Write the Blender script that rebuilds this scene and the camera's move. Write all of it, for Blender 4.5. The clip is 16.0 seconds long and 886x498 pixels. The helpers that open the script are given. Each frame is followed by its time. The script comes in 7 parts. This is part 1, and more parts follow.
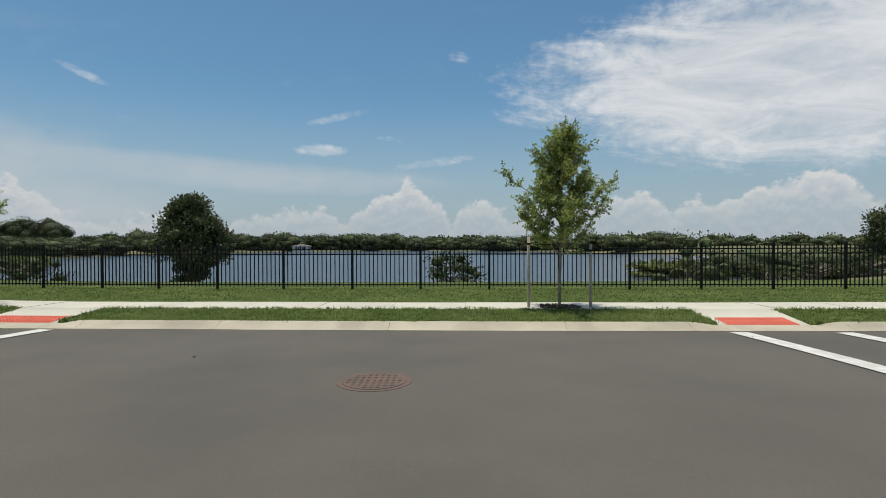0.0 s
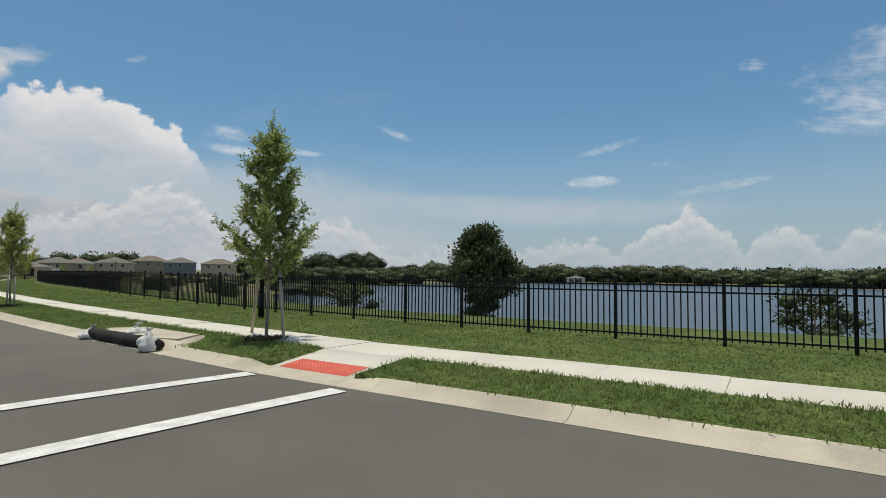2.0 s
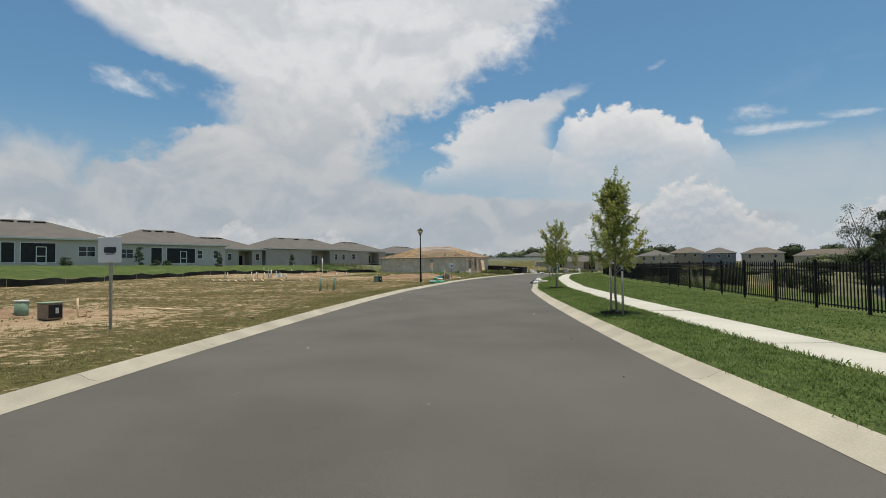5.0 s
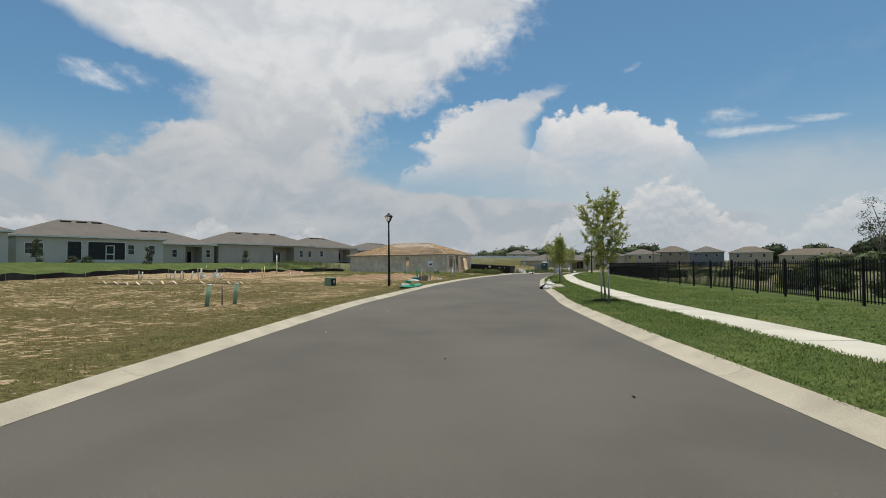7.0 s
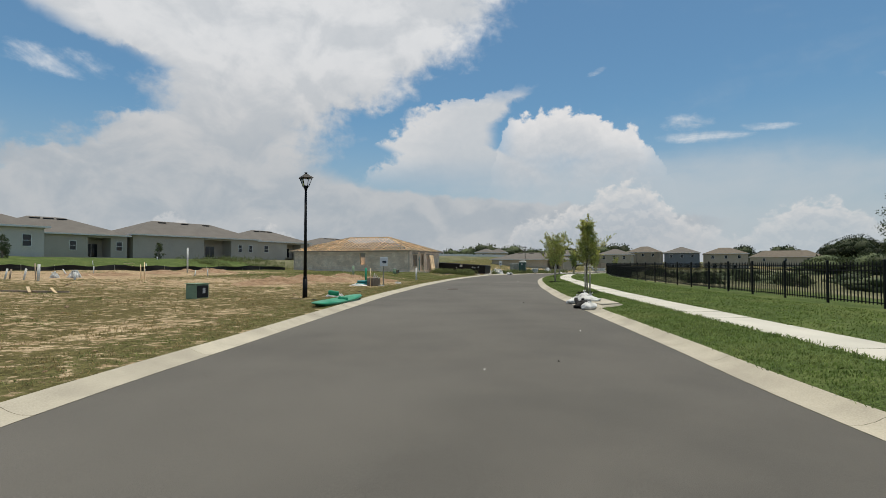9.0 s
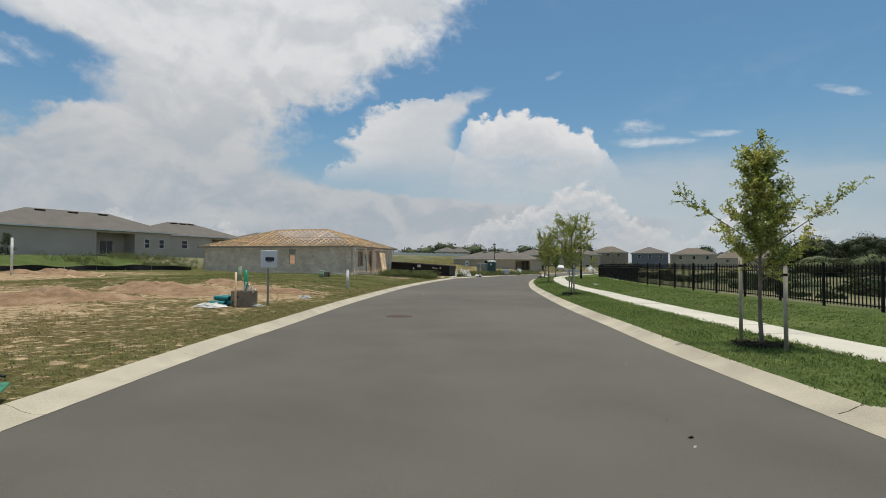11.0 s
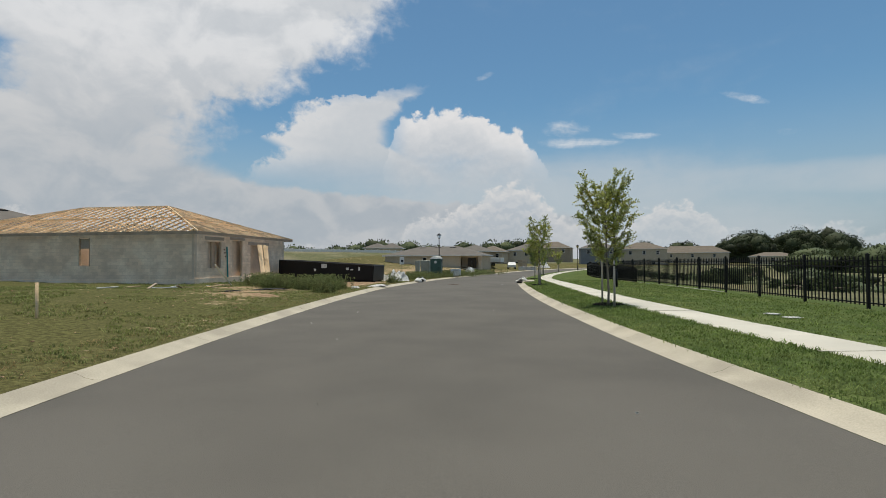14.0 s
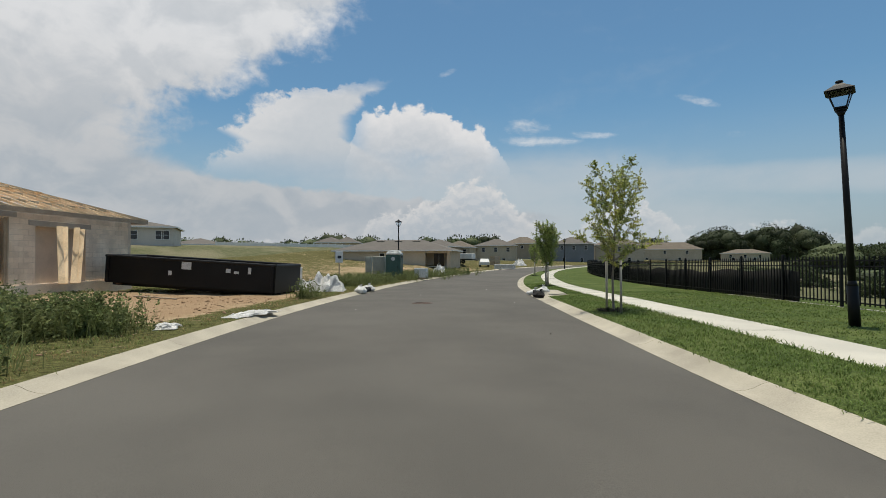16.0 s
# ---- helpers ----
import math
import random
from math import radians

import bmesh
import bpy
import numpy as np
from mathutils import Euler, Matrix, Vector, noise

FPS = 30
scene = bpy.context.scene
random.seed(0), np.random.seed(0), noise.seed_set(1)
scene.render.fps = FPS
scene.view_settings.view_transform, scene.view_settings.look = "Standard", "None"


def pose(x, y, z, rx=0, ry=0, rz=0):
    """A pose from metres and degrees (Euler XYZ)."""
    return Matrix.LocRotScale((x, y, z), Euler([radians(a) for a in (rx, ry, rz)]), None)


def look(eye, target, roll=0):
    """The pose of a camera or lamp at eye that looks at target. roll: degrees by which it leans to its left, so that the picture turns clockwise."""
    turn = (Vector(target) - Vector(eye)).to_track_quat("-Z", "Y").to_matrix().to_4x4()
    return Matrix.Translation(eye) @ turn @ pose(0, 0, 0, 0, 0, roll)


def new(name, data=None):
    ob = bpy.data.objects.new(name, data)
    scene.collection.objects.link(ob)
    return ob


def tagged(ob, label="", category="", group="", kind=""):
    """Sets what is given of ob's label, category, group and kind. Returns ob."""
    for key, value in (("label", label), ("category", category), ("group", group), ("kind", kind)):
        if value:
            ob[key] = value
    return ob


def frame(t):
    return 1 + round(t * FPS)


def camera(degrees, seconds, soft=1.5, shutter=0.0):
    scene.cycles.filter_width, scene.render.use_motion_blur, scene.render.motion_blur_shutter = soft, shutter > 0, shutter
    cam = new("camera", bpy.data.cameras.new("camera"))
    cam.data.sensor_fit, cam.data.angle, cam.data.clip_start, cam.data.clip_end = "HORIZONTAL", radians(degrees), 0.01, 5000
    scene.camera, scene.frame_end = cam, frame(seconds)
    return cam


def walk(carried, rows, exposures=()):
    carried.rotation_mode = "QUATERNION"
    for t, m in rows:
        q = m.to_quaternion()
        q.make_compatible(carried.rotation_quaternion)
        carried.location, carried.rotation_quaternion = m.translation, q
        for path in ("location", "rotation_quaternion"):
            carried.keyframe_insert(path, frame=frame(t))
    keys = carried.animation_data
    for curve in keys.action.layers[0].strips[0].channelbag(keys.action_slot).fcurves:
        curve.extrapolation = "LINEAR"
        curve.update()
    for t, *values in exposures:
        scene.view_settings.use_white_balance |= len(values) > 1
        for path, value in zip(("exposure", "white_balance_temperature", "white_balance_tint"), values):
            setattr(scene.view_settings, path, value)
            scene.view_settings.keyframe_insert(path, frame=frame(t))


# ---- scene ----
cam = camera(80.5, 16.0, 0.8)
# seconds, place, pitch, roll, yaw
PATH = [
    (0.0, 0.000, -0.000, 1.466, -0.58, 0.20, -0.00),
    (0.5, -0.268, 1.009, 1.448, 0.02, 0.15, 3.22),
    (1.0, -0.887, 2.140, 1.439, 1.08, 0.06, 9.70),
    (1.5, -1.523, 2.936, 1.455, 2.18, -0.13, 18.54),
    (2.0, -2.495, 3.818, 1.463, 2.83, -0.51, 29.01),
    (2.5, -3.745, 4.626, 1.451, 2.91, -0.61, 40.06),
    (3.0, -5.246, 5.309, 1.430, 2.64, -0.51, 51.56),
    (3.5, -6.925, 5.801, 1.426, 2.36, -0.25, 62.02),
    (4.0, -8.785, 6.100, 1.424, 2.31, 0.38, 71.60),
    (4.5, -10.684, 6.464, 1.426, 2.12, 0.75, 78.99),
    (5.0, -13.003, 6.841, 1.436, 1.99, 0.75, 82.70),
    (5.5, -15.674, 7.184, 1.444, 1.91, 0.64, 83.74),
    (6.0, -18.619, 7.548, 1.447, 1.87, 0.56, 83.10),
    (6.5, -21.761, 7.985, 1.448, 1.84, 0.56, 81.67),
    (7.0, -25.024, 8.506, 1.448, 1.81, 0.56, 80.30),
    (7.5, -28.342, 9.069, 1.452, 1.78, 0.44, 79.80),
    (8.0, -31.874, 9.734, 1.451, 1.68, 0.32, 78.85),
    (8.5, -35.531, 10.494, 1.443, 1.62, 0.14, 77.74),
    (9.0, -39.233, 11.302, 1.440, 1.65, -0.04, 76.49),
    (9.5, -42.915, 12.218, 1.443, 1.67, -0.12, 75.36),
    (10.0, -46.586, 13.214, 1.447, 1.66, -0.17, 74.27),
    (10.5, -50.246, 14.283, 1.451, 1.65, -0.22, 73.16),
    (11.0, -53.895, 15.430, 1.454, 1.63, -0.31, 71.96),
    (11.5, -57.534, 16.650, 1.455, 1.62, -0.43, 70.61),
    (12.0, -61.179, 17.895, 1.452, 1.62, -0.50, 69.06),
    (12.5, -64.922, 19.198, 1.447, 1.68, -0.51, 67.69),
    (13.0, -68.273, 20.539, 1.440, 1.75, -0.37, 66.65),
    (13.5, -71.874, 21.941, 1.437, 1.50, -0.05, 65.70),
    (14.0, -75.615, 23.499, 1.434, 1.42, 0.35, 64.72),
    (14.5, -79.485, 25.210, 1.432, 1.24, 0.60, 63.79),
    (15.0, -83.262, 26.985, 1.441, 1.15, 0.55, 62.93),
    (15.5, -86.812, 28.725, 1.457, 1.03, 0.37, 61.83),
    (16.0, -90.390, 30.588, 1.475, 0.99, 0.18, 60.56),
]
walk(cam, [(t, pose(x, y, z, 90 + p, r, w)) for t, x, y, z, p, r, w in PATH])

# ---- sky, sun ----
SUN_FROM = Vector((-0.10, 0.07, 0.99)).normalized()
sun = new("sun", bpy.data.lights.new("sun", "SUN"))
sun.data.energy, sun.data.angle, sun.data.color = 3.5, radians(0.53), (1.0, 0.93, 0.78)
sun.matrix_world = look(SUN_FROM * 50, (0, 0, 0))

world = bpy.data.worlds.new("sky")
scene.world = world
world.use_nodes = True
wn, wl = world.node_tree.nodes, world.node_tree.links
wn.clear()


def wmath(op, a, b=None, c=None, clamp=False):
    n = wn.new("ShaderNodeMath")
    n.operation, n.use_clamp = op, clamp
    for i, v in enumerate((a, b, c)):
        if v is None:
            continue
        if isinstance(v, (int, float)):
            n.inputs[i].default_value = v
        else:
            wl.new(v, n.inputs[i])
    return n.outputs[0]


def wmap(v, a, b, c=0.0, d=1.0, smooth=True):
    n = wn.new("ShaderNodeMapRange")
    n.interpolation_type = "SMOOTHSTEP" if smooth else "LINEAR"
    wl.new(v, n.inputs[0])
    for i, x in enumerate((a, b, c, d)):
        n.inputs[i + 1].default_value = x
    return n.outputs[0]


def wmix(f, a, b):
    n = wn.new("ShaderNodeMix")
    n.data_type = "RGBA"
    for s, v in ((0, f), (6, a), (7, b)):
        if isinstance(v, (int, float)):
            n.inputs[s].default_value = v
        elif isinstance(v, tuple):
            n.inputs[s].default_value = (*v, 1)
        else:
            wl.new(v, n.inputs[s])
    return n.outputs[2]


def wnoise(vec, scale, detail=6.0, rough=0.55, dist=0.0):
    n = wn.new("ShaderNodeTexNoise")
    n.inputs["Scale"].default_value, n.inputs["Detail"].default_value = scale, detail
    n.inputs["Roughness"].default_value, n.inputs["Distortion"].default_value = rough, dist
    wl.new(vec, n.inputs["Vector"])
    return n.outputs["Fac"]


nishita = wn.new("ShaderNodeTexSky")
nishita.sky_type, nishita.sun_disc = "NISHITA", False
nishita.sun_elevation = math.asin(SUN_FROM.z)
nishita.sun_rotation = math.atan2(SUN_FROM.x, SUN_FROM.y)
nishita.air_density, nishita.dust_density, nishita.ozone_density = 1.0, 1.2, 1.6
sky_gain = wn.new("ShaderNodeMix")
sky_gain.data_type, sky_gain.blend_type = "RGBA", "MULTIPLY"
sky_gain.inputs[0].default_value = 1.0
wl.new(nishita.outputs[0], sky_gain.inputs[6])
sky_gain.inputs[7].default_value = (0.0655, 0.0935, 0.0990, 1)

coord = wn.new("ShaderNodeTexCoord")
split = wn.new("ShaderNodeSeparateXYZ")
wl.new(coord.outputs["Generated"], split.inputs[0])
# degrees: bearing to the left of +y, and height over the horizon
bearing = wmath("MULTIPLY", wmath("ARCTAN2", wmath("MULTIPLY", split.outputs[0], -1.0), split.outputs[1]), 57.2958)
height = wmath("MULTIPLY", wmath("ARCSINE", split.outputs[2]), 57.2958)


def spot(kb, kh, lean=0.0, db=0.0, dh=0.0):
    """The sky's place in degrees, squeezed by kb across and kh upward, sheared and shifted."""
    v = wn.new("ShaderNodeCombineXYZ")
    b = wmath("ADD", bearing, db)
    h = wmath("ADD", height, dh)
    wl.new(wmath("MULTIPLY", b, kb), v.inputs[0])
    wl.new(wmath("MULTIPLY", wmath("ADD", h, wmath("MULTIPLY", b, lean)), kh), v.inputs[1])
    return v.outputs[0]


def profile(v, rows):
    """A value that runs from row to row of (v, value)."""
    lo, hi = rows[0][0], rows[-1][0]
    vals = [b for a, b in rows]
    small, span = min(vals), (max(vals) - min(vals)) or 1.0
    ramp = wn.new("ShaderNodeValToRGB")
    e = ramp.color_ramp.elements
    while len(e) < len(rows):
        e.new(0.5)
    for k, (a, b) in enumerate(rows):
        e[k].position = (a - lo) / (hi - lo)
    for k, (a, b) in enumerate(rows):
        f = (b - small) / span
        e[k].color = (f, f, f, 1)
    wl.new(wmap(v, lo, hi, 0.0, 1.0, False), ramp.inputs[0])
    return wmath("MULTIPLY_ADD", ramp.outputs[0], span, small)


def swing(n, amount):
    return wmath("MULTIPLY", wmath("SUBTRACT", n, 0.5), amount)


def patch(b, h, rb, rh, lean=0.0, power=1.0):
    """A soft-edged oval of cloud round bearing b and height h."""
    db = wmath("SUBTRACT", bearing, b)
    dh = wmath("SUBTRACT", wmath("SUBTRACT", height, h), wmath("MULTIPLY", db, lean))
    q = wmath("ADD", wmath("POWER", wmath("ABSOLUTE", wmath("DIVIDE", db, rb)), 2.0), wmath("POWER", wmath("ABSOLUTE", wmath("DIVIDE", dh, rh)), 2.0))
    return wmath("MULTIPLY", wmap(q, 0.0, 1.6, 1.0, 0.0), power)


def most(items):
    out = items[0]
    for i in items[1:]:
        out = wmath("MAXIMUM", out, i)
    return out


def both(a, b):
    return wmath("MULTIPLY", a, b)


curl = wnoise(spot(0.9, 1.1), 1.0, 9.0, 0.58, 0.3)
curl_up = wnoise(spot(0.9, 1.1, 0.0, 0.0, 0.55), 1.0, 9.0, 0.58, 0.3)
swell = wnoise(spot(0.16, 0.22), 1.0, 6.0, 0.55, 0.5)
swell_up = wnoise(spot(0.16, 0.22, 0.0, 0.0, 2.2), 1.0, 6.0, 0.55, 0.5)
lump = wnoise(spot(0.34, 0.42), 1.0, 5.0, 0.55, 0.4)
streak = wnoise(spot(0.11, 0.38, -0.12), 1.0, 10.0, 0.64, 0.5)
veil = wnoise(spot(0.035, 0.16, 0.05), 1.0, 7.0, 0.55, 0.4)

# thin high cloud: streaks over the lake, a bright bank of ice cloud beside them
thin = most([patch(-34, 15.0, 24, 9.0, 0.05, 1.45), patch(-15, 17.0, 10, 5.0, 0.0, 0.85), patch(-13, 13.0, 9, 1.6, 0.12, 0.7), patch(-60, 18, 30, 14, 0.0, 1.0),
             patch(-22, 11.0, 10, 1.6, 0.0, 0.75), patch(13, 9.9, 3.2, 0.7, 0.0, 0.62), patch(11.0, 13.4, 4.6, 0.55, -0.24, 0.72), patch(1.0, 8.8, 6, 0.6, -0.12, 0.66), patch(-2.0, 19.6, 1.5, 0.9, 0.0, 0.56), patch(34.6, 15.2, 2.2, 0.5, 0.35, 0.62),
             patch(51.2, 13.8, 3.0, 1.1, 0.05, 0.80), patch(49.8, 12.4, 4.6, 0.9, 0.06, 0.80), patch(45.0, 12.8, 3.2, 0.5, 0.1, 0.66), patch(60, 19.6, 1.3, 0.4, -0.3, 0.6), patch(31, 11.6, 1.6, 0.5, 0.0, 0.62), patch(5.5, 11.2, 2.2, 0.4, 0.1, 0.62),
             patch(113, 17.4, 4.6, 1.6, 0.0, 0.52), patch(172, 24, 40, 18, 0.0, 0.9), patch(-120, 24, 50, 18, 0.0, 0.8), patch(200, 25, 50, 20, 0.0, 0.8)])
thin = wmap(wmath("ADD", thin, wmath("ADD", swing(streak, 1.7), swing(curl, 0.7))), 0.36, 1.35, 0.0, 0.9)
# a long grey-white layer low over the lake, and the murk under it
layer = most([patch(33, 7.4, 34, 1.9, 0.03, 0.95), patch(52, 6.5, 30, 5.0, 0.03, 1.0), patch(60, 3.0, 34, 5.0, 0.0, 1.2), patch(20, 7.0, 22, 0.9, 0.06, 0.6)])
layer = wmap(wmath("ADD", layer, wmath("ADD", swing(veil, 1.3), swing(lump, 0.5))), 0.05, 1.25, 0.0, 0.75)

# the wide bank up the road, between two edges that lean with height
ragged = wmath("ADD", height, wmath("ADD", swing(lump, 2.2), swing(curl, 1.3)))
edge = wmath("ADD", swing(swell, 9.0), wmath("ADD", swing(curl, 3.4), swing(lump, 5.0)))
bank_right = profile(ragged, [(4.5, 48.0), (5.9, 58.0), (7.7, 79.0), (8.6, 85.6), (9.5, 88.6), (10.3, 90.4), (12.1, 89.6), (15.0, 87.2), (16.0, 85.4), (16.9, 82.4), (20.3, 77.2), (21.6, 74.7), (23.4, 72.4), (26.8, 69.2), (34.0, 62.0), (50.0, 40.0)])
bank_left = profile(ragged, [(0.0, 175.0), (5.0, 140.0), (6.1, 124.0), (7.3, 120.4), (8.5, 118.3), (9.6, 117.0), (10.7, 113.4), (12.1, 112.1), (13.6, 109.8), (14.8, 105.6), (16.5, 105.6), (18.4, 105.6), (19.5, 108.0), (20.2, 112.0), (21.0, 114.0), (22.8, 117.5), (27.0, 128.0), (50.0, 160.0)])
bank = both(wmap(wmath("ADD", wmath("SUBTRACT", bearing, bank_right), edge), -2.4, 4.6), wmap(wmath("SUBTRACT", wmath("SUBTRACT", bank_left, bearing), wmath("ADD", swing(swell, 7.0), wmath("ADD", swing(curl, 3.2), swing(lump, 4.5)))), -1.4, 3.2))
bank = wmath("MAXIMUM", bank, wmap(wmath("ADD", patch(150, 6, 40, 9), swing(swell, 1.2)), 0.2, 0.8))
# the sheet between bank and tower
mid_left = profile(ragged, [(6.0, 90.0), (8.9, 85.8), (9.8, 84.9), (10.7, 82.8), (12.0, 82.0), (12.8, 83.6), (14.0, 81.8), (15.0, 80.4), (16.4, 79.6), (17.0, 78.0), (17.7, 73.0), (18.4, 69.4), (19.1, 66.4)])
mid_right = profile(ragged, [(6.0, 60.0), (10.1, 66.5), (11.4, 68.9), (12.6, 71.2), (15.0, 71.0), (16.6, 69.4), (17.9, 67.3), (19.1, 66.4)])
mid = both(wmap(wmath("SUBTRACT", wmath("SUBTRACT", mid_left, bearing), wmath("ADD", swing(curl, 3.0), swing(lump, 5.0))), -0.8, 1.6), wmap(wmath("ADD", wmath("SUBTRACT", bearing, mid_right), swing(lump, 1.5)), -0.9, 0.9))
mid = both(mid, both(wmap(wmath("ADD", height, swing(streak, 3.0)), 16.6, 19.3, 1.0, 0.0), wmap(height, 7.0, 12.0)))
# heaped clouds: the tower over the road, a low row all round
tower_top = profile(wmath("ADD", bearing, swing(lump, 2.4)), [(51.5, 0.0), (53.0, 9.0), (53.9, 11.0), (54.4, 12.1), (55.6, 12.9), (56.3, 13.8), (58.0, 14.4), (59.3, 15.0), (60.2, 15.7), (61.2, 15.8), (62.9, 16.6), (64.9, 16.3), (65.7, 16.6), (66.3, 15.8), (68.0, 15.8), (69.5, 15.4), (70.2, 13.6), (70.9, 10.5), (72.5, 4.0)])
tower = wmath("SUBTRACT", wmath("ADD", tower_top, wmath("ADD", swing(curl, 2.0), swing(lump, 3.2))), height)
tower_edge = both(wmap(tower, -0.12, 0.5), both(wmap(wmath("ADD", height, swing(lump, 5.0)), 6.0, 12.5), wmap(wmath("ABSOLUTE", wmath("SUBTRACT", bearing, 62.0)), 6.0, 9.6, 1.0, 0.1)))
tower_rim = wmap(tower, 0.2, 4.2, 1.0, 0.0)
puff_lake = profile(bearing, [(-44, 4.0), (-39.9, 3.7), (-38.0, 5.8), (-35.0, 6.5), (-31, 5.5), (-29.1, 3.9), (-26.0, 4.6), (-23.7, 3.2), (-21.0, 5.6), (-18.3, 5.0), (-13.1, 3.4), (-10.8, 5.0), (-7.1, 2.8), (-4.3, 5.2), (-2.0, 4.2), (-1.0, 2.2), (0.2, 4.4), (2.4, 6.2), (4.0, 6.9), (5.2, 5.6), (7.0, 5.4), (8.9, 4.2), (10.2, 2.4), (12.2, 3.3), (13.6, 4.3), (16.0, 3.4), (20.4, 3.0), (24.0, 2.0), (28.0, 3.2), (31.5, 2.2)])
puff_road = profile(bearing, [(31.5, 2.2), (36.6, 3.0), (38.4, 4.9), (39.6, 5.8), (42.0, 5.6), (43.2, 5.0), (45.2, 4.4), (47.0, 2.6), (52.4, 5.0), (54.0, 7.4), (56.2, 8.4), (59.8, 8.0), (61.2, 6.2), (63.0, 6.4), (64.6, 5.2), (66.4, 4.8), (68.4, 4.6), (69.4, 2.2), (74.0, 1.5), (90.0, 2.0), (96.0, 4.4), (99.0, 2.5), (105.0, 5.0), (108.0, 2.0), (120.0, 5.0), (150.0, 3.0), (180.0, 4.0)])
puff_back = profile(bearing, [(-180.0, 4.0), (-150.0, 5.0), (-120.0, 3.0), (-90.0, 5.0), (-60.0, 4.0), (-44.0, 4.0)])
puff_top = wmath("ADD", wmath("ADD", both(puff_lake, both(wmath("LESS_THAN", bearing, 31.5), wmath("GREATER_THAN", bearing, -44.0))), both(puff_road, wmath("GREATER_THAN", bearing, 31.4999))), both(puff_back, wmath("LESS_THAN", bearing, -43.999)))
puff = wmath("SUBTRACT", wmath("ADD", puff_top, wmath("ADD", swing(curl, 2.6), swing(lump, 3.6))), height)
puff_edge = wmap(puff, -0.15, 0.75)
puff_rim = wmap(puff, 0.1, 2.6, 1.0, 0.0)

# lit from above: brighter where the heap falls away upward
lit = wmap(wmath("SUBTRACT", curl, curl_up), -0.13, 0.16)
lit_broad = wmap(wmath("SUBTRACT", swell, swell_up), -0.16, 0.16)
murk = (0.385, 0.43, 0.475)
haze = wmap(height, -1.0, 17.0, 0.86, 0.0)
colour = wmix(haze, sky_gain.outputs[2], (0.37, 0.435, 0.495))
colour = wmix(layer, colour, (0.50, 0.545, 0.58))
colour = wmix(thin, colour, wmix(wmap(streak, 0.35, 0.7), (0.56, 0.60, 0.635), (0.76, 0.77, 0.78)))
bank_tone = wmath("ADD", both(lit_broad, 0.38), wmath("ADD", wmap(height, 6.0, 19.0, 0.06, 0.60), wmath("ADD", swing(curl, 0.12), swing(lump, 0.35))))
colour = wmix(both(bank, 0.95), colour, wmix(bank_tone, murk, wmix(wmap(height, 10.0, 24.0), (0.63, 0.62, 0.61), (0.74, 0.745, 0.75))))
mid_tone = wmath("ADD", wmap(wmath("SUBTRACT", mid_left, bearing), 0.0, 7.0, 0.75, 0.35), wmath("ADD", swing(curl, 0.3), wmap(height, 8.0, 15.0, -0.25, 0.15)))
colour = wmix(both(mid, 0.9), colour, wmix(mid_tone, (0.47, 0.51, 0.545), (0.74, 0.725, 0.71)))
tower_tone = wmath("ADD", both(tower_rim, 0.62), wmath("ADD", both(lit, 0.13), wmap(height, 8.0, 14.0, 0.0, 0.2)))
colour = wmix(both(tower_edge, 0.94), colour, wmix(tower_tone, (0.50, 0.535, 0.57), (0.80, 0.78, 0.765)))
puff_tone = wmath("ADD", both(puff_rim, 0.55), wmath("ADD", both(lit, 0.36), -0.06))
colour = wmix(both(puff_edge, wmap(height, 1.5, 6.0, 0.35, 0.85)), colour, wmix(puff_tone, (0.46, 0.505, 0.55), (0.76, 0.73, 0.70)))
below = wmap(height, -3.0, 0.0)
colour = wmix(below, (0.20, 0.22, 0.20), colour)
background = wn.new("ShaderNodeBackground")
background.inputs[1].default_value = 1.0
wl.new(colour, background.inputs[0])
world_out = wn.new("ShaderNodeOutputWorld")
wl.new(background.outputs[0], world_out.inputs[0])


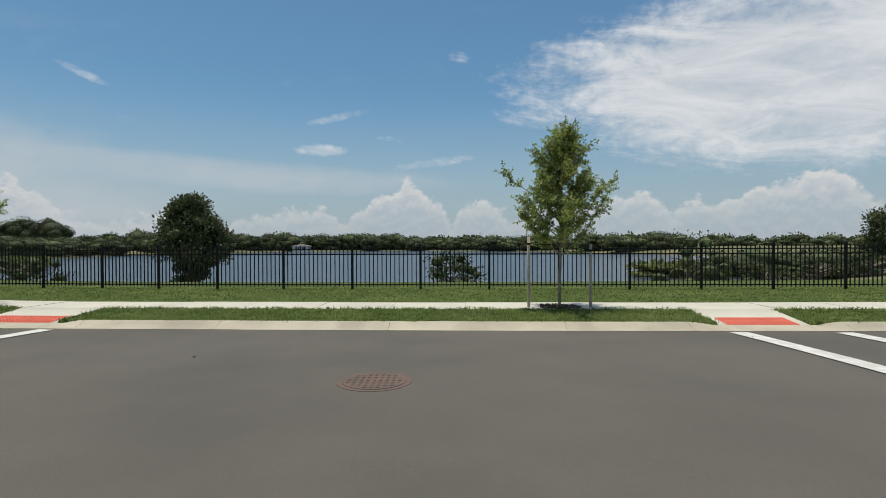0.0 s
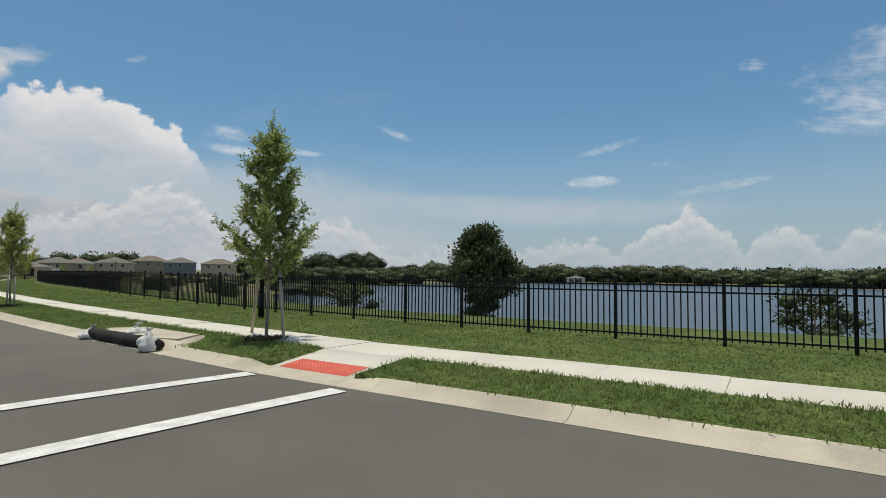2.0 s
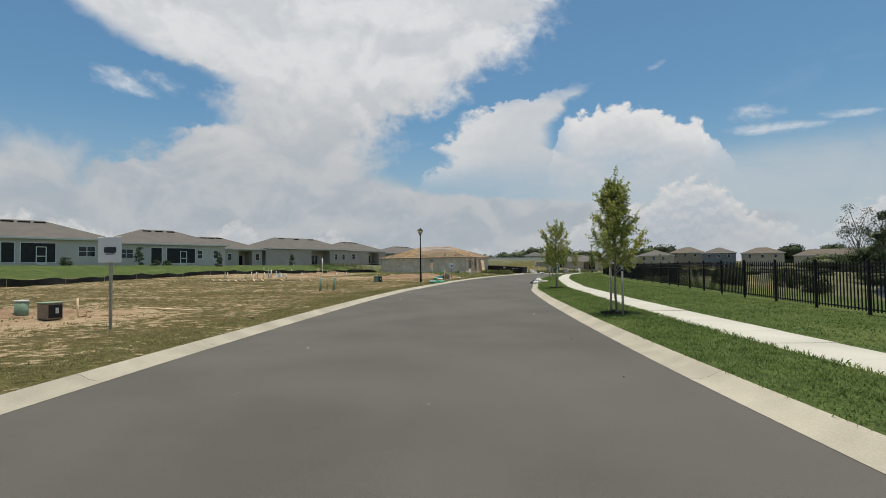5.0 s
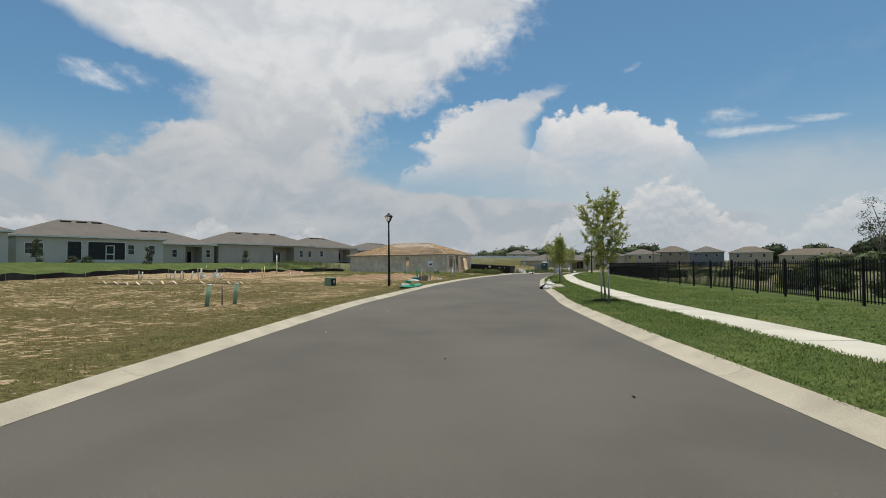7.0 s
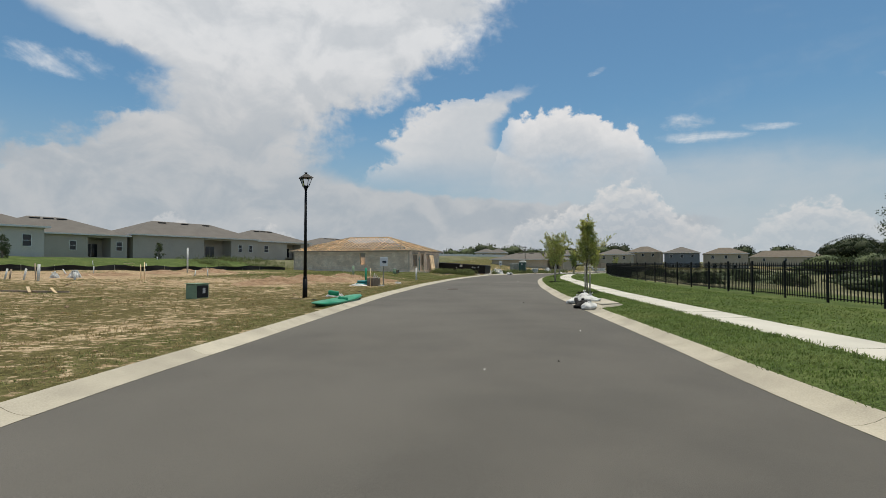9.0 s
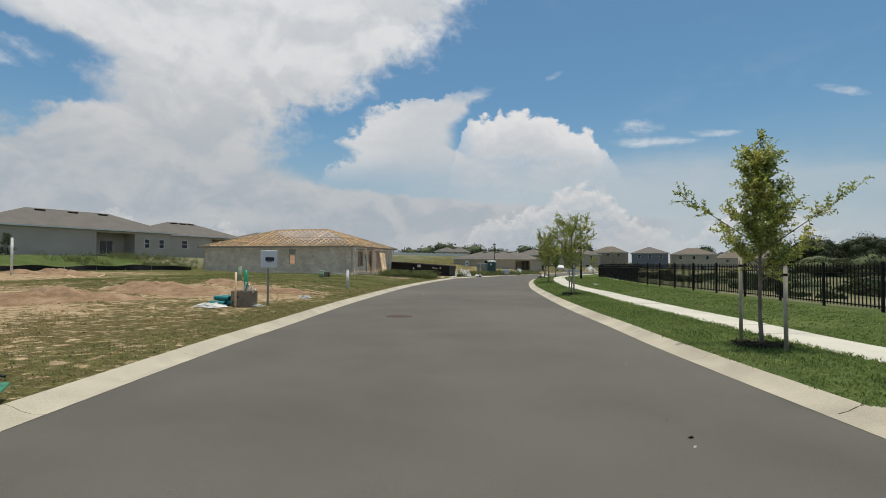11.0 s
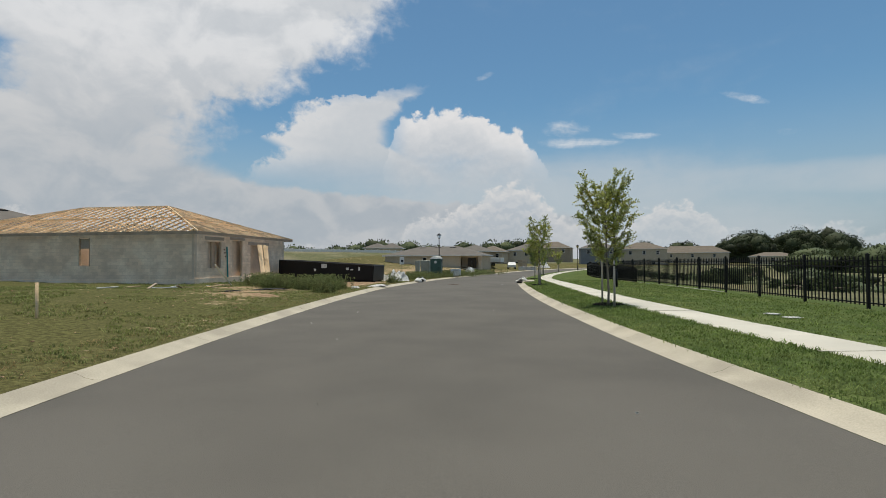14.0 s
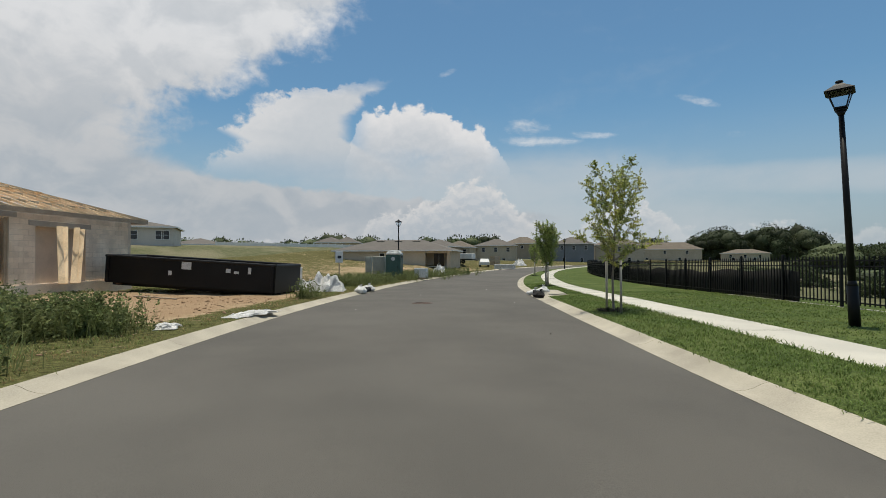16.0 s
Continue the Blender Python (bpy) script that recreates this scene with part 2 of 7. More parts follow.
# ---- materials ----
def surf(name, c1, c2, scale=2.0, fine=40.0, rough=0.85, bump=0.3, depth=0.01, metal=0.0, island=0.0, each=0.0, spec=0.3, mix=0.5, third=None, tscale=0.4, thin=0.0, grain_by=0.18):
    """Two colours mixed by broad noise, grained by fine noise, with bump in metres; island and each vary the pieces of a mesh and the objects."""
    m = bpy.data.materials.new(name)
    m.use_nodes = True
    n, l = m.node_tree.nodes, m.node_tree.links
    b = n["Principled BSDF"]
    b.inputs["Roughness"].default_value, b.inputs["Metallic"].default_value = rough, metal
    b.inputs["Specular IOR Level"].default_value = spec
    g = n.new("ShaderNodeNewGeometry")
    n1, n2 = n.new("ShaderNodeTexNoise"), n.new("ShaderNodeTexNoise")
    for q, s, det in ((n1, scale, 5.0), (n2, fine, 3.0)):
        q.inputs["Scale"].default_value, q.inputs["Detail"].default_value = s, det
        l.new(g.outputs["Position"], q.inputs["Vector"])
    r = n.new("ShaderNodeMapRange")
    r.inputs[1].default_value, r.inputs[2].default_value = 0.62 - 0.5 * mix, 0.88 - 0.5 * mix
    l.new(n1.outputs["Fac"], r.inputs[0])
    mx = n.new("ShaderNodeMix")
    mx.data_type = "RGBA"
    mx.inputs[6].default_value, mx.inputs[7].default_value = (*c1, 1), (*c2, 1)
    l.new(r.outputs[0], mx.inputs[0])
    out = mx.outputs[2]
    if third:
        n3, r3, m3 = n.new("ShaderNodeTexNoise"), n.new("ShaderNodeMapRange"), n.new("ShaderNodeMix")
        n3.inputs["Scale"].default_value, n3.inputs["Detail"].default_value = tscale, 6.0
        l.new(g.outputs["Position"], n3.inputs["Vector"])
        r3.inputs[1].default_value, r3.inputs[2].default_value = 0.48, 0.66
        l.new(n3.outputs["Fac"], r3.inputs[0])
        m3.data_type = "RGBA"
        l.new(r3.outputs[0], m3.inputs[0])
        l.new(out, m3.inputs[6])
        m3.inputs[7].default_value = (*third, 1)
        out = m3.outputs[2]
    hsv = n.new("ShaderNodeHueSaturation")
    l.new(out, hsv.inputs["Color"])
    grain = n.new("ShaderNodeMapRange")
    grain.inputs[1].default_value, grain.inputs[2].default_value = 0.3, 0.7
    grain.inputs[3].default_value, grain.inputs[4].default_value = 1 - grain_by, 1 + grain_by
    l.new(n2.outputs["Fac"], grain.inputs[0])
    val = grain.outputs[0]
    for amount, src in ((island, g.outputs["Random Per Island"]), (each, None)):
        if amount:
            if src is None:
                src = n.new("ShaderNodeObjectInfo").outputs["Random"]
            a = n.new("ShaderNodeMapRange")
            a.inputs[3].default_value, a.inputs[4].default_value = 1 - amount, 1 + amount
            l.new(src, a.inputs[0])
            p = n.new("ShaderNodeMath")
            p.operation = "MULTIPLY"
            l.new(val, p.inputs[0])
            l.new(a.outputs[0], p.inputs[1])
            val = p.outputs[0]
    l.new(val, hsv.inputs["Value"])
    l.new(hsv.outputs[0], b.inputs["Base Color"])
    if thin:
        tr, ms = n.new("ShaderNodeBsdfTranslucent"), n.new("ShaderNodeMixShader")
        l.new(hsv.outputs[0], tr.inputs[0])
        ms.inputs[0].default_value = thin
        l.new(b.outputs[0], ms.inputs[1])
        l.new(tr.outputs[0], ms.inputs[2])
        l.new(ms.outputs[0], n["Material Output"].inputs[0])
    if bump:
        u = n.new("ShaderNodeBump")
        u.inputs["Strength"].default_value, u.inputs["Distance"].default_value = bump, depth
        l.new(n2.outputs["Fac"], u.inputs["Height"])
        l.new(u.outputs[0], b.inputs["Normal"])
    return m


asphalt = surf("asphalt", (0.113, 0.104, 0.090), (0.094, 0.087, 0.076), 0.6, 150, 0.9, 0.7, 0.006, third=(0.124, 0.115, 0.100), tscale=0.16, grain_by=0.30)
concrete = surf("concrete", (0.47, 0.425, 0.335), (0.40, 0.36, 0.285), 1.3, 60, 0.88, 0.3, 0.003, each=0.05, grain_by=0.10, third=(0.35, 0.315, 0.25), tscale=0.9)
walk_concrete = surf("walk_concrete", (0.57, 0.54, 0.465), (0.50, 0.475, 0.41), 0.9, 70, 0.88, 0.2, 0.002, each=0.05, grain_by=0.05)
red_mat = surf("red_tactile", (0.62, 0.135, 0.09), (0.56, 0.115, 0.075), 2.0, 30, 0.75, 0.2, 0.003, grain_by=0.08)
white_paint = surf("road_paint", (0.66, 0.65, 0.62), (0.52, 0.51, 0.48), 6.0, 80, 0.7, 0.3, 0.003)
iron = surf("rusty_iron", (0.150, 0.098, 0.080), (0.115, 0.088, 0.076), 3.0, 50, 0.85, 0.5, 0.006)
lawn = surf("lawn", (0.096, 0.130, 0.038), (0.064, 0.094, 0.026), 3.2, 26, 0.95, 1.0, 0.05, spec=0.1, third=(0.120, 0.148, 0.046), tscale=0.55, grain_by=0.45)
blade = surf("grass_blade", (0.165, 0.225, 0.062), (0.112, 0.165, 0.044), 1.4, 4, 0.7, 0, island=0.45, spec=0.15, thin=0.4, third=(0.205, 0.245, 0.082), tscale=0.8)
weed_leaf = surf("weed_leaf", (0.17, 0.205, 0.066), (0.225, 0.235, 0.092), 1.2, 5, 0.8, 0, island=0.45, spec=0.15, thin=0.4)
rank_leaf = surf("rank_weed_leaf", (0.150, 0.185, 0.068), (0.20, 0.215, 0.088), 1.5, 5, 0.7, 0, island=0.55, spec=0.2, thin=0.4)
dry_blade = surf("dry_blade", (0.34, 0.265, 0.13), (0.25, 0.21, 0.095), 0.7, 5, 0.85, 0, island=0.3, spec=0.1, thin=0.5)
black_metal = surf("black_metal", (0.005, 0.0055, 0.006), (0.008, 0.008, 0.009), 3.0, 60, 0.5, 0.05, 0.001, spec=0.2)
bark = surf("young_bark", (0.24, 0.205, 0.16), (0.16, 0.135, 0.105), 6.0, 60, 0.9, 0.6, 0.006)
stake_wood = surf("weathered_stake", (0.42, 0.38, 0.31), (0.31, 0.28, 0.23), 4.0, 50, 0.9, 0.5, 0.004)
elm_leaf = surf("elm_leaf", (0.33, 0.40, 0.115), (0.215, 0.275, 0.080), 2.2, 6, 0.45, 0, island=0.6, spec=0.45, third=(0.39, 0.43, 0.13), tscale=1.6, thin=0.45)
gold_leaf = surf("yellowing_leaf", (0.43, 0.45, 0.125), (0.28, 0.33, 0.095), 2.2, 6, 0.45, 0, island=0.6, spec=0.45, third=(0.53, 0.50, 0.125), tscale=1.8, thin=0.45)
dark_leaf = surf("dark_leaf", (0.056, 0.076, 0.034), (0.088, 0.108, 0.048), 0.35, 2, 0.7, 0, island=0.6, spec=0.25, third=(0.104, 0.122, 0.056), tscale=0.11, thin=0.25)
mulch = surf("mulch", (0.05, 0.040, 0.030), (0.085, 0.065, 0.045), 9, 40, 0.95, 1.0, 0.03)
water_mat = surf("lake_water", (0.050, 0.062, 0.082), (0.040, 0.050, 0.068), 0.05, 0.9, 0.28, 0.35, 0.10, spec=0.42)
silt_cloth = surf("silt_cloth", (0.012, 0.012, 0.012), (0.02, 0.019, 0.017), 1.5, 20, 0.8, 0.4, 0.02)
stucco = surf("grey_stucco", (0.44, 0.40, 0.345), (0.40, 0.362, 0.312), 0.5, 30, 0.92, 0.4, 0.006)
stucco_pale = surf("pale_stucco", (0.56, 0.53, 0.48), (0.51, 0.485, 0.44), 0.5, 30, 0.92, 0.4, 0.006)
stucco_warm = surf("beige_stucco", (0.50, 0.43, 0.33), (0.45, 0.385, 0.29), 0.5, 30, 0.92, 0.4, 0.006)
stucco_blue = surf("blue_grey_stucco", (0.20, 0.215, 0.235), (0.175, 0.19, 0.205), 0.5, 30, 0.92, 0.4, 0.006)
stucco_tan = surf("tan_stucco", (0.33, 0.27, 0.20), (0.29, 0.24, 0.18), 0.5, 30, 0.92, 0.4, 0.006)
trim_paint = surf("white_trim", (0.72, 0.72, 0.70), (0.66, 0.66, 0.64), 2, 30, 0.6, 0.1, 0.002)
shingle = surf("shingle", (0.158, 0.143, 0.127), (0.138, 0.125, 0.111), 0.6, 22, 0.95, 0.5, 0.02, grain_by=0.10)
shingle_tan = surf("tan_shingle", (0.185, 0.155, 0.122), (0.15, 0.127, 0.10), 0.9, 14, 0.95, 0.8, 0.03)
vent_black = surf("vent_black", (0.02, 0.02, 0.02), (0.03, 0.03, 0.03), 3, 30, 0.7, 0.1, 0.002)
block = surf("concrete_block", (0.76, 0.615, 0.475), (0.65, 0.525, 0.405), 1.3, 55, 0.95, 0.6, 0.006, island=0.08, each=0.08, third=(0.82, 0.70, 0.56), tscale=0.9)
mortar = surf("mortar", (0.60, 0.50, 0.405), (0.52, 0.435, 0.35), 2, 60, 0.95, 0.5, 0.005)
lumber = surf("new_lumber", (0.74, 0.57, 0.37), (0.58, 0.42, 0.25), 1.5, 25, 0.8, 0.2, 0.003, island=0.3, each=0.25)
grey_wood = surf("grey_wood", (0.42, 0.33, 0.24), (0.33, 0.26, 0.19), 3, 30, 0.85, 0.3, 0.004)
skip_black = surf("skip_paint", (0.005, 0.005, 0.0055), (0.010, 0.0095, 0.009), 0.8, 20, 0.5, 0.3, 0.004, spec=0.25)
sticker = surf("sticker", (0.62, 0.62, 0.60), (0.52, 0.52, 0.50), 6, 30, 0.6, 0.1, 0.001)
sign_face = surf("sign_panel", (0.74, 0.74, 0.73), (0.70, 0.70, 0.69), 3, 30, 0.5, 0, 0.001, grain_by=0.02)
ink = surf("dark_ink", (0.03, 0.035, 0.05), (0.04, 0.045, 0.06), 5, 30, 0.6, 0, 0.001)
bag_cloth = surf("sandbag_cloth", (0.66, 0.65, 0.62), (0.54, 0.53, 0.50), 5, 45, 0.6, 0.35, 0.004, grain_by=0.05)
sock_cloth = surf("filter_sock", (0.012, 0.011, 0.010), (0.022, 0.020, 0.018), 6, 60, 0.85, 0.8, 0.01)
kayak_green = surf("kayak_plastic", (0.012, 0.26, 0.13), (0.010, 0.21, 0.105), 2, 25, 0.4, 0.1, 0.003, spec=0.5)
box_green = surf("utility_green", (0.21, 0.255, 0.165), (0.17, 0.215, 0.135), 2, 30, 0.55, 0.2, 0.003)
pale_green = surf("pale_green_plastic", (0.24, 0.33, 0.22), (0.20, 0.29, 0.19), 2, 30, 0.55, 0.2, 0.003)
grey_metal = surf("grey_cabinet", (0.34, 0.35, 0.30), (0.29, 0.30, 0.26), 2, 30, 0.55, 0.2, 0.003)
lintel_grey = surf("precast_lintel", (0.40, 0.36, 0.31), (0.34, 0.305, 0.265), 1.5, 40, 0.9, 0.3, 0.003)
mark_red = surf("sprayed_mark", (0.20, 0.06, 0.05), (0.16, 0.05, 0.045), 8, 60, 0.8, 0, 0.001)
pvc = surf("white_pvc", (0.70, 0.70, 0.67), (0.60, 0.60, 0.57), 3, 30, 0.5, 0.1, 0.002)
teal_pvc = surf("teal_pvc", (0.03, 0.24, 0.25), (0.025, 0.20, 0.21), 3, 30, 0.5, 0.1, 0.002)
toilet_green = surf("toilet_green", (0.06, 0.115, 0.095), (0.05, 0.095, 0.08), 2, 30, 0.5, 0.1, 0.003)
sheet_white = surf("crumpled_sheeting", (0.70, 0.69, 0.66), (0.50, 0.49, 0.46), 3, 20, 0.6, 0.8, 0.03)
cardboard = surf("brown_carton", (0.30, 0.225, 0.165), (0.23, 0.175, 0.13), 3, 20, 0.9, 0.3, 0.005)
sand = surf("orange_sand", (0.345, 0.225, 0.135), (0.255, 0.162, 0.095), 2.5, 30, 0.97, 1.0, 0.05, third=(0.40, 0.28, 0.18), tscale=1.5, grain_by=0.3)
dark_glass = bpy.data.materials.new("window_glass")
dark_glass.use_nodes = True
gb = dark_glass.node_tree.nodes["Principled BSDF"]
gb.inputs["Base Color"].default_value, gb.inputs["Roughness"].default_value = (0.012, 0.015, 0.018, 1), 0.06
screen = surf("dark_screen", (0.022, 0.022, 0.023), (0.03, 0.03, 0.03), 2, 60, 0.7, 0.1, 0.002)
lamp_glass = bpy.data.materials.new("lamp_glass")
lamp_glass.use_nodes = True
lb = lamp_glass.node_tree.nodes["Principled BSDF"]
lb.inputs["Transmission Weight"].default_value, lb.inputs["Roughness"].default_value, lb.inputs["IOR"].default_value = 1.0, 0.03, 1.1


def lot_ground():
    """Building lot: bare sand in patches through thin brown grass; 'green' turns it weedy."""
    m = surf("lot_soil", (0.52, 0.405, 0.265), (0.36, 0.262, 0.158), 2.4, 26, 0.97, 1.0, 0.06, spec=0.05, grain_by=0.35)
    n, l = m.node_tree.nodes, m.node_tree.links
    b, g = n["Principled BSDF"], n.new("ShaderNodeNewGeometry")
    soil = b.inputs["Base Color"].links[0].from_socket
    att = n.new("ShaderNodeAttribute")
    att.attribute_name = "green"
    stretch = n.new("ShaderNodeMapping")
    stretch.inputs["Rotation"].default_value = (0, 0, 0.25)
    stretch.inputs["Scale"].default_value = (1.0, 0.75, 1.0)
    l.new(g.outputs["Position"], stretch.inputs[0])

    def nz(s, d):
        q = n.new("ShaderNodeTexNoise")
        q.inputs["Scale"].default_value, q.inputs["Detail"].default_value, q.inputs["Roughness"].default_value = s, d, 0.65
        l.new(stretch.outputs[0], q.inputs["Vector"])
        return q.outputs["Fac"]

    def mth(op, a, b2):
        q = n.new("ShaderNodeMath")
        q.operation = op
        for i, v in enumerate((a, b2)):
            if isinstance(v, float):
                q.inputs[i].default_value = v
            else:
                l.new(v, q.inputs[i])
        return q.outputs[0]

    cover = mth("ADD", mth("ADD", mth("MULTIPLY", nz(2.6, 10.0), 0.46), mth("MULTIPLY", nz(6.5, 6.0), 0.56)), mth("MULTIPLY", nz(0.24, 4.0), 0.30))
    cover = mth("ADD", cover, mth("MULTIPLY", att.outputs["Fac"], 0.135))
    bare = n.new("ShaderNodeAttribute")
    bare.attribute_name = "bare"
    cover = mth("SUBTRACT", cover, mth("MULTIPLY", bare.outputs["Fac"], 0.42))
    r = n.new("ShaderNodeMapRange")
    r.inputs[1].default_value, r.inputs[2].default_value = 0.628, 0.678
    l.new(cover, r.inputs[0])
    turf = n.new("ShaderNodeMix")
    turf.data_type = "RGBA"
    turf.inputs[6].default_value, turf.inputs[7].default_value = (0.128, 0.102, 0.045, 1), (0.112, 0.112, 0.043, 1)
    l.new(att.outputs["Fac"], turf.inputs[0])
    dapple = n.new("ShaderNodeMix")
    dapple.data_type, dapple.blend_type = "RGBA", "MULTIPLY"
    dapple.inputs[0].default_value = 0.85
    l.new(turf.outputs[2], dapple.inputs[6])
    ramp = n.new("ShaderNodeMapRange")
    ramp.inputs[1].default_value, ramp.inputs[2].default_value, ramp.inputs[3].default_value, ramp.inputs[4].default_value = 0.33, 0.67, 0.30, 1.65
    l.new(nz(13.0, 7.0), ramp.inputs[0])
    l.new(ramp.outputs[0], dapple.inputs[7])
    mx = n.new("ShaderNodeMix")
    mx.data_type = "RGBA"
    l.new(r.outputs[0], mx.inputs[0])
    orange = n.new("ShaderNodeMix")
    orange.data_type = "RGBA"
    l.new(bare.outputs["Fac"], orange.inputs[0])
    l.new(soil, orange.inputs[6])
    orange.inputs[7].default_value = (0.355, 0.24, 0.145, 1)
    l.new(orange.outputs[2], mx.inputs[6])
    l.new(dapple.outputs[2], mx.inputs[7])
    l.new(mx.outputs[2], b.inputs["Base Color"])
    return m


lot_soil = lot_ground()
field = surf("rough_field", (0.150, 0.148, 0.082), (0.100, 0.108, 0.054), 1.1, 9, 0.97, 1.0, 0.05, spec=0.05, third=(0.205, 0.188, 0.118), tscale=0.12, grain_by=0.35)

# ---- building helpers ----
def thing(name, label, category, place=(0, 0, 0), turn=0.0, group="", kind=""):
    ob = new(name)
    ob.matrix_world = pose(*place, 0, 0, turn)
    ob.empty_display_size = 0.2
    return tagged(ob, label, category, group, kind)


def part(name, bm, material, parent=None, label="", smooth=False):
    """Links a bmesh as one mesh object, in its parent's own axes."""
    me = bpy.data.meshes.new(name)
    bmesh.ops.recalc_face_normals(bm, faces=bm.faces)
    bm.to_mesh(me)
    bm.free()
    for f in me.polygons:
        f.use_smooth = smooth
    me.materials.append(material)
    ob = new(name, me)
    if parent is not None:
        ob.parent = parent
    if label:
        ob["label"] = label
    return ob


def grid_mesh(name, verts, faces, material, parent=None, smooth=False, label=""):
    me = bpy.data.meshes.new(name)
    me.from_pydata(verts, [], faces)
    me.materials.append(material)
    if smooth:
        me.polygons.foreach_set("use_smooth", [True] * len(me.polygons))
    ob = new(name, me)
    if parent is not None:
        ob.parent = parent
    if label:
        ob["label"] = label
    return ob


def again(name, ob, m, parent=None):
    """Another object on the same mesh."""
    o = new(name, ob.data)
    if parent is not None:
        o.parent = parent
    o.matrix_basis = m
    return o


def box(bm, c, s, m=None, bevel=0.0):
    r = bmesh.ops.create_cube(bm, size=1.0, matrix=Matrix.Translation(c) @ Matrix.Diagonal((*s, 1)))
    if bevel:
        es = list({e for v in r["verts"] for e in v.link_edges})
        out = bmesh.ops.bevel(bm, geom=es, offset=bevel, segments=1, affect="EDGES", clamp_overlap=True)
        vs = {v for f in out["faces"] for v in f.verts} | {v for v in r["verts"] if v.is_valid}
    else:
        vs = set(r["verts"])
    if m is not None:
        bmesh.ops.transform(bm, matrix=m, verts=list(vs))


def rod(bm, a, b, r0, r1=None, n=8, cap=True):
    a, b = Vector(a), Vector(b)
    d = b - a
    q = d.to_track_quat("Z", "Y").to_matrix().to_4x4()
    bmesh.ops.create_cone(bm, cap_ends=cap, segments=n, radius1=r0, radius2=r0 if r1 is None else max(r1, 1e-4), depth=d.length,
                          matrix=Matrix.Translation((a + b) / 2) @ q)


def prism(bm, outline, z0, z1):
    """An upright prism over a flat outline of (x, y)."""
    lo = [bm.verts.new((x, y, z0)) for x, y in outline]
    hi = [bm.verts.new((x, y, z1)) for x, y in outline]
    n = len(outline)
    bm.faces.new(lo[::-1])
    bm.faces.new(hi)
    for i in range(n):
        bm.faces.new((lo[i], lo[(i + 1) % n], hi[(i + 1) % n], hi[i]))


# ---- the road's line: the edge of the asphalt on the lake side ----
EDGE = [(400, 3.0), (160, 6.2), (60, 8.0), (25, 8.4), (6.7, 8.6), (0, 8.8), (-5, 9.06), (-8.9, 9.28), (-11.3, 9.58), (-15.3, 10.1), (-21.3, 11.1), (-30, 12.85), (-36.8, 14.38),
        (-43.8, 16.15), (-47, 17.2), (-54, 19.4), (-61.6, 21.9), (-64.1, 22.85), (-69, 24.65), (-75.6, 27.35), (-82.8, 30.5), (-90, 34.1), (-93.6, 36.05), (-97.6, 38.35), (-102, 41.0),
        (-109.8, 46.0), (-116.7, 50.8), (-132, 63.3), (-148, 79), (-160, 95), (-176, 125), (-200, 190), (-240, 330)]
WIDE = 7.5


def footway(s):
    """How far the footway's near edge lies from the asphalt."""
    return np.interp(s, [8, 12, 16, 30, 37, 48, 62, 78, 84, 92, 101, 120], [1.56, 1.72, 1.82, 1.97, 2.07, 2.03, 2.1, 2.13, 1.88, 1.85, 1.9, 1.8])


def spline(pts, step):
    p = np.array(pts, float)
    p = np.vstack([2 * p[0] - p[1], p, 2 * p[-1] - p[-2]])
    out = []
    for i in range(1, len(p) - 2):
        a, b, c, d = p[i - 1:i + 3]
        n = max(2, int(np.linalg.norm(c - b) / 0.25))
        t = np.linspace(0, 1, n, endpoint=False)[:, None]
        ta, tc = np.linalg.norm(b - a) ** 0.5, np.linalg.norm(d - c) ** 0.5
        tb = np.linalg.norm(c - b) ** 0.5
        m1 = tb * ((b - a) / ta - (c - a) / (ta + tb) + (c - b) / tb)
        m2 = tb * ((c - b) / tb - (d - b) / (tb + tc) + (d - c) / tc)
        out.append((2 * t ** 3 - 3 * t ** 2 + 1) * b + (t ** 3 - 2 * t ** 2 + t) * m1 + (-2 * t ** 3 + 3 * t ** 2) * c + (t ** 3 - t ** 2) * m2)
    q = np.vstack(out)
    s = np.r_[0, np.cumsum(np.linalg.norm(np.diff(q, axis=0), axis=1))]
    u = np.arange(0, s[-1], step)
    return np.c_[np.interp(u, s, q[:, 0]), np.interp(u, s, q[:, 1])], u


LINE, LS = spline(EDGE, 0.5)
LS = LS - LS[np.argmin(np.abs(LINE[:, 0]))]
TAN = np.gradient(LINE, axis=0)
kernel = np.ones(9) / 9
TAN = np.c_[np.convolve(np.pad(TAN[:, 0], 4, "edge"), kernel, "valid"), np.convolve(np.pad(TAN[:, 1], 4, "edge"), kernel, "valid")]
TAN /= np.linalg.norm(TAN, axis=1)[:, None]
NOR = np.c_[TAN[:, 1], -TAN[:, 0]]


def at(s, d):
    """The place s metres along the road and d metres from the asphalt's lake-side edge (towards the lake: positive)."""
    s = np.asarray(s, float)
    x, y = np.interp(s, LS, LINE[:, 0]), np.interp(s, LS, LINE[:, 1])
    nx, ny = np.interp(s, LS, NOR[:, 0]), np.interp(s, LS, NOR[:, 1])
    return x + nx * d, y + ny * d


def along(x, y):
    """(s, d) of a place near the road."""
    k = np.argmin((LINE[:, 0] - x) ** 2 + (LINE[:, 1] - y) ** 2)
    return LS[k], (x - LINE[k, 0]) * NOR[k, 0] + (y - LINE[k, 1]) * NOR[k, 1]


def heading(s):
    """Degrees by which the road's own x axis (its way of travel) is turned at s."""
    return math.degrees(math.atan2(np.interp(s, LS, TAN[:, 1]), np.interp(s, LS, TAN[:, 0])))


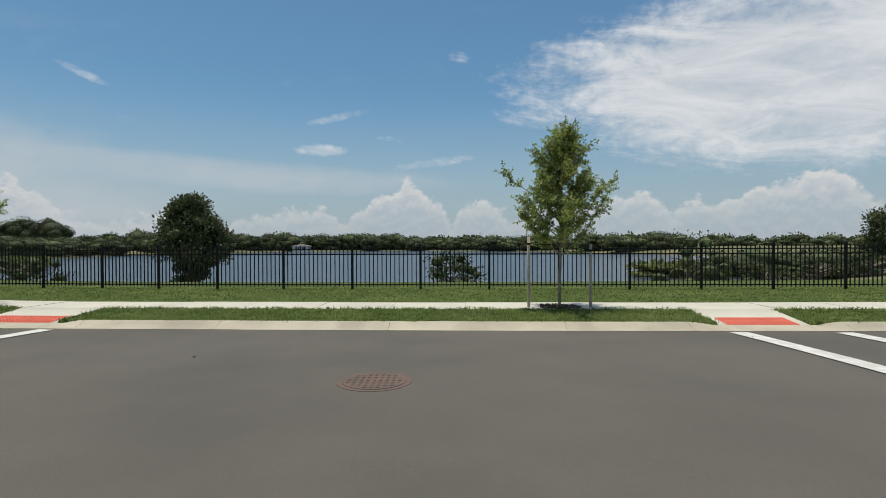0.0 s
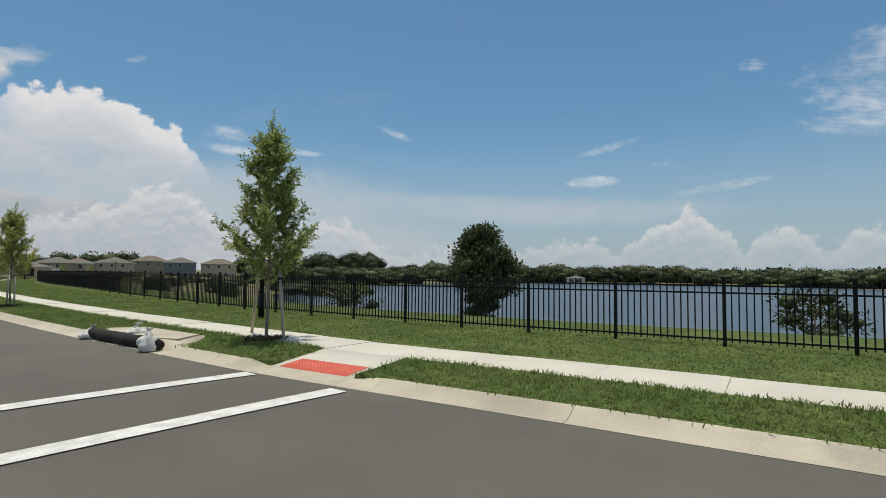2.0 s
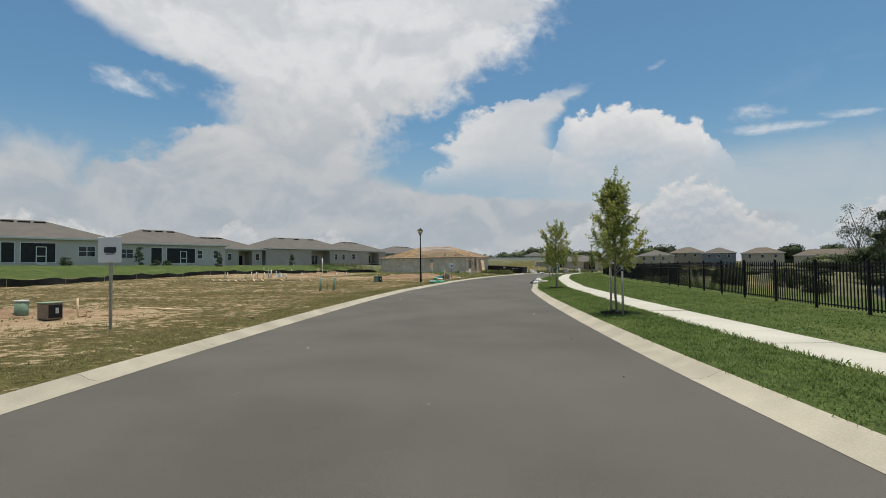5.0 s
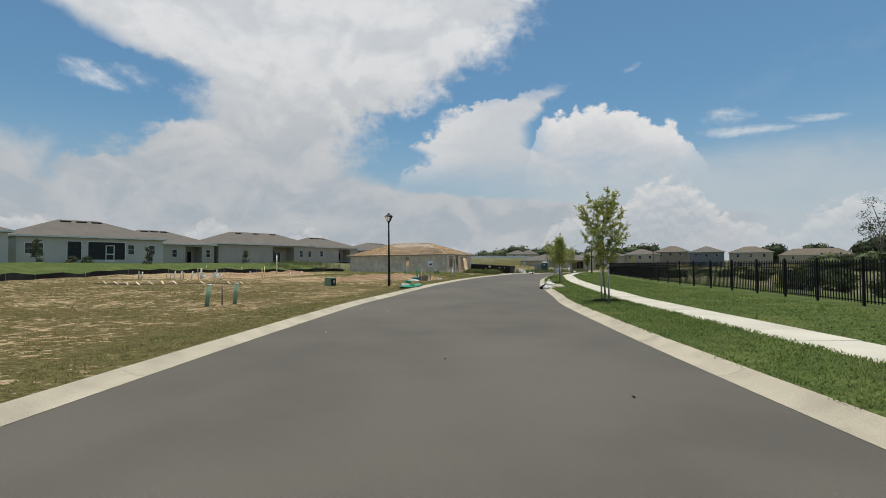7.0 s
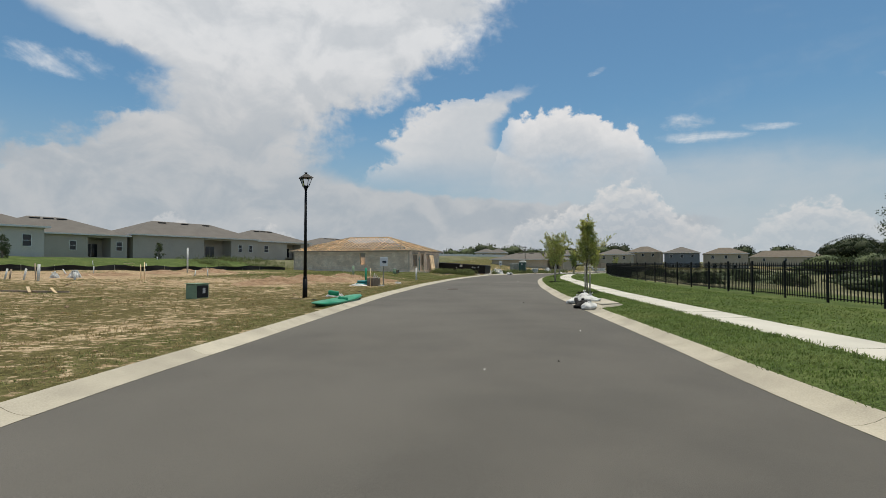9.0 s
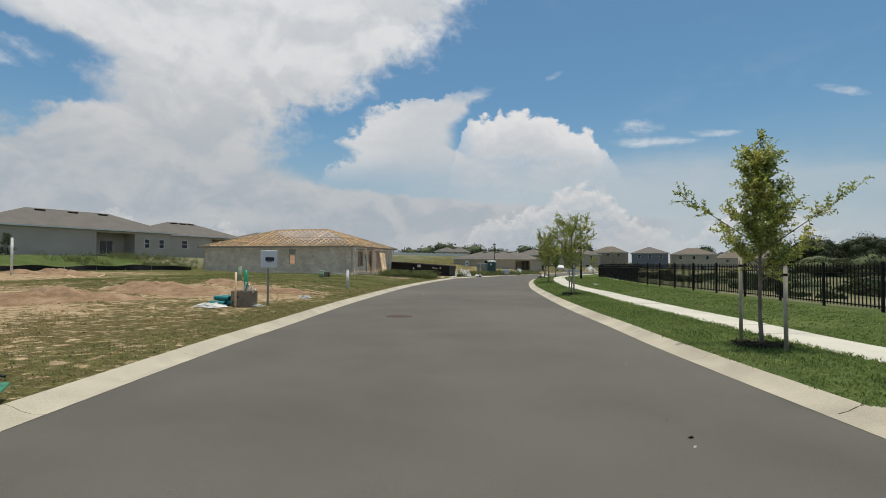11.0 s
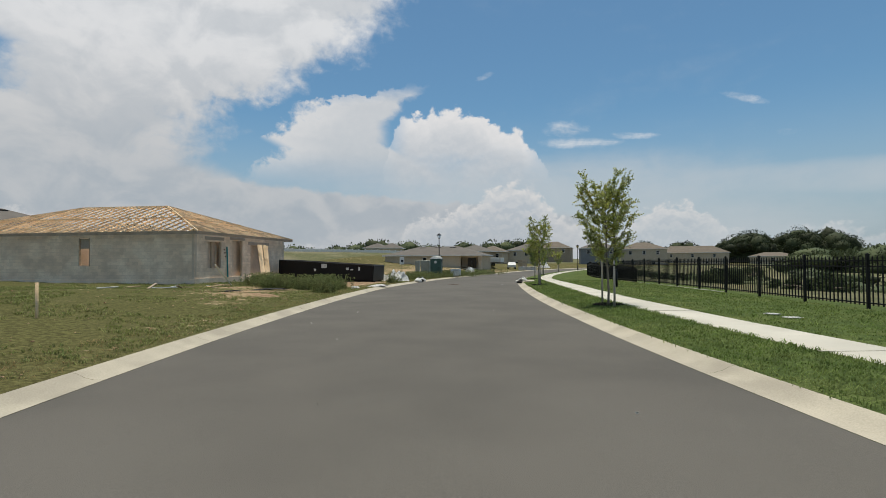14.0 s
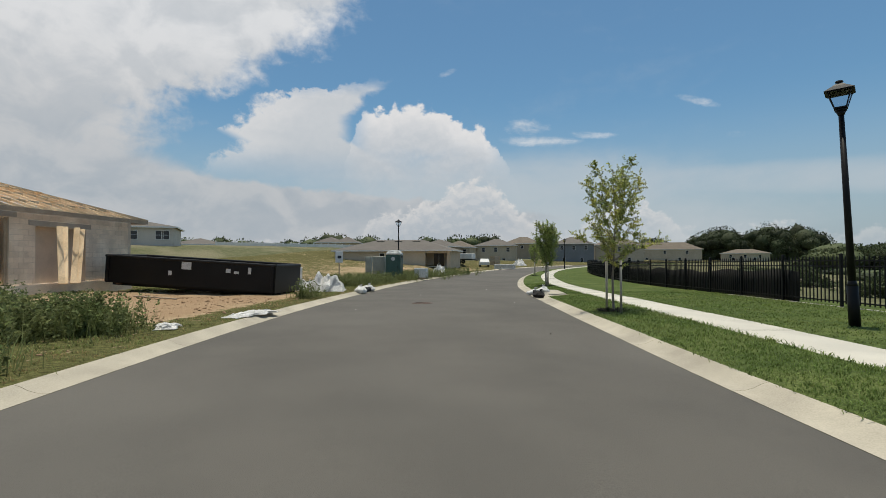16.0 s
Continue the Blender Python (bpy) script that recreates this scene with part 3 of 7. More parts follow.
def ease(v, a, b):
    t = np.clip((v - a) / (b - a), 0, 1)
    return t * t * (3 - 2 * t)


LAKE = (-18.0, 150.0, 85.0, 112.0, -2.2)
LONG = Vector((-math.sin(radians(14)), math.cos(radians(14))))


def lake_r(x, y):
    """1 on the lake's shore, less on the water."""
    u = (x - LAKE[0]) * LONG.x + (y - LAKE[1]) * LONG.y
    v = (x - LAKE[0]) * LONG.y - (y - LAKE[1]) * LONG.x
    return np.sqrt((u / LAKE[3]) ** 2 + (v / LAKE[2]) ** 2)


def lake_shore(a, k):
    """A place on the shore, k times as far out, at angle a."""
    u, v = LAKE[3] * k * math.sin(a), LAKE[2] * k * math.cos(a)
    return LAKE[0] + u * LONG.x + v * LONG.y, LAKE[1] + u * LONG.y - v * LONG.x


def dip(s):
    """The road sinks a little towards its far bend."""
    return np.interp(s, [103, 108, 113, 119, 128, 138, 150, 160, 175, 200], [0, -0.035, -0.10, -0.19, -0.28, -0.36, -0.44, -0.46, -0.40, -0.32])


SWELL = (along(-77.0, 22.0)[0], along(-92.0, 28.0)[0])


def ground_z(s, d, x, y):
    """The lie of the land."""
    s, d, x, y = (np.asarray(v, float) for v in (s, d, x, y))
    k = -(d + WIDE + 0.4)
    left = 0.10 + 0.012 * np.clip(k, 0, 20) + 0.028 * np.clip(k - 20, 0, 12)
    berm = ease(s, 18, 40) * (1 - ease(s, 150, 175))
    left = left + berm * 1.45 * ease(k, 31, 42) + (1 - berm) * 0.35 * ease(k, 30, 60)
    lumps = 0.05 * (np.sin(x * 0.9 + 1.3 * np.sin(y * 0.5)) * np.sin(y * 0.8 + 0.7) + 0.5 * np.sin(x * 2.3 + y * 1.7))
    left = left + lumps * ease(k, 1.5, 6) * (1 - ease(k, 60, 120))
    right = 0.10 + 0.07 * ease(d, 0.4, 1.6) + (0.06 - 0.10 * (1 - ease(s, 18, 40))) * ease(d, 3.1, 7.0)
    left = left + 0.34 * ease(k, 0.8, 5.5) * (1 - ease(k, 11, 24)) * ease(s, SWELL[0] - 8, SWELL[0]) * (1 - ease(s, SWELL[1], SWELL[1] + 9))
    lz = LAKE[4]
    r = lake_r(x, y)
    shore = np.clip(lz - 0.25 + (r - 1) * 9.5, lz - 1.2, -0.6)
    right = right + (shore - right) * ease(d, 7.2, 25.0)
    left = left + 3.0 * ease(-x, 152, 200) * ease(y, 0, 25) * (1 - ease(y, 66, 95)) * (k > 10)
    z = np.where(d > 0, right, left)
    z = z + dip(s) * (1 - ease(np.abs(d + WIDE / 2), 12, 45))
    z = z + 3.0 * ease(np.hypot(x, y), 400, 900)
    return z


def ground_at(x, y):
    s, d = along(x, y)
    return float(ground_z(s, d, x, y))


# ---- ground: one sheet, cut to the kerbs, out to the horizon ----
RAMP_AT = [(along(-7.78, 9.3)[0], 1.5), (along(5.43, 8.6)[0], 1.35)]


BARE = [(-109.5, 32.5, 4.2, 1.0), (-105.5, 32.0, 3.0, 1.0), (-112.5, 30.5, 3.0, 1.0), (-96.5, 25.0, 1.7, 0.6), (-99.5, 25.5, 1.6, 0.58), (-98.2, 28.2, 0.8, 0.55), (-93.5, 24.2, 1.2, 0.45), (-104, 25.3, 2.0, 0.6), (-101.0, 27.2, 0.8, 0.5), (-76.4, 14.5, 3.0, 0.6), (-72, 9, 3.0, 0.3), (-95, -2, 9.0, 0.5),
        (-86, -6, 8.0, 0.5), (-104, 3, 6.0, 0.45), (-29.3, -2.8, 2.4, 0.9), (-23.5, -4.5, 3.0, 0.6), (-115, 35.5, 3.0, 0.6), (-150, 62, 14.0, 0.5), (-75, 3, 6, 0.3)]


def build_ground():
    ss = np.r_[-2600, -1600, -900, -500, -300, -200, -140, -100, -70, -50, -36, np.arange(-26, -12, 1.2), np.arange(-12, 12, 0.35), np.arange(12, 190, 1.2), np.arange(190, 260, 6), 280, 320, 380, 470, 620, 900, 1500, 2600]
    near = 0.41
    ss = np.sort(np.r_[ss, [q + k * (w / 2 + e) for q, w in RAMP_AT for k in (-1, 1) for e in (0.08, 0.14)]])
    ds = np.r_[-2600, -1500, -800, -450, -260, -160, -130, -110, -95, -86, -78, -70, -64, np.arange(-58, -14.5, 1.1), np.arange(-14.2, -8.2, 0.4), -WIDE - near - 0.02, -WIDE - near, -WIDE - near + 0.03, -WIDE / 2, near - 0.03, near, near + 0.02, 0.9, 1.5, 1.8, 2.3, 3.0, 3.7, 4.6, 5.6, 6.6, 8,
               10, 13, 17, 22, 28, 35, 43, 52, 62, 75, 90, 110, 130, 150, 175, 200, 225, 250, 300, 400, 600, 1000, 1600, 2600]
    S, D = np.meshgrid(ss, ds, indexing="ij")
    clipped = np.clip(S, LS[0] + 1, LS[-1] - 1)
    inner = np.clip(D, -45, 22)
    x, y = at(clipped, inner)
    tx, ty = np.interp(clipped, LS, TAN[:, 0]), np.interp(clipped, LS, TAN[:, 1])
    x, y = x + tx * (S - clipped), y + ty * (S - clipped)
    fx, fy = 0.34, 0.94
    x, y = x + fx * (D - inner), y + fy * (D - inner)
    z = ground_z(S, D, x, y)
    under = (D > -WIDE - near + 0.02) & (D < near - 0.02)
    z = np.where(under, -0.16 + dip(S), z)
    for q, w in RAMP_AT:
        z = np.where((np.abs(S - q) < w / 2 + 0.12) & (D > 0.3) & (D < 1.75), -0.05, z)
    # the side street's bed
    deep = np.clip(-(D + WIDE), 0.0, 6.0)
    side = (D < -WIDE - 0.3) & (D > -120) & (np.abs(x) < 4.15 + 6.0 - np.sqrt(np.maximum(36.0 - (6.0 - deep) ** 2, 0.0)))
    z = np.where(side, -0.16, z)
    n, m = S.shape
    verts = np.c_[x.ravel(), y.ravel(), z.ravel()].tolist()
    ii, jj = np.meshgrid(np.arange(n - 1), np.arange(m - 1), indexing="ij")
    a = (ii * m + jj).ravel()
    faces = np.c_[a, a + m, a + m + 1, a + 1].tolist()
    me = bpy.data.meshes.new("ground")
    me.from_pydata(verts, [], faces)
    for mt in (lawn, lot_soil, field):
        me.materials.append(mt)
    sc, dc = (S[:-1, :-1] + S[1:, 1:]) / 2, (D[:-1, :-1] + D[1:, 1:]) / 2
    kc = -(dc + WIDE + 0.5)
    pick = np.where(dc > 0, np.where(dc < np.where(sc < 24, 30, np.where(sc < 70, 12.5, 9)), 0, 2), np.where(kc < 33, 1, np.where((sc > 18) & (sc < 106) & (kc < 75), 0, 2)))
    pick = np.where((dc <= 0) & (sc < 4), 0, pick)
    me.polygons.foreach_set("material_index", pick.ravel().astype(np.int32))
    me.polygons.foreach_set("use_smooth", [True] * len(me.polygons))
    green = 0.25 + 0.75 * ease(S, 62, 96) - 0.35 * ease(S, 104, 114)
    kk = -(D + WIDE + 0.5)
    green = np.where(D < 0, np.maximum(green - 0.5 * ease(S, 118, 124) * ease(kk, 1.5, 3.5) * (1 - ease(S, 132, 140)), 0.6 * (1 - ease(kk, 0.6, 3.0))), green)
    attr = me.attributes.new("green", "FLOAT", "POINT")
    attr.data.foreach_set("value", green.ravel().astype(np.float32))
    bare = np.zeros_like(x)
    for bx, by, br, amount in BARE:
        bare = np.maximum(bare, amount * np.exp(-((x - bx) ** 2 + (y - by) ** 2) / br ** 2))
    bare = bare * ease(kk, 0.7, 1.8)
    attr = me.attributes.new("bare", "FLOAT", "POINT")
    attr.data.foreach_set("value", bare.ravel().astype(np.float32))
    tagged(new("ground", me), "lawn, building lot and rough land round the road", "ground", kind="structure")


build_ground()


def build_water():
    ring = [(*lake_shore(a, 1.12), LAKE[4]) for a in np.linspace(0, 2 * math.pi, 72, endpoint=False)]
    grid_mesh("water", ring, [tuple(range(72))], water_mat)
    tagged(bpy.data.objects["water"], "grey-blue lake behind the fence", "lake", kind="structure")


build_water()


# ---- road ----
def strip(s0, s1, step, profile, name, material, parent=None):
    """A band along the road: profile is rows of (d, z)."""
    n = max(1, int(round((s1 - s0) / step)))
    verts, m = [], len(profile)
    for s in np.linspace(s0, s1, n + 1):
        for d, z in profile:
            x, y = at(s, d)
            verts.append((float(x), float(y), z + float(dip(s))))
    faces = [(i * m + j, (i + 1) * m + j, (i + 1) * m + j + 1, i * m + j + 1) for i in range(n) for j in range(m - 1)]
    return grid_mesh(name, verts, faces, material, parent, True)


road = strip(-180, 330, 1.0, [(-WIDE, 0.0), (-WIDE * 0.75, 0.022), (-WIDE / 2, 0.032), (-WIDE * 0.25, 0.022), (0.0, 0.0)], "road", asphalt)
tagged(road, "smooth grey asphalt residential road with a slight crown", "road", kind="structure")


def side_street():
    ya = float(at(0, -WIDE)[1])
    r, w = 6.0, 3.9
    pts = []
    for s in np.linspace(-(w + r), w + r, 24):
        pts.append(tuple(float(v) for v in at(s, -WIDE)))
    xl, yl = pts[-1]
    for a in np.linspace(0, math.pi / 2, 9)[1:]:
        pts.append((-(w + r) + r * math.sin(a), yl - r + r * math.cos(a)))
    pts += [(-w, -70.0), (w, -70.0)]
    xr, yr = pts[0]
    arc = [((w + r) - r * math.sin(a), yr - r + r * math.cos(a)) for a in np.linspace(math.pi / 2, 0, 9)[:-1]]
    pts += arc
    bm = bmesh.new()
    bm.faces.new([bm.verts.new((x, y, 0.0)) for x, y in pts])
    bmesh.ops.triangulate(bm, faces=bm.faces[:])
    tagged(part("side_street", bm, asphalt), "asphalt side street that joins the road", "road", kind="structure")
    for sx, (px, py) in ((-1, (xl, yl)), (1, (xr, yr))):
        line = [(sx * (w + r) - sx * r * math.sin(a), py - r + r * math.cos(a)) for a in np.linspace(0, math.pi / 2, 12)] + [(sx * w, -70.0)]
        rows = [(0, 0.004), (0.2, 0.012), (0.4, 0.11), (0.5, 0.135), (0.5, -0.2)]
        verts = []
        for i, (x, y) in enumerate(line):
            x0, y0 = line[max(i - 1, 0)]
            x1, y1 = line[min(i + 1, len(line) - 1)]
            t = Vector((x1 - x0, y1 - y0)).normalized()
            nrm = Vector((t.y, -t.x)) * (1 if sx < 0 else -1)
            verts += [(x + nrm.x * d, y + nrm.y * d, z) for d, z in rows]
        m = len(rows)
        faces = [(i * m + j, (i + 1) * m + j, (i + 1) * m + j + 1, i * m + j + 1) for i in range(len(line) - 1) for j in range(m - 1)]
        tagged(grid_mesh("kerb_return", verts, faces, concrete, None, True), "pale concrete kerb round the corner", "kerb", kind="structure")


side_street()

RAMPS = [(q, w - 0.1) for q, w in RAMP_AT]
INLETS = [along(-13.2, 10.0)[0], along(-55.6, 20.0)[0], along(-107.3, 44.6)[0]]
ROLL = [(0.0, 0.004), (0.13, 0.006), (0.24, 0.035), (0.32, 0.075), (0.38, 0.095), (0.42, 0.10), (0.42, -0.2)]
FLAT = [(0.0, 0.004), (0.13, 0.006), (0.24, 0.012), (0.32, 0.02), (0.38, 0.03), (0.42, 0.035), (0.42, -0.2)]


def kerbs():
    for side, label in ((1, "kerb_lake_side"), (-1, "kerb_lot_side")):
        k = tagged(new(label), "pale concrete roll kerb in ten-foot lengths", "kerb", kind="structure")
        stops = list(np.arange(-60.0, 216, 3.05))
        gaps = [(q - 2.1, q + 2.1) for q in INLETS] if side > 0 else [(-9.9, 9.9)]
        low = [(q - w / 2 - 0.1, q + w / 2 + 0.1) for q, w in RAMPS] if side > 0 else []
        for a, b in gaps:
            stops = [v for v in stops if not a - 0.8 < v < b + 0.8] + [a, b]
        for a, b in low:
            stops = [v for v in stops if not a - 1.3 < v < b + 1.3] + [a - 0.6, a, b, b + 0.6]
        stops = sorted(stops)
        for s, e in zip(stops, stops[1:]):
            mid = (s + e) / 2
            if any(a < mid < b for a, b in gaps):
                continue
            prof = FLAT if any(a < mid < b for a, b in low) else ROLL
            turn = [1 if abs(mid - a + 0.3) < 0.2 else -1 for a, b in low if abs(mid - a + 0.3) < 0.2 or abs(mid - b - 0.3) < 0.2]
            if turn:
                verts = []
                for f in np.linspace(0, 1, 5):
                    g = f if turn[0] > 0 else 1 - f
                    g = g * g * (3 - 2 * g)
                    for (d0, z0), (d1, z1) in zip(ROLL, FLAT):
                        x, y = at(s + 0.002 + (e - s - 0.004) * f, d0)
                        verts.append((float(x), float(y), z0 + (z1 - z0) * g))
                m = len(ROLL)
                grid_mesh("kerb_stone", verts, [(i * m + j, (i + 1) * m + j, (i + 1) * m + j + 1, i * m + j + 1) for i in range(4) for j in range(m - 1)], concrete, k, True)
                continue
            rows = [(d, z) for d, z in prof] if side > 0 else [(-WIDE - d, z) for d, z in prof]
            strip(s + 0.003, e - 0.003, 1.02, rows, "kerb_stone", concrete, k)


kerbs()


def sidewalk():
    p = tagged(new("pavement"), "pale concrete footway in square slabs between the grass", "footway", kind="structure")
    s = -60.0
    while s < 205:
        e = s + 1.53
        zt = 0.178 + 0.004 * math.sin(s * 3.1)
        o = float(footway(s))
        strip(s + 0.0025, e - 0.0025, 0.8, [(o, 0.05), (o, zt - 0.012), (o + 0.015, zt), (o + 1.125, zt), (o + 1.14, zt - 0.012), (o + 1.14, 0.05)], "slab", walk_concrete, p)
        s = e
    for q, w in RAMPS:
        ramp = strip(q - w / 2 - 0.2, q + w / 2 + 0.2, 0.8, [(0.41, 0.0), (0.425, 0.038), (1.55, 0.176), (1.555, 0.1)], "ramp", walk_concrete, p)
        mat_o = strip(q - w / 2, q + w / 2, 0.3, [(0.43, 0.03), (0.435, 0.046), (0.90, 0.103), (0.905, 0.09)], "tactile_mat", red_mat, p)
        mat_o["label"] = "brick-red tactile mat at the kerb ramp"
        bm = bmesh.new()
        for i in range(20):
            for j in range(7):
                d, s2 = 0.475 + 0.06 * j, q - w / 2 + 0.06 + i * (w - 0.12) / 19
                x, y = at(s2, d)
                bmesh.ops.create_cone(bm, cap_ends=True, segments=6, radius1=0.014, radius2=0.009, depth=0.008,
                                      matrix=Matrix.Translation((float(x), float(y), 0.050 + (d - 0.435) * 0.1226)))
        part("tactile_domes", bm, red_mat, p)["kind"] = "stuff"


sidewalk()


def crossing_lines():
    for a, b, w in (((4.80, 8.5), (5.08, 3.4), 0.30), ((6.47, 8.42), (6.75, 3.4), 0.30), ((-8.66, 9.2), (-9.5, 4.9), 0.30), ((-6.85, 9.0), (-7.6, 4.2), 0.30)):
        a, b = Vector(a), Vector(b)
        t = (b - a).normalized()
        n = Vector((-t.y, t.x)) * w / 2
        bm = bmesh.new()
        pts, cnt = [], 16
        for i in range(cnt + 1):
            c = a + (b - a) * i / cnt
            sd = along(c.x, c.y)
            zz = 0.036 - 0.032 * ((sd[1] + WIDE / 2) / (WIDE / 2)) ** 2 + 0.006
            pts.append([bm.verts.new((c.x + q * n.x, c.y + q * n.y, max(zz, 0.006))) for q in (-1, 1)])
        for i in range(cnt):
            bm.faces.new((pts[i][0], pts[i][1], pts[i + 1][1], pts[i + 1][0]))
        tagged(part("road_marking", bm, white_paint), "worn white painted crossing line on the asphalt", "road marking", "crossing lines", "structure")


crossing_lines()


def manhole(x, y, r):
    t = thing("manhole_cover", "rusty round iron manhole cover set in the asphalt", "manhole", (x, y, 0.030 + float(dip(along(x, y)[0]))))
    bm = bmesh.new()
    bmesh.ops.create_cone(bm, cap_ends=True, segments=40, radius1=r, radius2=r, depth=0.012, matrix=Matrix.Translation((0, 0, 0.0)))
    part("frame_ring", bm, iron, t)
    bm = bmesh.new()
    bmesh.ops.create_cone(bm, cap_ends=True, segments=36, radius1=r * 0.86, radius2=r * 0.85, depth=0.012, matrix=Matrix.Translation((0, 0, 0.006)))
    for i in range(-4, 5):
        for j in range(-4, 5):
            if math.hypot(i, j) < 4.4:
                box(bm, (i * r * 0.17, j * r * 0.17, 0.013), (r * 0.09, r * 0.09, 0.006))
    part("lid", bm, iron, t)


manhole(-0.72, 5.45, 0.39)
manhole(-67.9, 18.75, 0.36)
manhole(-106.0, 38.6, 0.36)

# ---- fence ----
FENCE_S = [-60, -10, 1, 10, 20, 33, 44, 57, 72, 82, 90, 98, 108, 130, 180]
FENCE_D = [6.2, 6.3, 6.4, 6.4, 6.5, 7.05, 7.9, 7.75, 7.75, 7.35, 7.05, 7.05, 6.7, 6.6, 6.6]


def fence_place(s):
    d = np.interp(s, FENCE_S, FENCE_D)
    x, y = at(s, d)
    return float(x), float(y)


def build_fence():
    fence = thing("fence", "black metal picket fence along the lawn, level rails, spear-topped pickets", "fence")
    bm = bmesh.new()
    box(bm, (0, 0, 0.66), (0.064, 0.064, 1.32), bevel=0.004)
    bmesh.ops.create_cone(bm, cap_ends=True, segments=4, radius1=0.052, radius2=0.012, depth=0.04, matrix=Matrix.Translation((0, 0, 1.34)) @ Matrix.Rotation(math.pi / 4, 4, "Z"))
    box(bm, (0, 0, 1.325), (0.078, 0.078, 0.016))
    post = part("post", bm, black_metal, fence)
    bm = bmesh.new()
    box(bm, (0, 0, 0.665), (0.024, 0.024, 1.17))
    bmesh.ops.create_cone(bm, cap_ends=True, segments=4, radius1=0.017, radius2=0.002, depth=0.05, matrix=Matrix.Translation((0, 0, 1.275)) @ Matrix.Rotation(math.pi / 4, 4, "Z"))
    picket = part("picket", bm, black_metal, fence)
    bm = bmesh.new()
    box(bm, (0.5, 0, 0), (1.0, 0.028, 0.034))
    rail = part("rail", bm, black_metal, fence)
    first = True
    s, pickets = -40.0, 0
    while s < 178:
        pitch = float(np.interp(s, [20, 33], [2.05, 2.38]))
        a, b = Vector(fence_place(s)), Vector(fence_place(s + pitch))
        za, zb = ground_at(*a), ground_at(*b)
        ang = math.atan2(b.y - a.y, b.x - a.x)
        ln = (b - a).length
        base = Matrix.Translation((a.x, a.y, za)) @ Matrix.Rotation(ang, 4, "Z")
        slope = math.atan2(zb - za, ln)
        if first:
            post.matrix_basis = base
        else:
            again("post", post, base, fence)
        for h in (0.14, 1.03, 1.17):
            m = base @ Matrix.Translation((0, 0, h)) @ Matrix.Rotation(-slope, 4, "Y") @ Matrix.Diagonal((ln, 1, 1, 1))
            if first and h == 0.14:
                rail.matrix_basis = m
            else:
                again("rail", rail, m, fence)
        n = 16
        for i in range(1, n):
            m = base @ Matrix.Translation((ln * i / n, 0, (zb - za) * i / n))
            if -8 < s < 26:
                if pickets == 0:
                    picket.matrix_basis = m
                else:
                    again("picket", picket, m, fence)
                pickets += 1
            else:
                tmp = bmesh.new()
                tmp.from_mesh(picket.data)
                tmp.transform(m)
                stash.append(tmp)
        first = False
        s += pitch
    verts, faces = [], []
    for tmp in stash:
        o = len(verts)
        verts += [tuple(v.co) for v in tmp.verts]
        tmp.verts.index_update()
        faces += [tuple(o + v.index for v in f.verts) for f in tmp.faces]
        tmp.free()
    grid_mesh("picket_run", verts, faces, black_metal, fence)["kind"] = "stuff"


stash = []
build_fence()


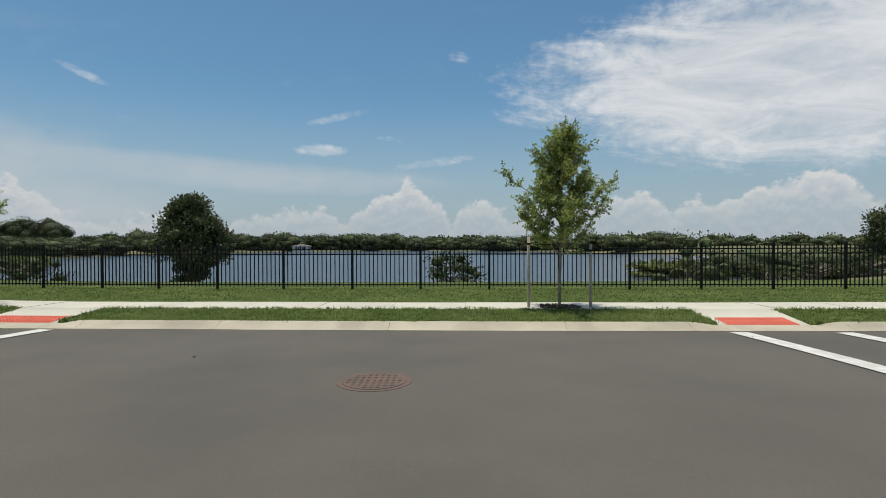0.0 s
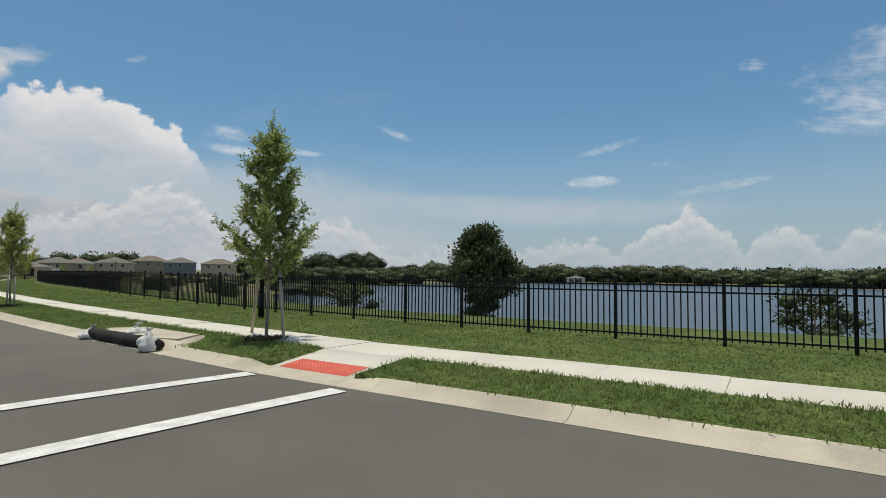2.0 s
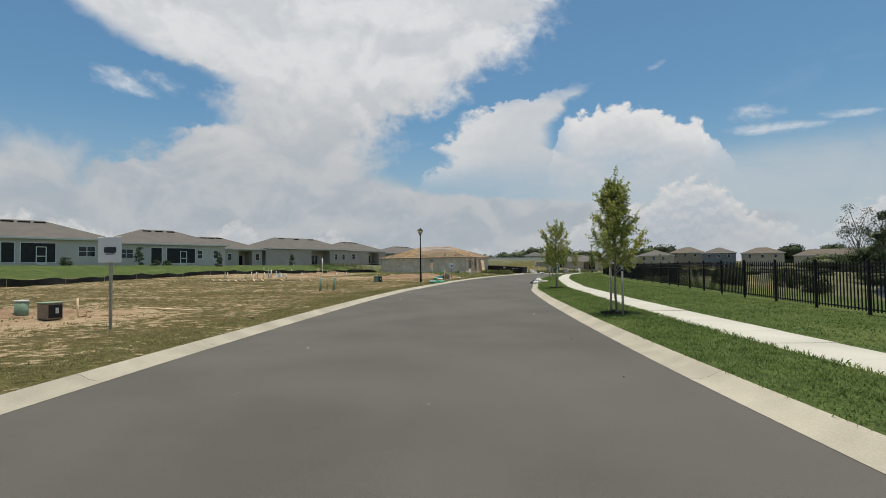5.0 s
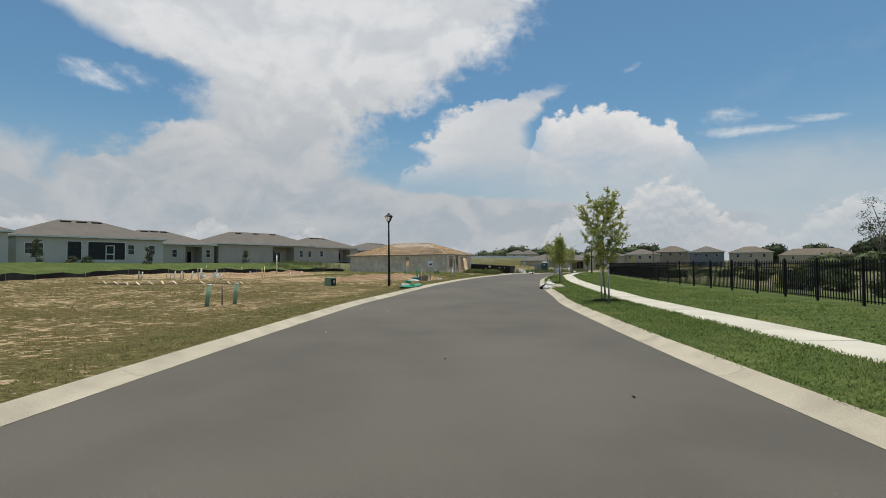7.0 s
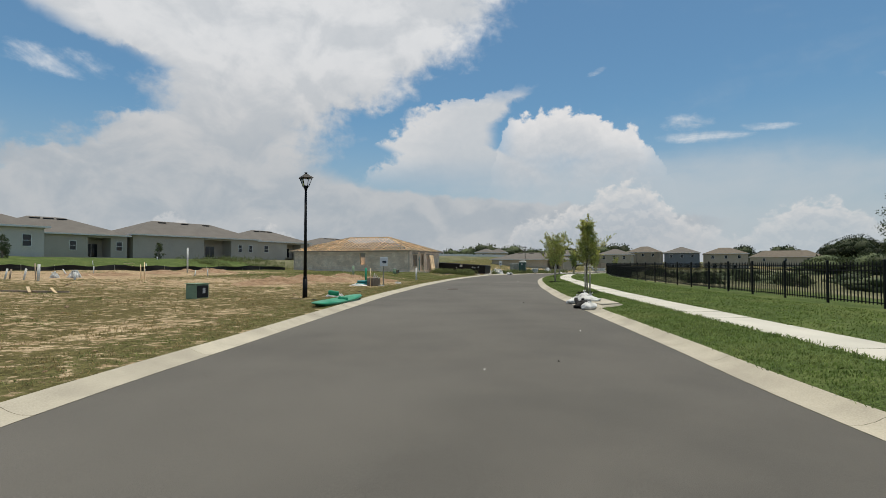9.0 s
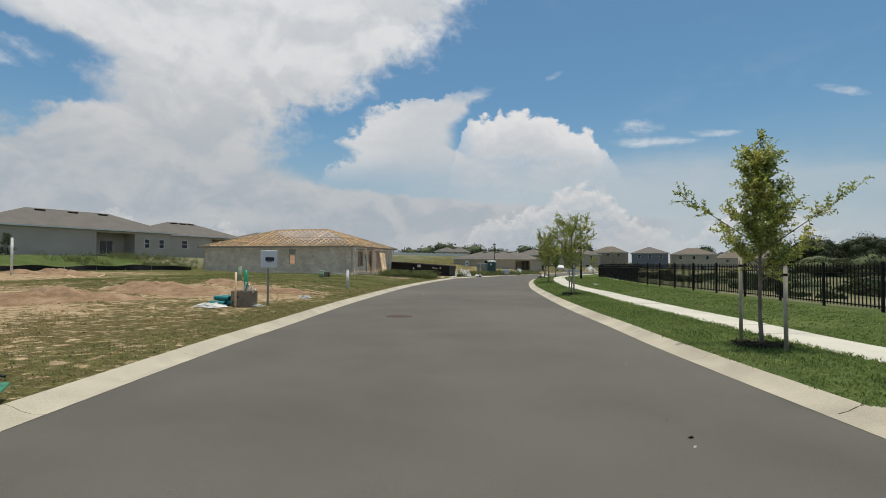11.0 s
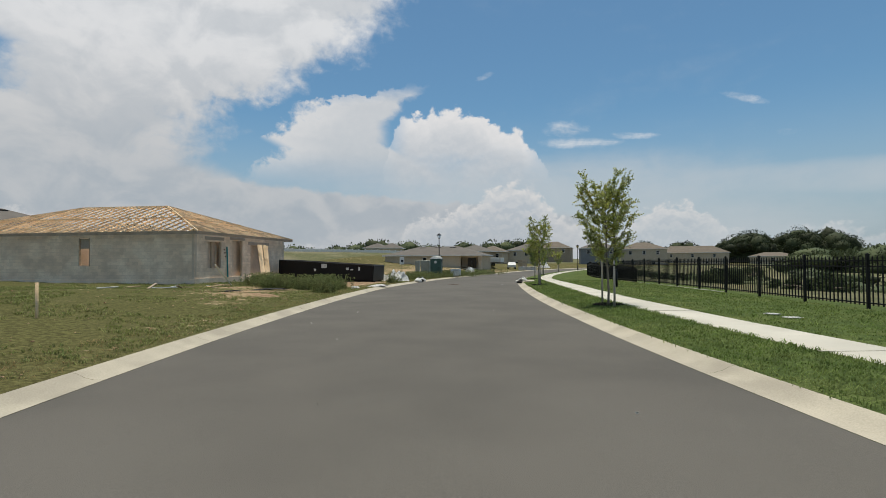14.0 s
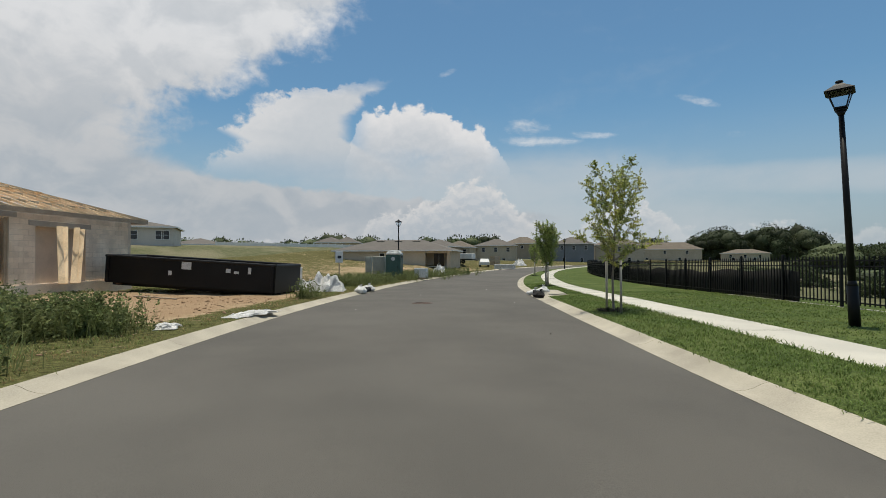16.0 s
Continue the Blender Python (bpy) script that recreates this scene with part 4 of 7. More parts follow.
# ---- street lamps ----
def street_lamp(x, y, lean=(0.0, 0.0), tall=4.4):
    t = thing("street_lamp", "black post-top lantern street lamp with a square glass head", "street lamp", (x, y, ground_at(x, y) - 0.01), 20, "street lamps")
    t.matrix_world = t.matrix_world @ pose(0, 0, 0, lean[0], lean[1], 0)
    bm = bmesh.new()
    rod(bm, (0, 0, 0), (0, 0, 0.75), 0.095, 0.09, 16)
    rod(bm, (0, 0, 0.75), (0, 0, 0.85), 0.09, 0.065, 16)
    rod(bm, (0, 0, 0.85), (0, 0, tall - 0.62), 0.065, 0.045, 16)
    part("pole", bm, black_metal, t, "", True)
    bm = bmesh.new()
    rod(bm, (0, 0, tall - 0.64), (0, 0, tall - 0.56), 0.05, 0.085, 12)
    rod(bm, (0, 0, tall - 0.56), (0, 0, tall - 0.52), 0.095, 0.095, 12)
    part("collar", bm, black_metal, t, "", True)
    lo, hi, zl, zh = 0.10, 0.20, tall - 0.50, tall - 0.19
    cage = bmesh.new()
    for i in range(4):
        a = i * math.pi / 2 + math.pi / 4
        rod(cage, (lo * 1.3 * math.cos(a), lo * 1.3 * math.sin(a), zl), (hi * 1.3 * math.cos(a), hi * 1.3 * math.sin(a), zh), 0.012, 0.012, 6)
    box(cage, (0, 0, zl), (0.21, 0.21, 0.025))
    box(cage, (0, 0, zh), (0.42, 0.42, 0.02))
    part("lantern_frame", cage, black_metal, t)
    gl = bmesh.new()
    for i in range(4):
        m = Matrix.Rotation(i * math.pi / 2, 4, "Z")
        q = [m @ Vector(p) for p in ((-lo * 0.9, lo * 0.9, zl), (lo * 0.9, lo * 0.9, zl), (hi * 0.9, hi * 0.9, zh), (-hi * 0.9, hi * 0.9, zh))]
        gl.faces.new([gl.verts.new(p) for p in q])
    pane = part("lantern_glass", gl, lamp_glass, t)
    pane.visible_shadow = False
    rf = bmesh.new()
    bmesh.ops.create_cone(rf, cap_ends=True, segments=4, radius1=0.335, radius2=0.16, depth=0.10, matrix=Matrix.Translation((0, 0, zh + 0.06)) @ Matrix.Rotation(math.pi / 4, 4, "Z"))
    bmesh.ops.create_cone(rf, cap_ends=True, segments=4, radius1=0.16, radius2=0.09, depth=0.05, matrix=Matrix.Translation((0, 0, zh + 0.135)) @ Matrix.Rotation(math.pi / 4, 4, "Z"))
    rod(rf, (0, 0, zh + 0.15), (0, 0, zh + 0.20), 0.045, 0.045, 8)
    rod(rf, (0, 0, zh + 0.20), (0, 0, zh + 0.225), 0.07, 0.06, 8)
    part("lantern_roof", rf, black_metal, t)
    return t


street_lamp(-14.85, 14.92, (0, 0), 4.45)
street_lamp(-60.2, 10.85, (0, 0), 4.85)
lampC = street_lamp(-95.1, 42.0, (0, 0), 4.65)
lampC.matrix_world = Matrix.Translation(lampC.matrix_world.translation) @ Matrix.Rotation(radians(-3.6), 4, Vector((-0.87, 0.5, 0)).cross(Vector((0, 0, 1)))) @ lampC.matrix_world.to_3x3().to_4x4()
street_lamp(-131.5, 49.4, (0, 0), 5.0)
street_lamp(-150.5, 85.7, (0, 0), 4.6)


# ---- trees ----
def leaf_mesh(points, dirs, size, rng, name, material, parent, fold=0.25, slim=0.26):
    """Small pointed leaves at the points, out along dirs."""
    n = len(points)
    p, d = np.array(points), np.array(dirs)
    d = d + rng.normal(0, 0.55, (n, 3))
    d /= np.linalg.norm(d, axis=1)[:, None] + 1e-6
    r = rng.normal(0, 1, (n, 3))
    w = np.cross(d, r)
    w /= np.linalg.norm(w, axis=1)[:, None] + 1e-6
    up = np.cross(w, d)
    ln = size * rng.uniform(0.65, 1.3, n)[:, None]
    v = np.stack([p, p + d * ln * 0.5 + w * ln * slim + up * ln * fold * 0.4, p + d * ln, p + d * ln * 0.5 - w * ln * slim + up * ln * fold * 0.4], 1).reshape(-1, 3)
    f = np.arange(4 * n).reshape(n, 4)
    return grid_mesh(name, v.tolist(), f.tolist(), material, parent)


def young_tree(x, y, tall, spread, seed, leaf=elm_leaf, thick=1.0, shape="cone", arms=()):
    rng = np.random.default_rng(seed)
    t = thing("tree", "young staked street tree with a small green crown", "tree", (x, y, ground_at(x, y)), 0, "young street trees")
    bm = bmesh.new()
    clear = 1.12
    pts, c = [], np.zeros(3)
    for i in range(9):
        pts.append(c.copy())
        c = c + np.array([rng.normal(0, 0.014), rng.normal(0, 0.014), tall * 0.94 / 8])
    for i in range(8):
        r0, r1 = 0.036 * (1 - i / 9), 0.036 * (1 - (i + 1) / 9)
        rod(bm, pts[i], pts[i + 1], max(r0, 0.006), max(r1, 0.004), 7, False)
    leaf_p, leaf_d = [], []

    def shoots(a, b, count, out):
        for k in range(count):
            f = rng.uniform(0.15, 1.0)
            q = a + (b - a) * f
            dr = out * 0.7 + rng.normal(0, 0.65, 3) + np.array([0, 0, 0.25])
            dr /= np.linalg.norm(dr)
            ln = rng.uniform(0.12, 0.34)
            e = q + dr * ln
            rod(bm, q, e, 0.0035, 0.0015, 3, False)
            for g in np.linspace(0.08, 1.0, 12):
                for sgn in (-1, 1):
                    side = np.cross(dr, rng.normal(0, 1, 3))
                    side /= np.linalg.norm(side) + 1e-6
                    leaf_p.append(q + dr * ln * g)
                    leaf_d.append(side * 0.9 + dr * 0.5)

    limbs = int(26 * thick)
    for i in range(limbs):
        f = (i + 0.5) / limbs
        z0 = clear * 0.9 + (tall * 0.86 - clear) * f ** 1.1
        k = z0 / (tall * 0.94 / 8)
        a = pts[min(int(k), 7)] + (pts[min(int(k), 7) + 1] - pts[min(int(k), 7)]) * (k - int(k))
        ang = i * 2.4 + rng.normal(0, 0.4)
        reach = spread * (1.05 - 0.85 * f) if shape == "cone" else spread * (0.55 + 0.5 * math.sin(math.pi * min(1, f * 0.9 + 0.1)))
        reach *= rng.uniform(0.65, 1.15)
        rise = reach * (rng.uniform(0.55, 1.25) if shape == "cone" else rng.uniform(0.9, 1.9)) + 0.1
        mid = a + np.array([math.cos(ang) * reach * 0.55, math.sin(ang) * reach * 0.55, rise * 0.4])
        end = a + np.array([math.cos(ang) * reach, math.sin(ang) * reach, rise])
        r0 = 0.014 * (1.1 - f * 0.7)
        rod(bm, a, mid, r0, r0 * 0.6, 5, False)
        rod(bm, mid, end, r0 * 0.6, 0.003, 4, False)
        out = np.array([math.cos(ang), math.sin(ang), 0.5])
        shoots(a + (mid - a) * 0.25, mid, int(13 * thick), out)
        shoots(mid, end, int(15 * thick), out)
    shoots(pts[6], pts[8], 16, np.array([0, 0, 1.0]))
    for dx, dy, z0, z1 in arms:
        a = np.array([0, 0, z0])
        e = np.array([dx, dy, z1])
        rod(bm, a, e, 0.011, 0.003, 5, False)
        shoots(a + (e - a) * 0.45, e, 14, (e - a) / np.linalg.norm(e - a))
    part("trunk", bm, bark, t, "", True)
    leaf_mesh(leaf_p, leaf_d, 0.055, rng, "crown", leaf, t, slim=0.23)
    # mulch ring
    m = thing("mulch_ring", "ring of dark bark mulch round a young tree", "mulch", (x, y, ground_at(x, y)), 0, "mulch rings")
    n = 1100
    a, r = rng.uniform(0, 6.28, n), 0.42 * np.sqrt(rng.uniform(0, 1, n))
    pp = np.c_[r * np.cos(a), r * np.sin(a), rng.uniform(0.0, 0.035, n)]
    leaf_mesh(pp, rng.normal(0, 1, (n, 3)) * (1, 1, 0.25), 0.045, rng, "mulch_bed", mulch, m)
    return t


def stake(x, y, dx, dy, tall, tie):
    z = ground_at(x, y)
    t = thing("tree_stake", "weathered wooden stake tied to a young tree", "stake", (x, y, z - 0.02), 0, "tree stakes")
    bm = bmesh.new()
    rod(bm, (0, 0, 0), (dx, dy, tall), 0.031, 0.029, 9)
    part("stake_pole", bm, stake_wood, t, "", True)
    bm = bmesh.new()
    a = Vector((dx, dy, tall)) * 0.9
    b = Vector((tie[0] - x, tie[1] - y, a.z - 0.02))
    rod(bm, a, b, 0.006, 0.006, 5)
    rod(bm, a + Vector((0, 0, -0.02)), a + Vector((0, 0, 0.02)), 0.034, 0.034, 8)
    part("tie_strap", bm, black_metal, t)


def staked_tree(x, y, tall, spread, seed, leaf=elm_leaf, thick=1.0, shape="cone", arms=(), stakes=((-0.62, 0.0, 0.0, 1.45), (0.62, 0.0, 0.0, 1.3))):
    young_tree(x, y, tall, spread, seed, leaf, thick, shape, arms)
    s, d = along(x, y)
    h = radians(heading(s))
    for u, v, lean, top in stakes:
        px, py = x - math.cos(h) * u - math.sin(h) * v, y - math.sin(h) * u + math.cos(h) * v
        stake(px, py, (x - px) * lean, (y - py) * lean, top, (x, y))


staked_tree(2.35, 10.55, 3.95, 0.92, 11, shape="cone", thick=1.45, arms=((-1.25, -0.1, 1.9, 2.75), (1.2, 0.2, 1.6, 2.6)))
staked_tree(-10.55, 11.2, 4.6, 0.85, 12, shape="cone", thick=1.4, arms=((0.75, 0.5, 1.6, 2.2), (-0.95, -0.4, 1.7, 2.25)), stakes=((-1.15, -0.45, 0.5, 1.75), (0.55, 0.0, 0.30, 1.35)))
staked_tree(-26.4, 13.25, 3.95, 0.72, 13, gold_leaf, 1.15, "cone")
staked_tree(-42.2, 17.2, 3.8, 0.74, 14, gold_leaf, 1.0, "vase", ((0.9, 0.3, 1.6, 2.2), (-0.8, -0.4, 1.5, 2.3)))
staked_tree(-60.4, 23.0, 3.6, 0.62, 15, gold_leaf, 1.0, "cone", ((-1.2, -0.6, 1.6, 2.6), (1.1, 0.5, 1.5, 2.4)))
staked_tree(-74.3, 28.1, 3.3, 0.85, 16, gold_leaf, 0.95, "vase", ((0.42, 0.95, 1.5, 2.7), (-0.4, -0.9, 1.3, 2.0), (0.3, 0.65, 2.1, 3.4)))
staked_tree(-87.3, 34.3, 3.65, 0.80, 17, gold_leaf, 1.1, "vase")
staked_tree(-99.9, 40.95, 3.6, 0.70, 18, gold_leaf, 0.9, "vase", ((-1.0, -0.5, 1.4, 2.0), (1.0, 0.6, 1.3, 1.8)))
staked_tree(-112.3, 49.4, 3.35, 0.62, 19, elm_leaf, 1.3, "vase")
staked_tree(-130.6, 63.6, 3.1, 0.6, 20, elm_leaf, 0.8, "vase")
staked_tree(-143.0, 75.6, 3.3, 0.7, 21, gold_leaf, 0.8, "vase")


def big_tree(name, label, x, y, z, tall, wide, seed, leaves=2600, size=0.35, low=0.15, material=None, sparse=False, group="", clumps_n=24):
    """A grown tree: tapered trunk, limbs, and a crown of leaf sprays round many uneven clumps."""
    rng = np.random.default_rng(seed)
    t = thing(name, label, "tree", (x, y, z), 0, group)
    bm = bmesh.new()
    rod(bm, (0, 0, -0.3), (rng.normal(0, 0.1), rng.normal(0, 0.1), tall * 0.5), wide * 0.045 + 0.05, wide * 0.025, 7, False)
    clumps = []
    for i in range(clumps_n if not sparse else 14):
        f = rng.uniform(low, 0.95)
        a = rng.uniform(0, 6.28)
        reach = wide * 0.5 * (math.sin(math.pi * min(1.0, 0.18 + 0.8 * f)) ** 0.6) * rng.uniform(0.35, 0.95)
        c = np.array([reach * math.cos(a), reach * math.sin(a), tall * f])
        clumps.append((c, min(wide, tall * 1.6) * rng.uniform(0.10, 0.2)))
        b0 = np.array([0, 0, tall * max(0.1, f - 0.3)])
        rod(bm, b0, c, wide * 0.014, wide * 0.004, 4, False)
    part("trunk", bm, bark, t)
    pts, dirs = [], []
    per = leaves // len(clumps)
    for c, r in clumps:
        v = rng.normal(0, 1, (per, 3))
        v /= np.linalg.norm(v, axis=1)[:, None]
        rr = r * rng.uniform(0.3, 1.15, per)[:, None]
        pts.append(c + v * rr * (1.15, 1.15, 0.85))
        dirs.append(v + (0, 0, 0.2))
    crown = leaf_mesh(np.vstack(pts), np.vstack(dirs), size, rng, "crown", material or dark_leaf, t)
    if not sparse:
        # the dim inside of the crown, an uneven lump in each clump
        bm = bmesh.new()
        for c, r in clumps:
            made = bmesh.ops.create_icosphere(bm, subdivisions=1, radius=1.0)
            for v in made["verts"]:
                k = r * rng.uniform(0.45, 0.7)
                v.co = Vector(c) + Vector((v.co.x * k, v.co.y * k, v.co.z * k * 0.8))
        part("inner_crown", bm, material or dark_leaf, crown)
    return t


# the lone tree and the shrubs between fence and lake
def beyond(x, y):
    return ground_at(x, y) - 0.05


big_tree("tree", "dark leafy tree on the lake's bank behind the fence", -17.7, 37.0, beyond(-17.7, 37.0), 4.75 - beyond(-17.7, 37.0), 4.5, 31, 24000, 0.22, 0.40, clumps_n=58)
big_tree("shrub", "dense dark shrub at the foot of a lone tree", -17.5, 36.6, beyond(-17.5, 36.6), 1.9 - beyond(-17.5, 36.6), 3.0, 131, 7000, 0.2, 0.05, clumps_n=26)
big_tree("tree", "half-bare tree with a thin ragged top", -95, 91, beyond(-95, 91), 11.8 - beyond(-95, 91), 6.5, 32, 1500, 0.26, 0.45, sparse=True)
big_tree("tree", "ragged dark tree on the bank beside a half-bare one", -86, 86, beyond(-86, 86), 9.6 - beyond(-86, 86), 6.0, 35, 3200, 0.28, 0.3, sparse=True)
big_tree("tree", "dense round dark tree on the bank", -82, 82, beyond(-82, 82), 6.4 - beyond(-82, 82), 8.5, 36, 9000, 0.26, 0.1, clumps_n=40)
big_tree("tree", "dark pine-like tree on the lake's bank", 50, 58, beyond(50, 58), 4.9 - beyond(50, 58), 7.5, 33, 6000, 0.3, 0.3)
SHRUBS = [(0.6, 32, 0.7, 3.6), (18.8, 40, 1.9, 5.4), (-31, 38, 0.9, 7), (27, 44, -0.2, 5), (33, 46, 0.0, 6), (41, 50, 0.4, 7)]
rngs = np.random.default_rng(40)
for k in range(15):
    ss = 58 + k * 6.2 + rngs.uniform(-2.6, 2.6)
    qx, qy = at(ss, rngs.uniform(11, 18) if k % 2 or ss < 60 else rngs.uniform(18, 30))
    SHRUBS.append((float(qx), float(qy), rngs.uniform(0.1, 1.0), rngs.uniform(2.6, 5.0)))
for i, (sx, sy, top, wd) in enumerate(SHRUBS):
    zz = beyond(sx, sy)
    big_tree("shrub", "dense dark green shrub on the bank behind the fence", sx, sy, zz, top - zz, wd, 60 + i, 1900, 0.2, 0.0, group="bank shrubs")


def woods(name, label, rows, seed, size, per, material=None):
    """A far belt of trees in one mass: rounded crowns of leaf sprays over dim, lumpy insides, each row (x, y, z, height, width)."""
    rng = np.random.default_rng(seed)
    ball = bmesh.new()
    bmesh.ops.create_icosphere(ball, subdivisions=2, radius=1.0)
    ball.verts.index_update()
    unit = np.array([v.co[:] for v in ball.verts])
    tris = np.array([[v.index for v in f.verts] for f in ball.faces])
    ball.free()
    pts, dirs, verts, faces = [], [], [], []
    for x, y, z, h, w in rows:
        lumps = [(0.0, 0.0, 0.66, 0.34, 0.34)] + [(0.30 * math.cos(a), 0.30 * math.sin(a), rng.uniform(0.36, 0.66), rng.uniform(0.20, 0.30), rng.uniform(0.2, 0.28)) for a in rng.uniform(0, 6.28, 5)] + [(0.0, 0.0, 0.25, 0.42, 0.27)]
        for ox, oy, f, rw, rh in lumps:
            c = np.array([x + ox * w, y + oy * w, z + h * f])
            r = np.array([rw * w, rw * w, rh * h])
            wob = 1 + 0.16 * np.sin(unit @ rng.normal(0, 2.6, 3) + rng.uniform(0, 6)) + 0.10 * np.sin(unit @ rng.normal(0, 6, 3))
            faces.append(tris + sum(len(q) for q in verts))
            verts.append(c + unit * r * 0.86 * wob[:, None])
            m = per // len(lumps)
            v = rng.normal(0, 1, (m, 3))
            v[:, 2] = np.abs(v[:, 2]) * 1.0 - 0.25
            v /= np.linalg.norm(v, axis=1)[:, None]
            pts.append(c + v * rng.uniform(0.84, 1.06, (m, 1)) * r)
            dirs.append(v + (0, 0, 0.2))
    o = leaf_mesh(np.vstack(pts), np.vstack(dirs), size, rng, name, material or dark_leaf, None)
    core = grid_mesh(name + "_core", np.vstack(verts).tolist(), np.vstack(faces).tolist(), material or dark_leaf, None, True)
    tagged(core, label, "woods", kind="stuff")
    return tagged(o, label, "woods", kind="stuff")


def belt(a, b, n, z, h, w, depth, seed):
    rng = np.random.default_rng(seed)
    out = []
    for i in range(n):
        f = (i + rng.uniform(0, 1)) / n
        out.append((a[0] + (b[0] - a[0]) * f + rng.normal(0, depth), a[1] + (b[1] - a[1]) * f + abs(rng.normal(0, depth)), z, h * rng.uniform(0.7, 1.25), w * rng.uniform(0.7, 1.3)))
    return out


lake_far, lake_left = [], []
for i, a in enumerate(np.linspace(5, 185, 150)):
    q = radians(a)
    rr = np.random.default_rng(i).uniform(1.06, 1.35)
    hh = 5.6 if a > 148 else 8.6 if a > 75 else 6.8
    (lake_far if a < 148 else lake_left).append((*lake_shore(q, rr), -2.1, hh * np.random.default_rng(i + 500).uniform(0.75, 1.15), 11))
woods("lake_woods", "dark green woods along the lake's far shore", lake_far, 5, 0.72, 1000)
woods("shore_woods", "low dark woods along the lake's side shore", lake_left, 21, 0.45, 2200)
woods("far_woods", "distant belt of woods", belt((-330, 330), (330, 330), 130, -3, 8.5, 16, 25, 6), 7, 1.8, 300)
oak_leaf = surf("oak_leaf", (0.034, 0.048, 0.021), (0.052, 0.066, 0.029), 0.35, 2, 0.7, 0, island=0.6, spec=0.25, third=(0.064, 0.076, 0.034), tscale=0.11, thin=0.2)
woods("oak_woods", "dark oaks behind the houses", belt((-292, 248), (-264, 264), 7, -1.5, 12.5, 14, 4, 8) + belt((-256, 264), (-214, 288), 18, -1.5, 15.5, 14, 6, 19) + belt((-212, 285), (-70, 305), 30, -2, 7.0, 14, 8, 9), 9, 0.8, 2300, oak_leaf)
woods("bank_scrub", "low dark scrub on the bank behind the fence", [(float(at(q, e)[0]), float(at(q, e)[1]), -1.6, h, 5.5) for q, e, h in [(62 + 2.4 * i, 24 + 16 * ((i * 7) % 5) / 4, 1.9 + 0.45 * ((i * 5) % 4) / 3) for i in (4, 12, *range(16, 52, 4))] + [(52 + 5.6 * i, 13 + 10 * ((i * 3) % 7) / 6, 1.25 + 0.4 * ((i * 5) % 4) / 3) for i in range(8, 20)]], 15, 0.3, 420)
woods("shore_scrub", "dark scrub on the near shore", belt((31, 49), (108, 84), 46, -1.9, 2.3, 6, 4, 16), 17, 0.3, 500)
woods("left_far_woods", "distant dark trees beyond the houses", belt((-420, 20), (-300, 175), 44, 1, 10, 14, 14, 10) + belt((-330, -140), (-420, 20), 30, 3, 9, 14, 14, 12), 11, 1.2, 600)
woods("shore_reeds", "pale reeds and scrub at the water's edge", belt((25, 52), (58, 85), 26, -2.3, 1.4, 6, 3, 14) + belt((-75, 85), (-62, 70), 10, -2.3, 1.6, 6, 3, 15), 13, 0.6, 260, weed_leaf)

# ---- houses ----
def window(parent, x, z, w, h, y=0.0, mullion=True):
    """A framed window on the wall y, proud of it by a little; parts: frame > pane."""
    bm = bmesh.new()
    t = 0.07
    for cx, cz, sx, sz in ((x, z + h / 2, w + 2 * t, t), (x, z - h / 2, w + 2 * t, t), (x - w / 2 - t / 2, z, t, h), (x + w / 2 + t / 2, z, t, h)):
        box(bm, (cx, y - 0.02, cz), (sx, 0.08, sz))
    if mullion:
        box(bm, (x, y - 0.015, z), (w, 0.05, 0.05))
    f = part("window_frame", bm, trim_paint, parent)
    bm = bmesh.new()
    box(bm, (x, y - 0.006, z), (w, 0.02, h))
    part("pane", bm, dark_glass, f)


def hip_roof(bm, w, d, z, rise, over=0.45):
    x0, x1, y0, y1 = -over, w + over, -over, d + over
    half = (y1 - y0) / 2
    if x1 - x0 < y1 - y0:
        half = (x1 - x0) / 2
        r = ((w / 2, y0 + half, z + rise), (w / 2, y1 - half, z + rise))
    else:
        r = ((x0 + half, d / 2, z + rise), (x1 - half, d / 2, z + rise))
    lo = [bm.verts.new(p) for p in ((x0, y0, z), (x1, y0, z), (x1, y1, z), (x0, y1, z))]
    up = [bm.verts.new((v.co.x, v.co.y, z + 0.16)) for v in lo]
    a, b = bm.verts.new(r[0]), bm.verts.new(r[1])
    bm.faces.new(lo[::-1])
    for i in range(4):
        bm.faces.new((lo[i], lo[(i + 1) % 4], up[(i + 1) % 4], up[i]))
    if x1 - x0 < y1 - y0:
        bm.faces.new((up[0], up[1], a))
        bm.faces.new((up[1], up[2], b, a))
        bm.faces.new((up[2], up[3], b))
        bm.faces.new((up[3], up[0], a, b))
    else:
        bm.faces.new((up[0], up[1], b, a))
        bm.faces.new((up[1], up[2], b))
        bm.faces.new((up[2], up[3], a, b))
        bm.faces.new((up[3], up[0], a))
    return r


def fascia(bm, w, d, z, over=0.45):
    for cx, cy, sx, sy in ((w / 2, -over, w + 2 * over, 0.03), (w / 2, d + over, w + 2 * over, 0.03), (-over, d / 2, 0.03, d + 2 * over), (w + over, d / 2, 0.03, d + 2 * over)):
        box(bm, (cx, cy, z + 0.06), (sx + 0.04, sy + 0.04, 0.2))


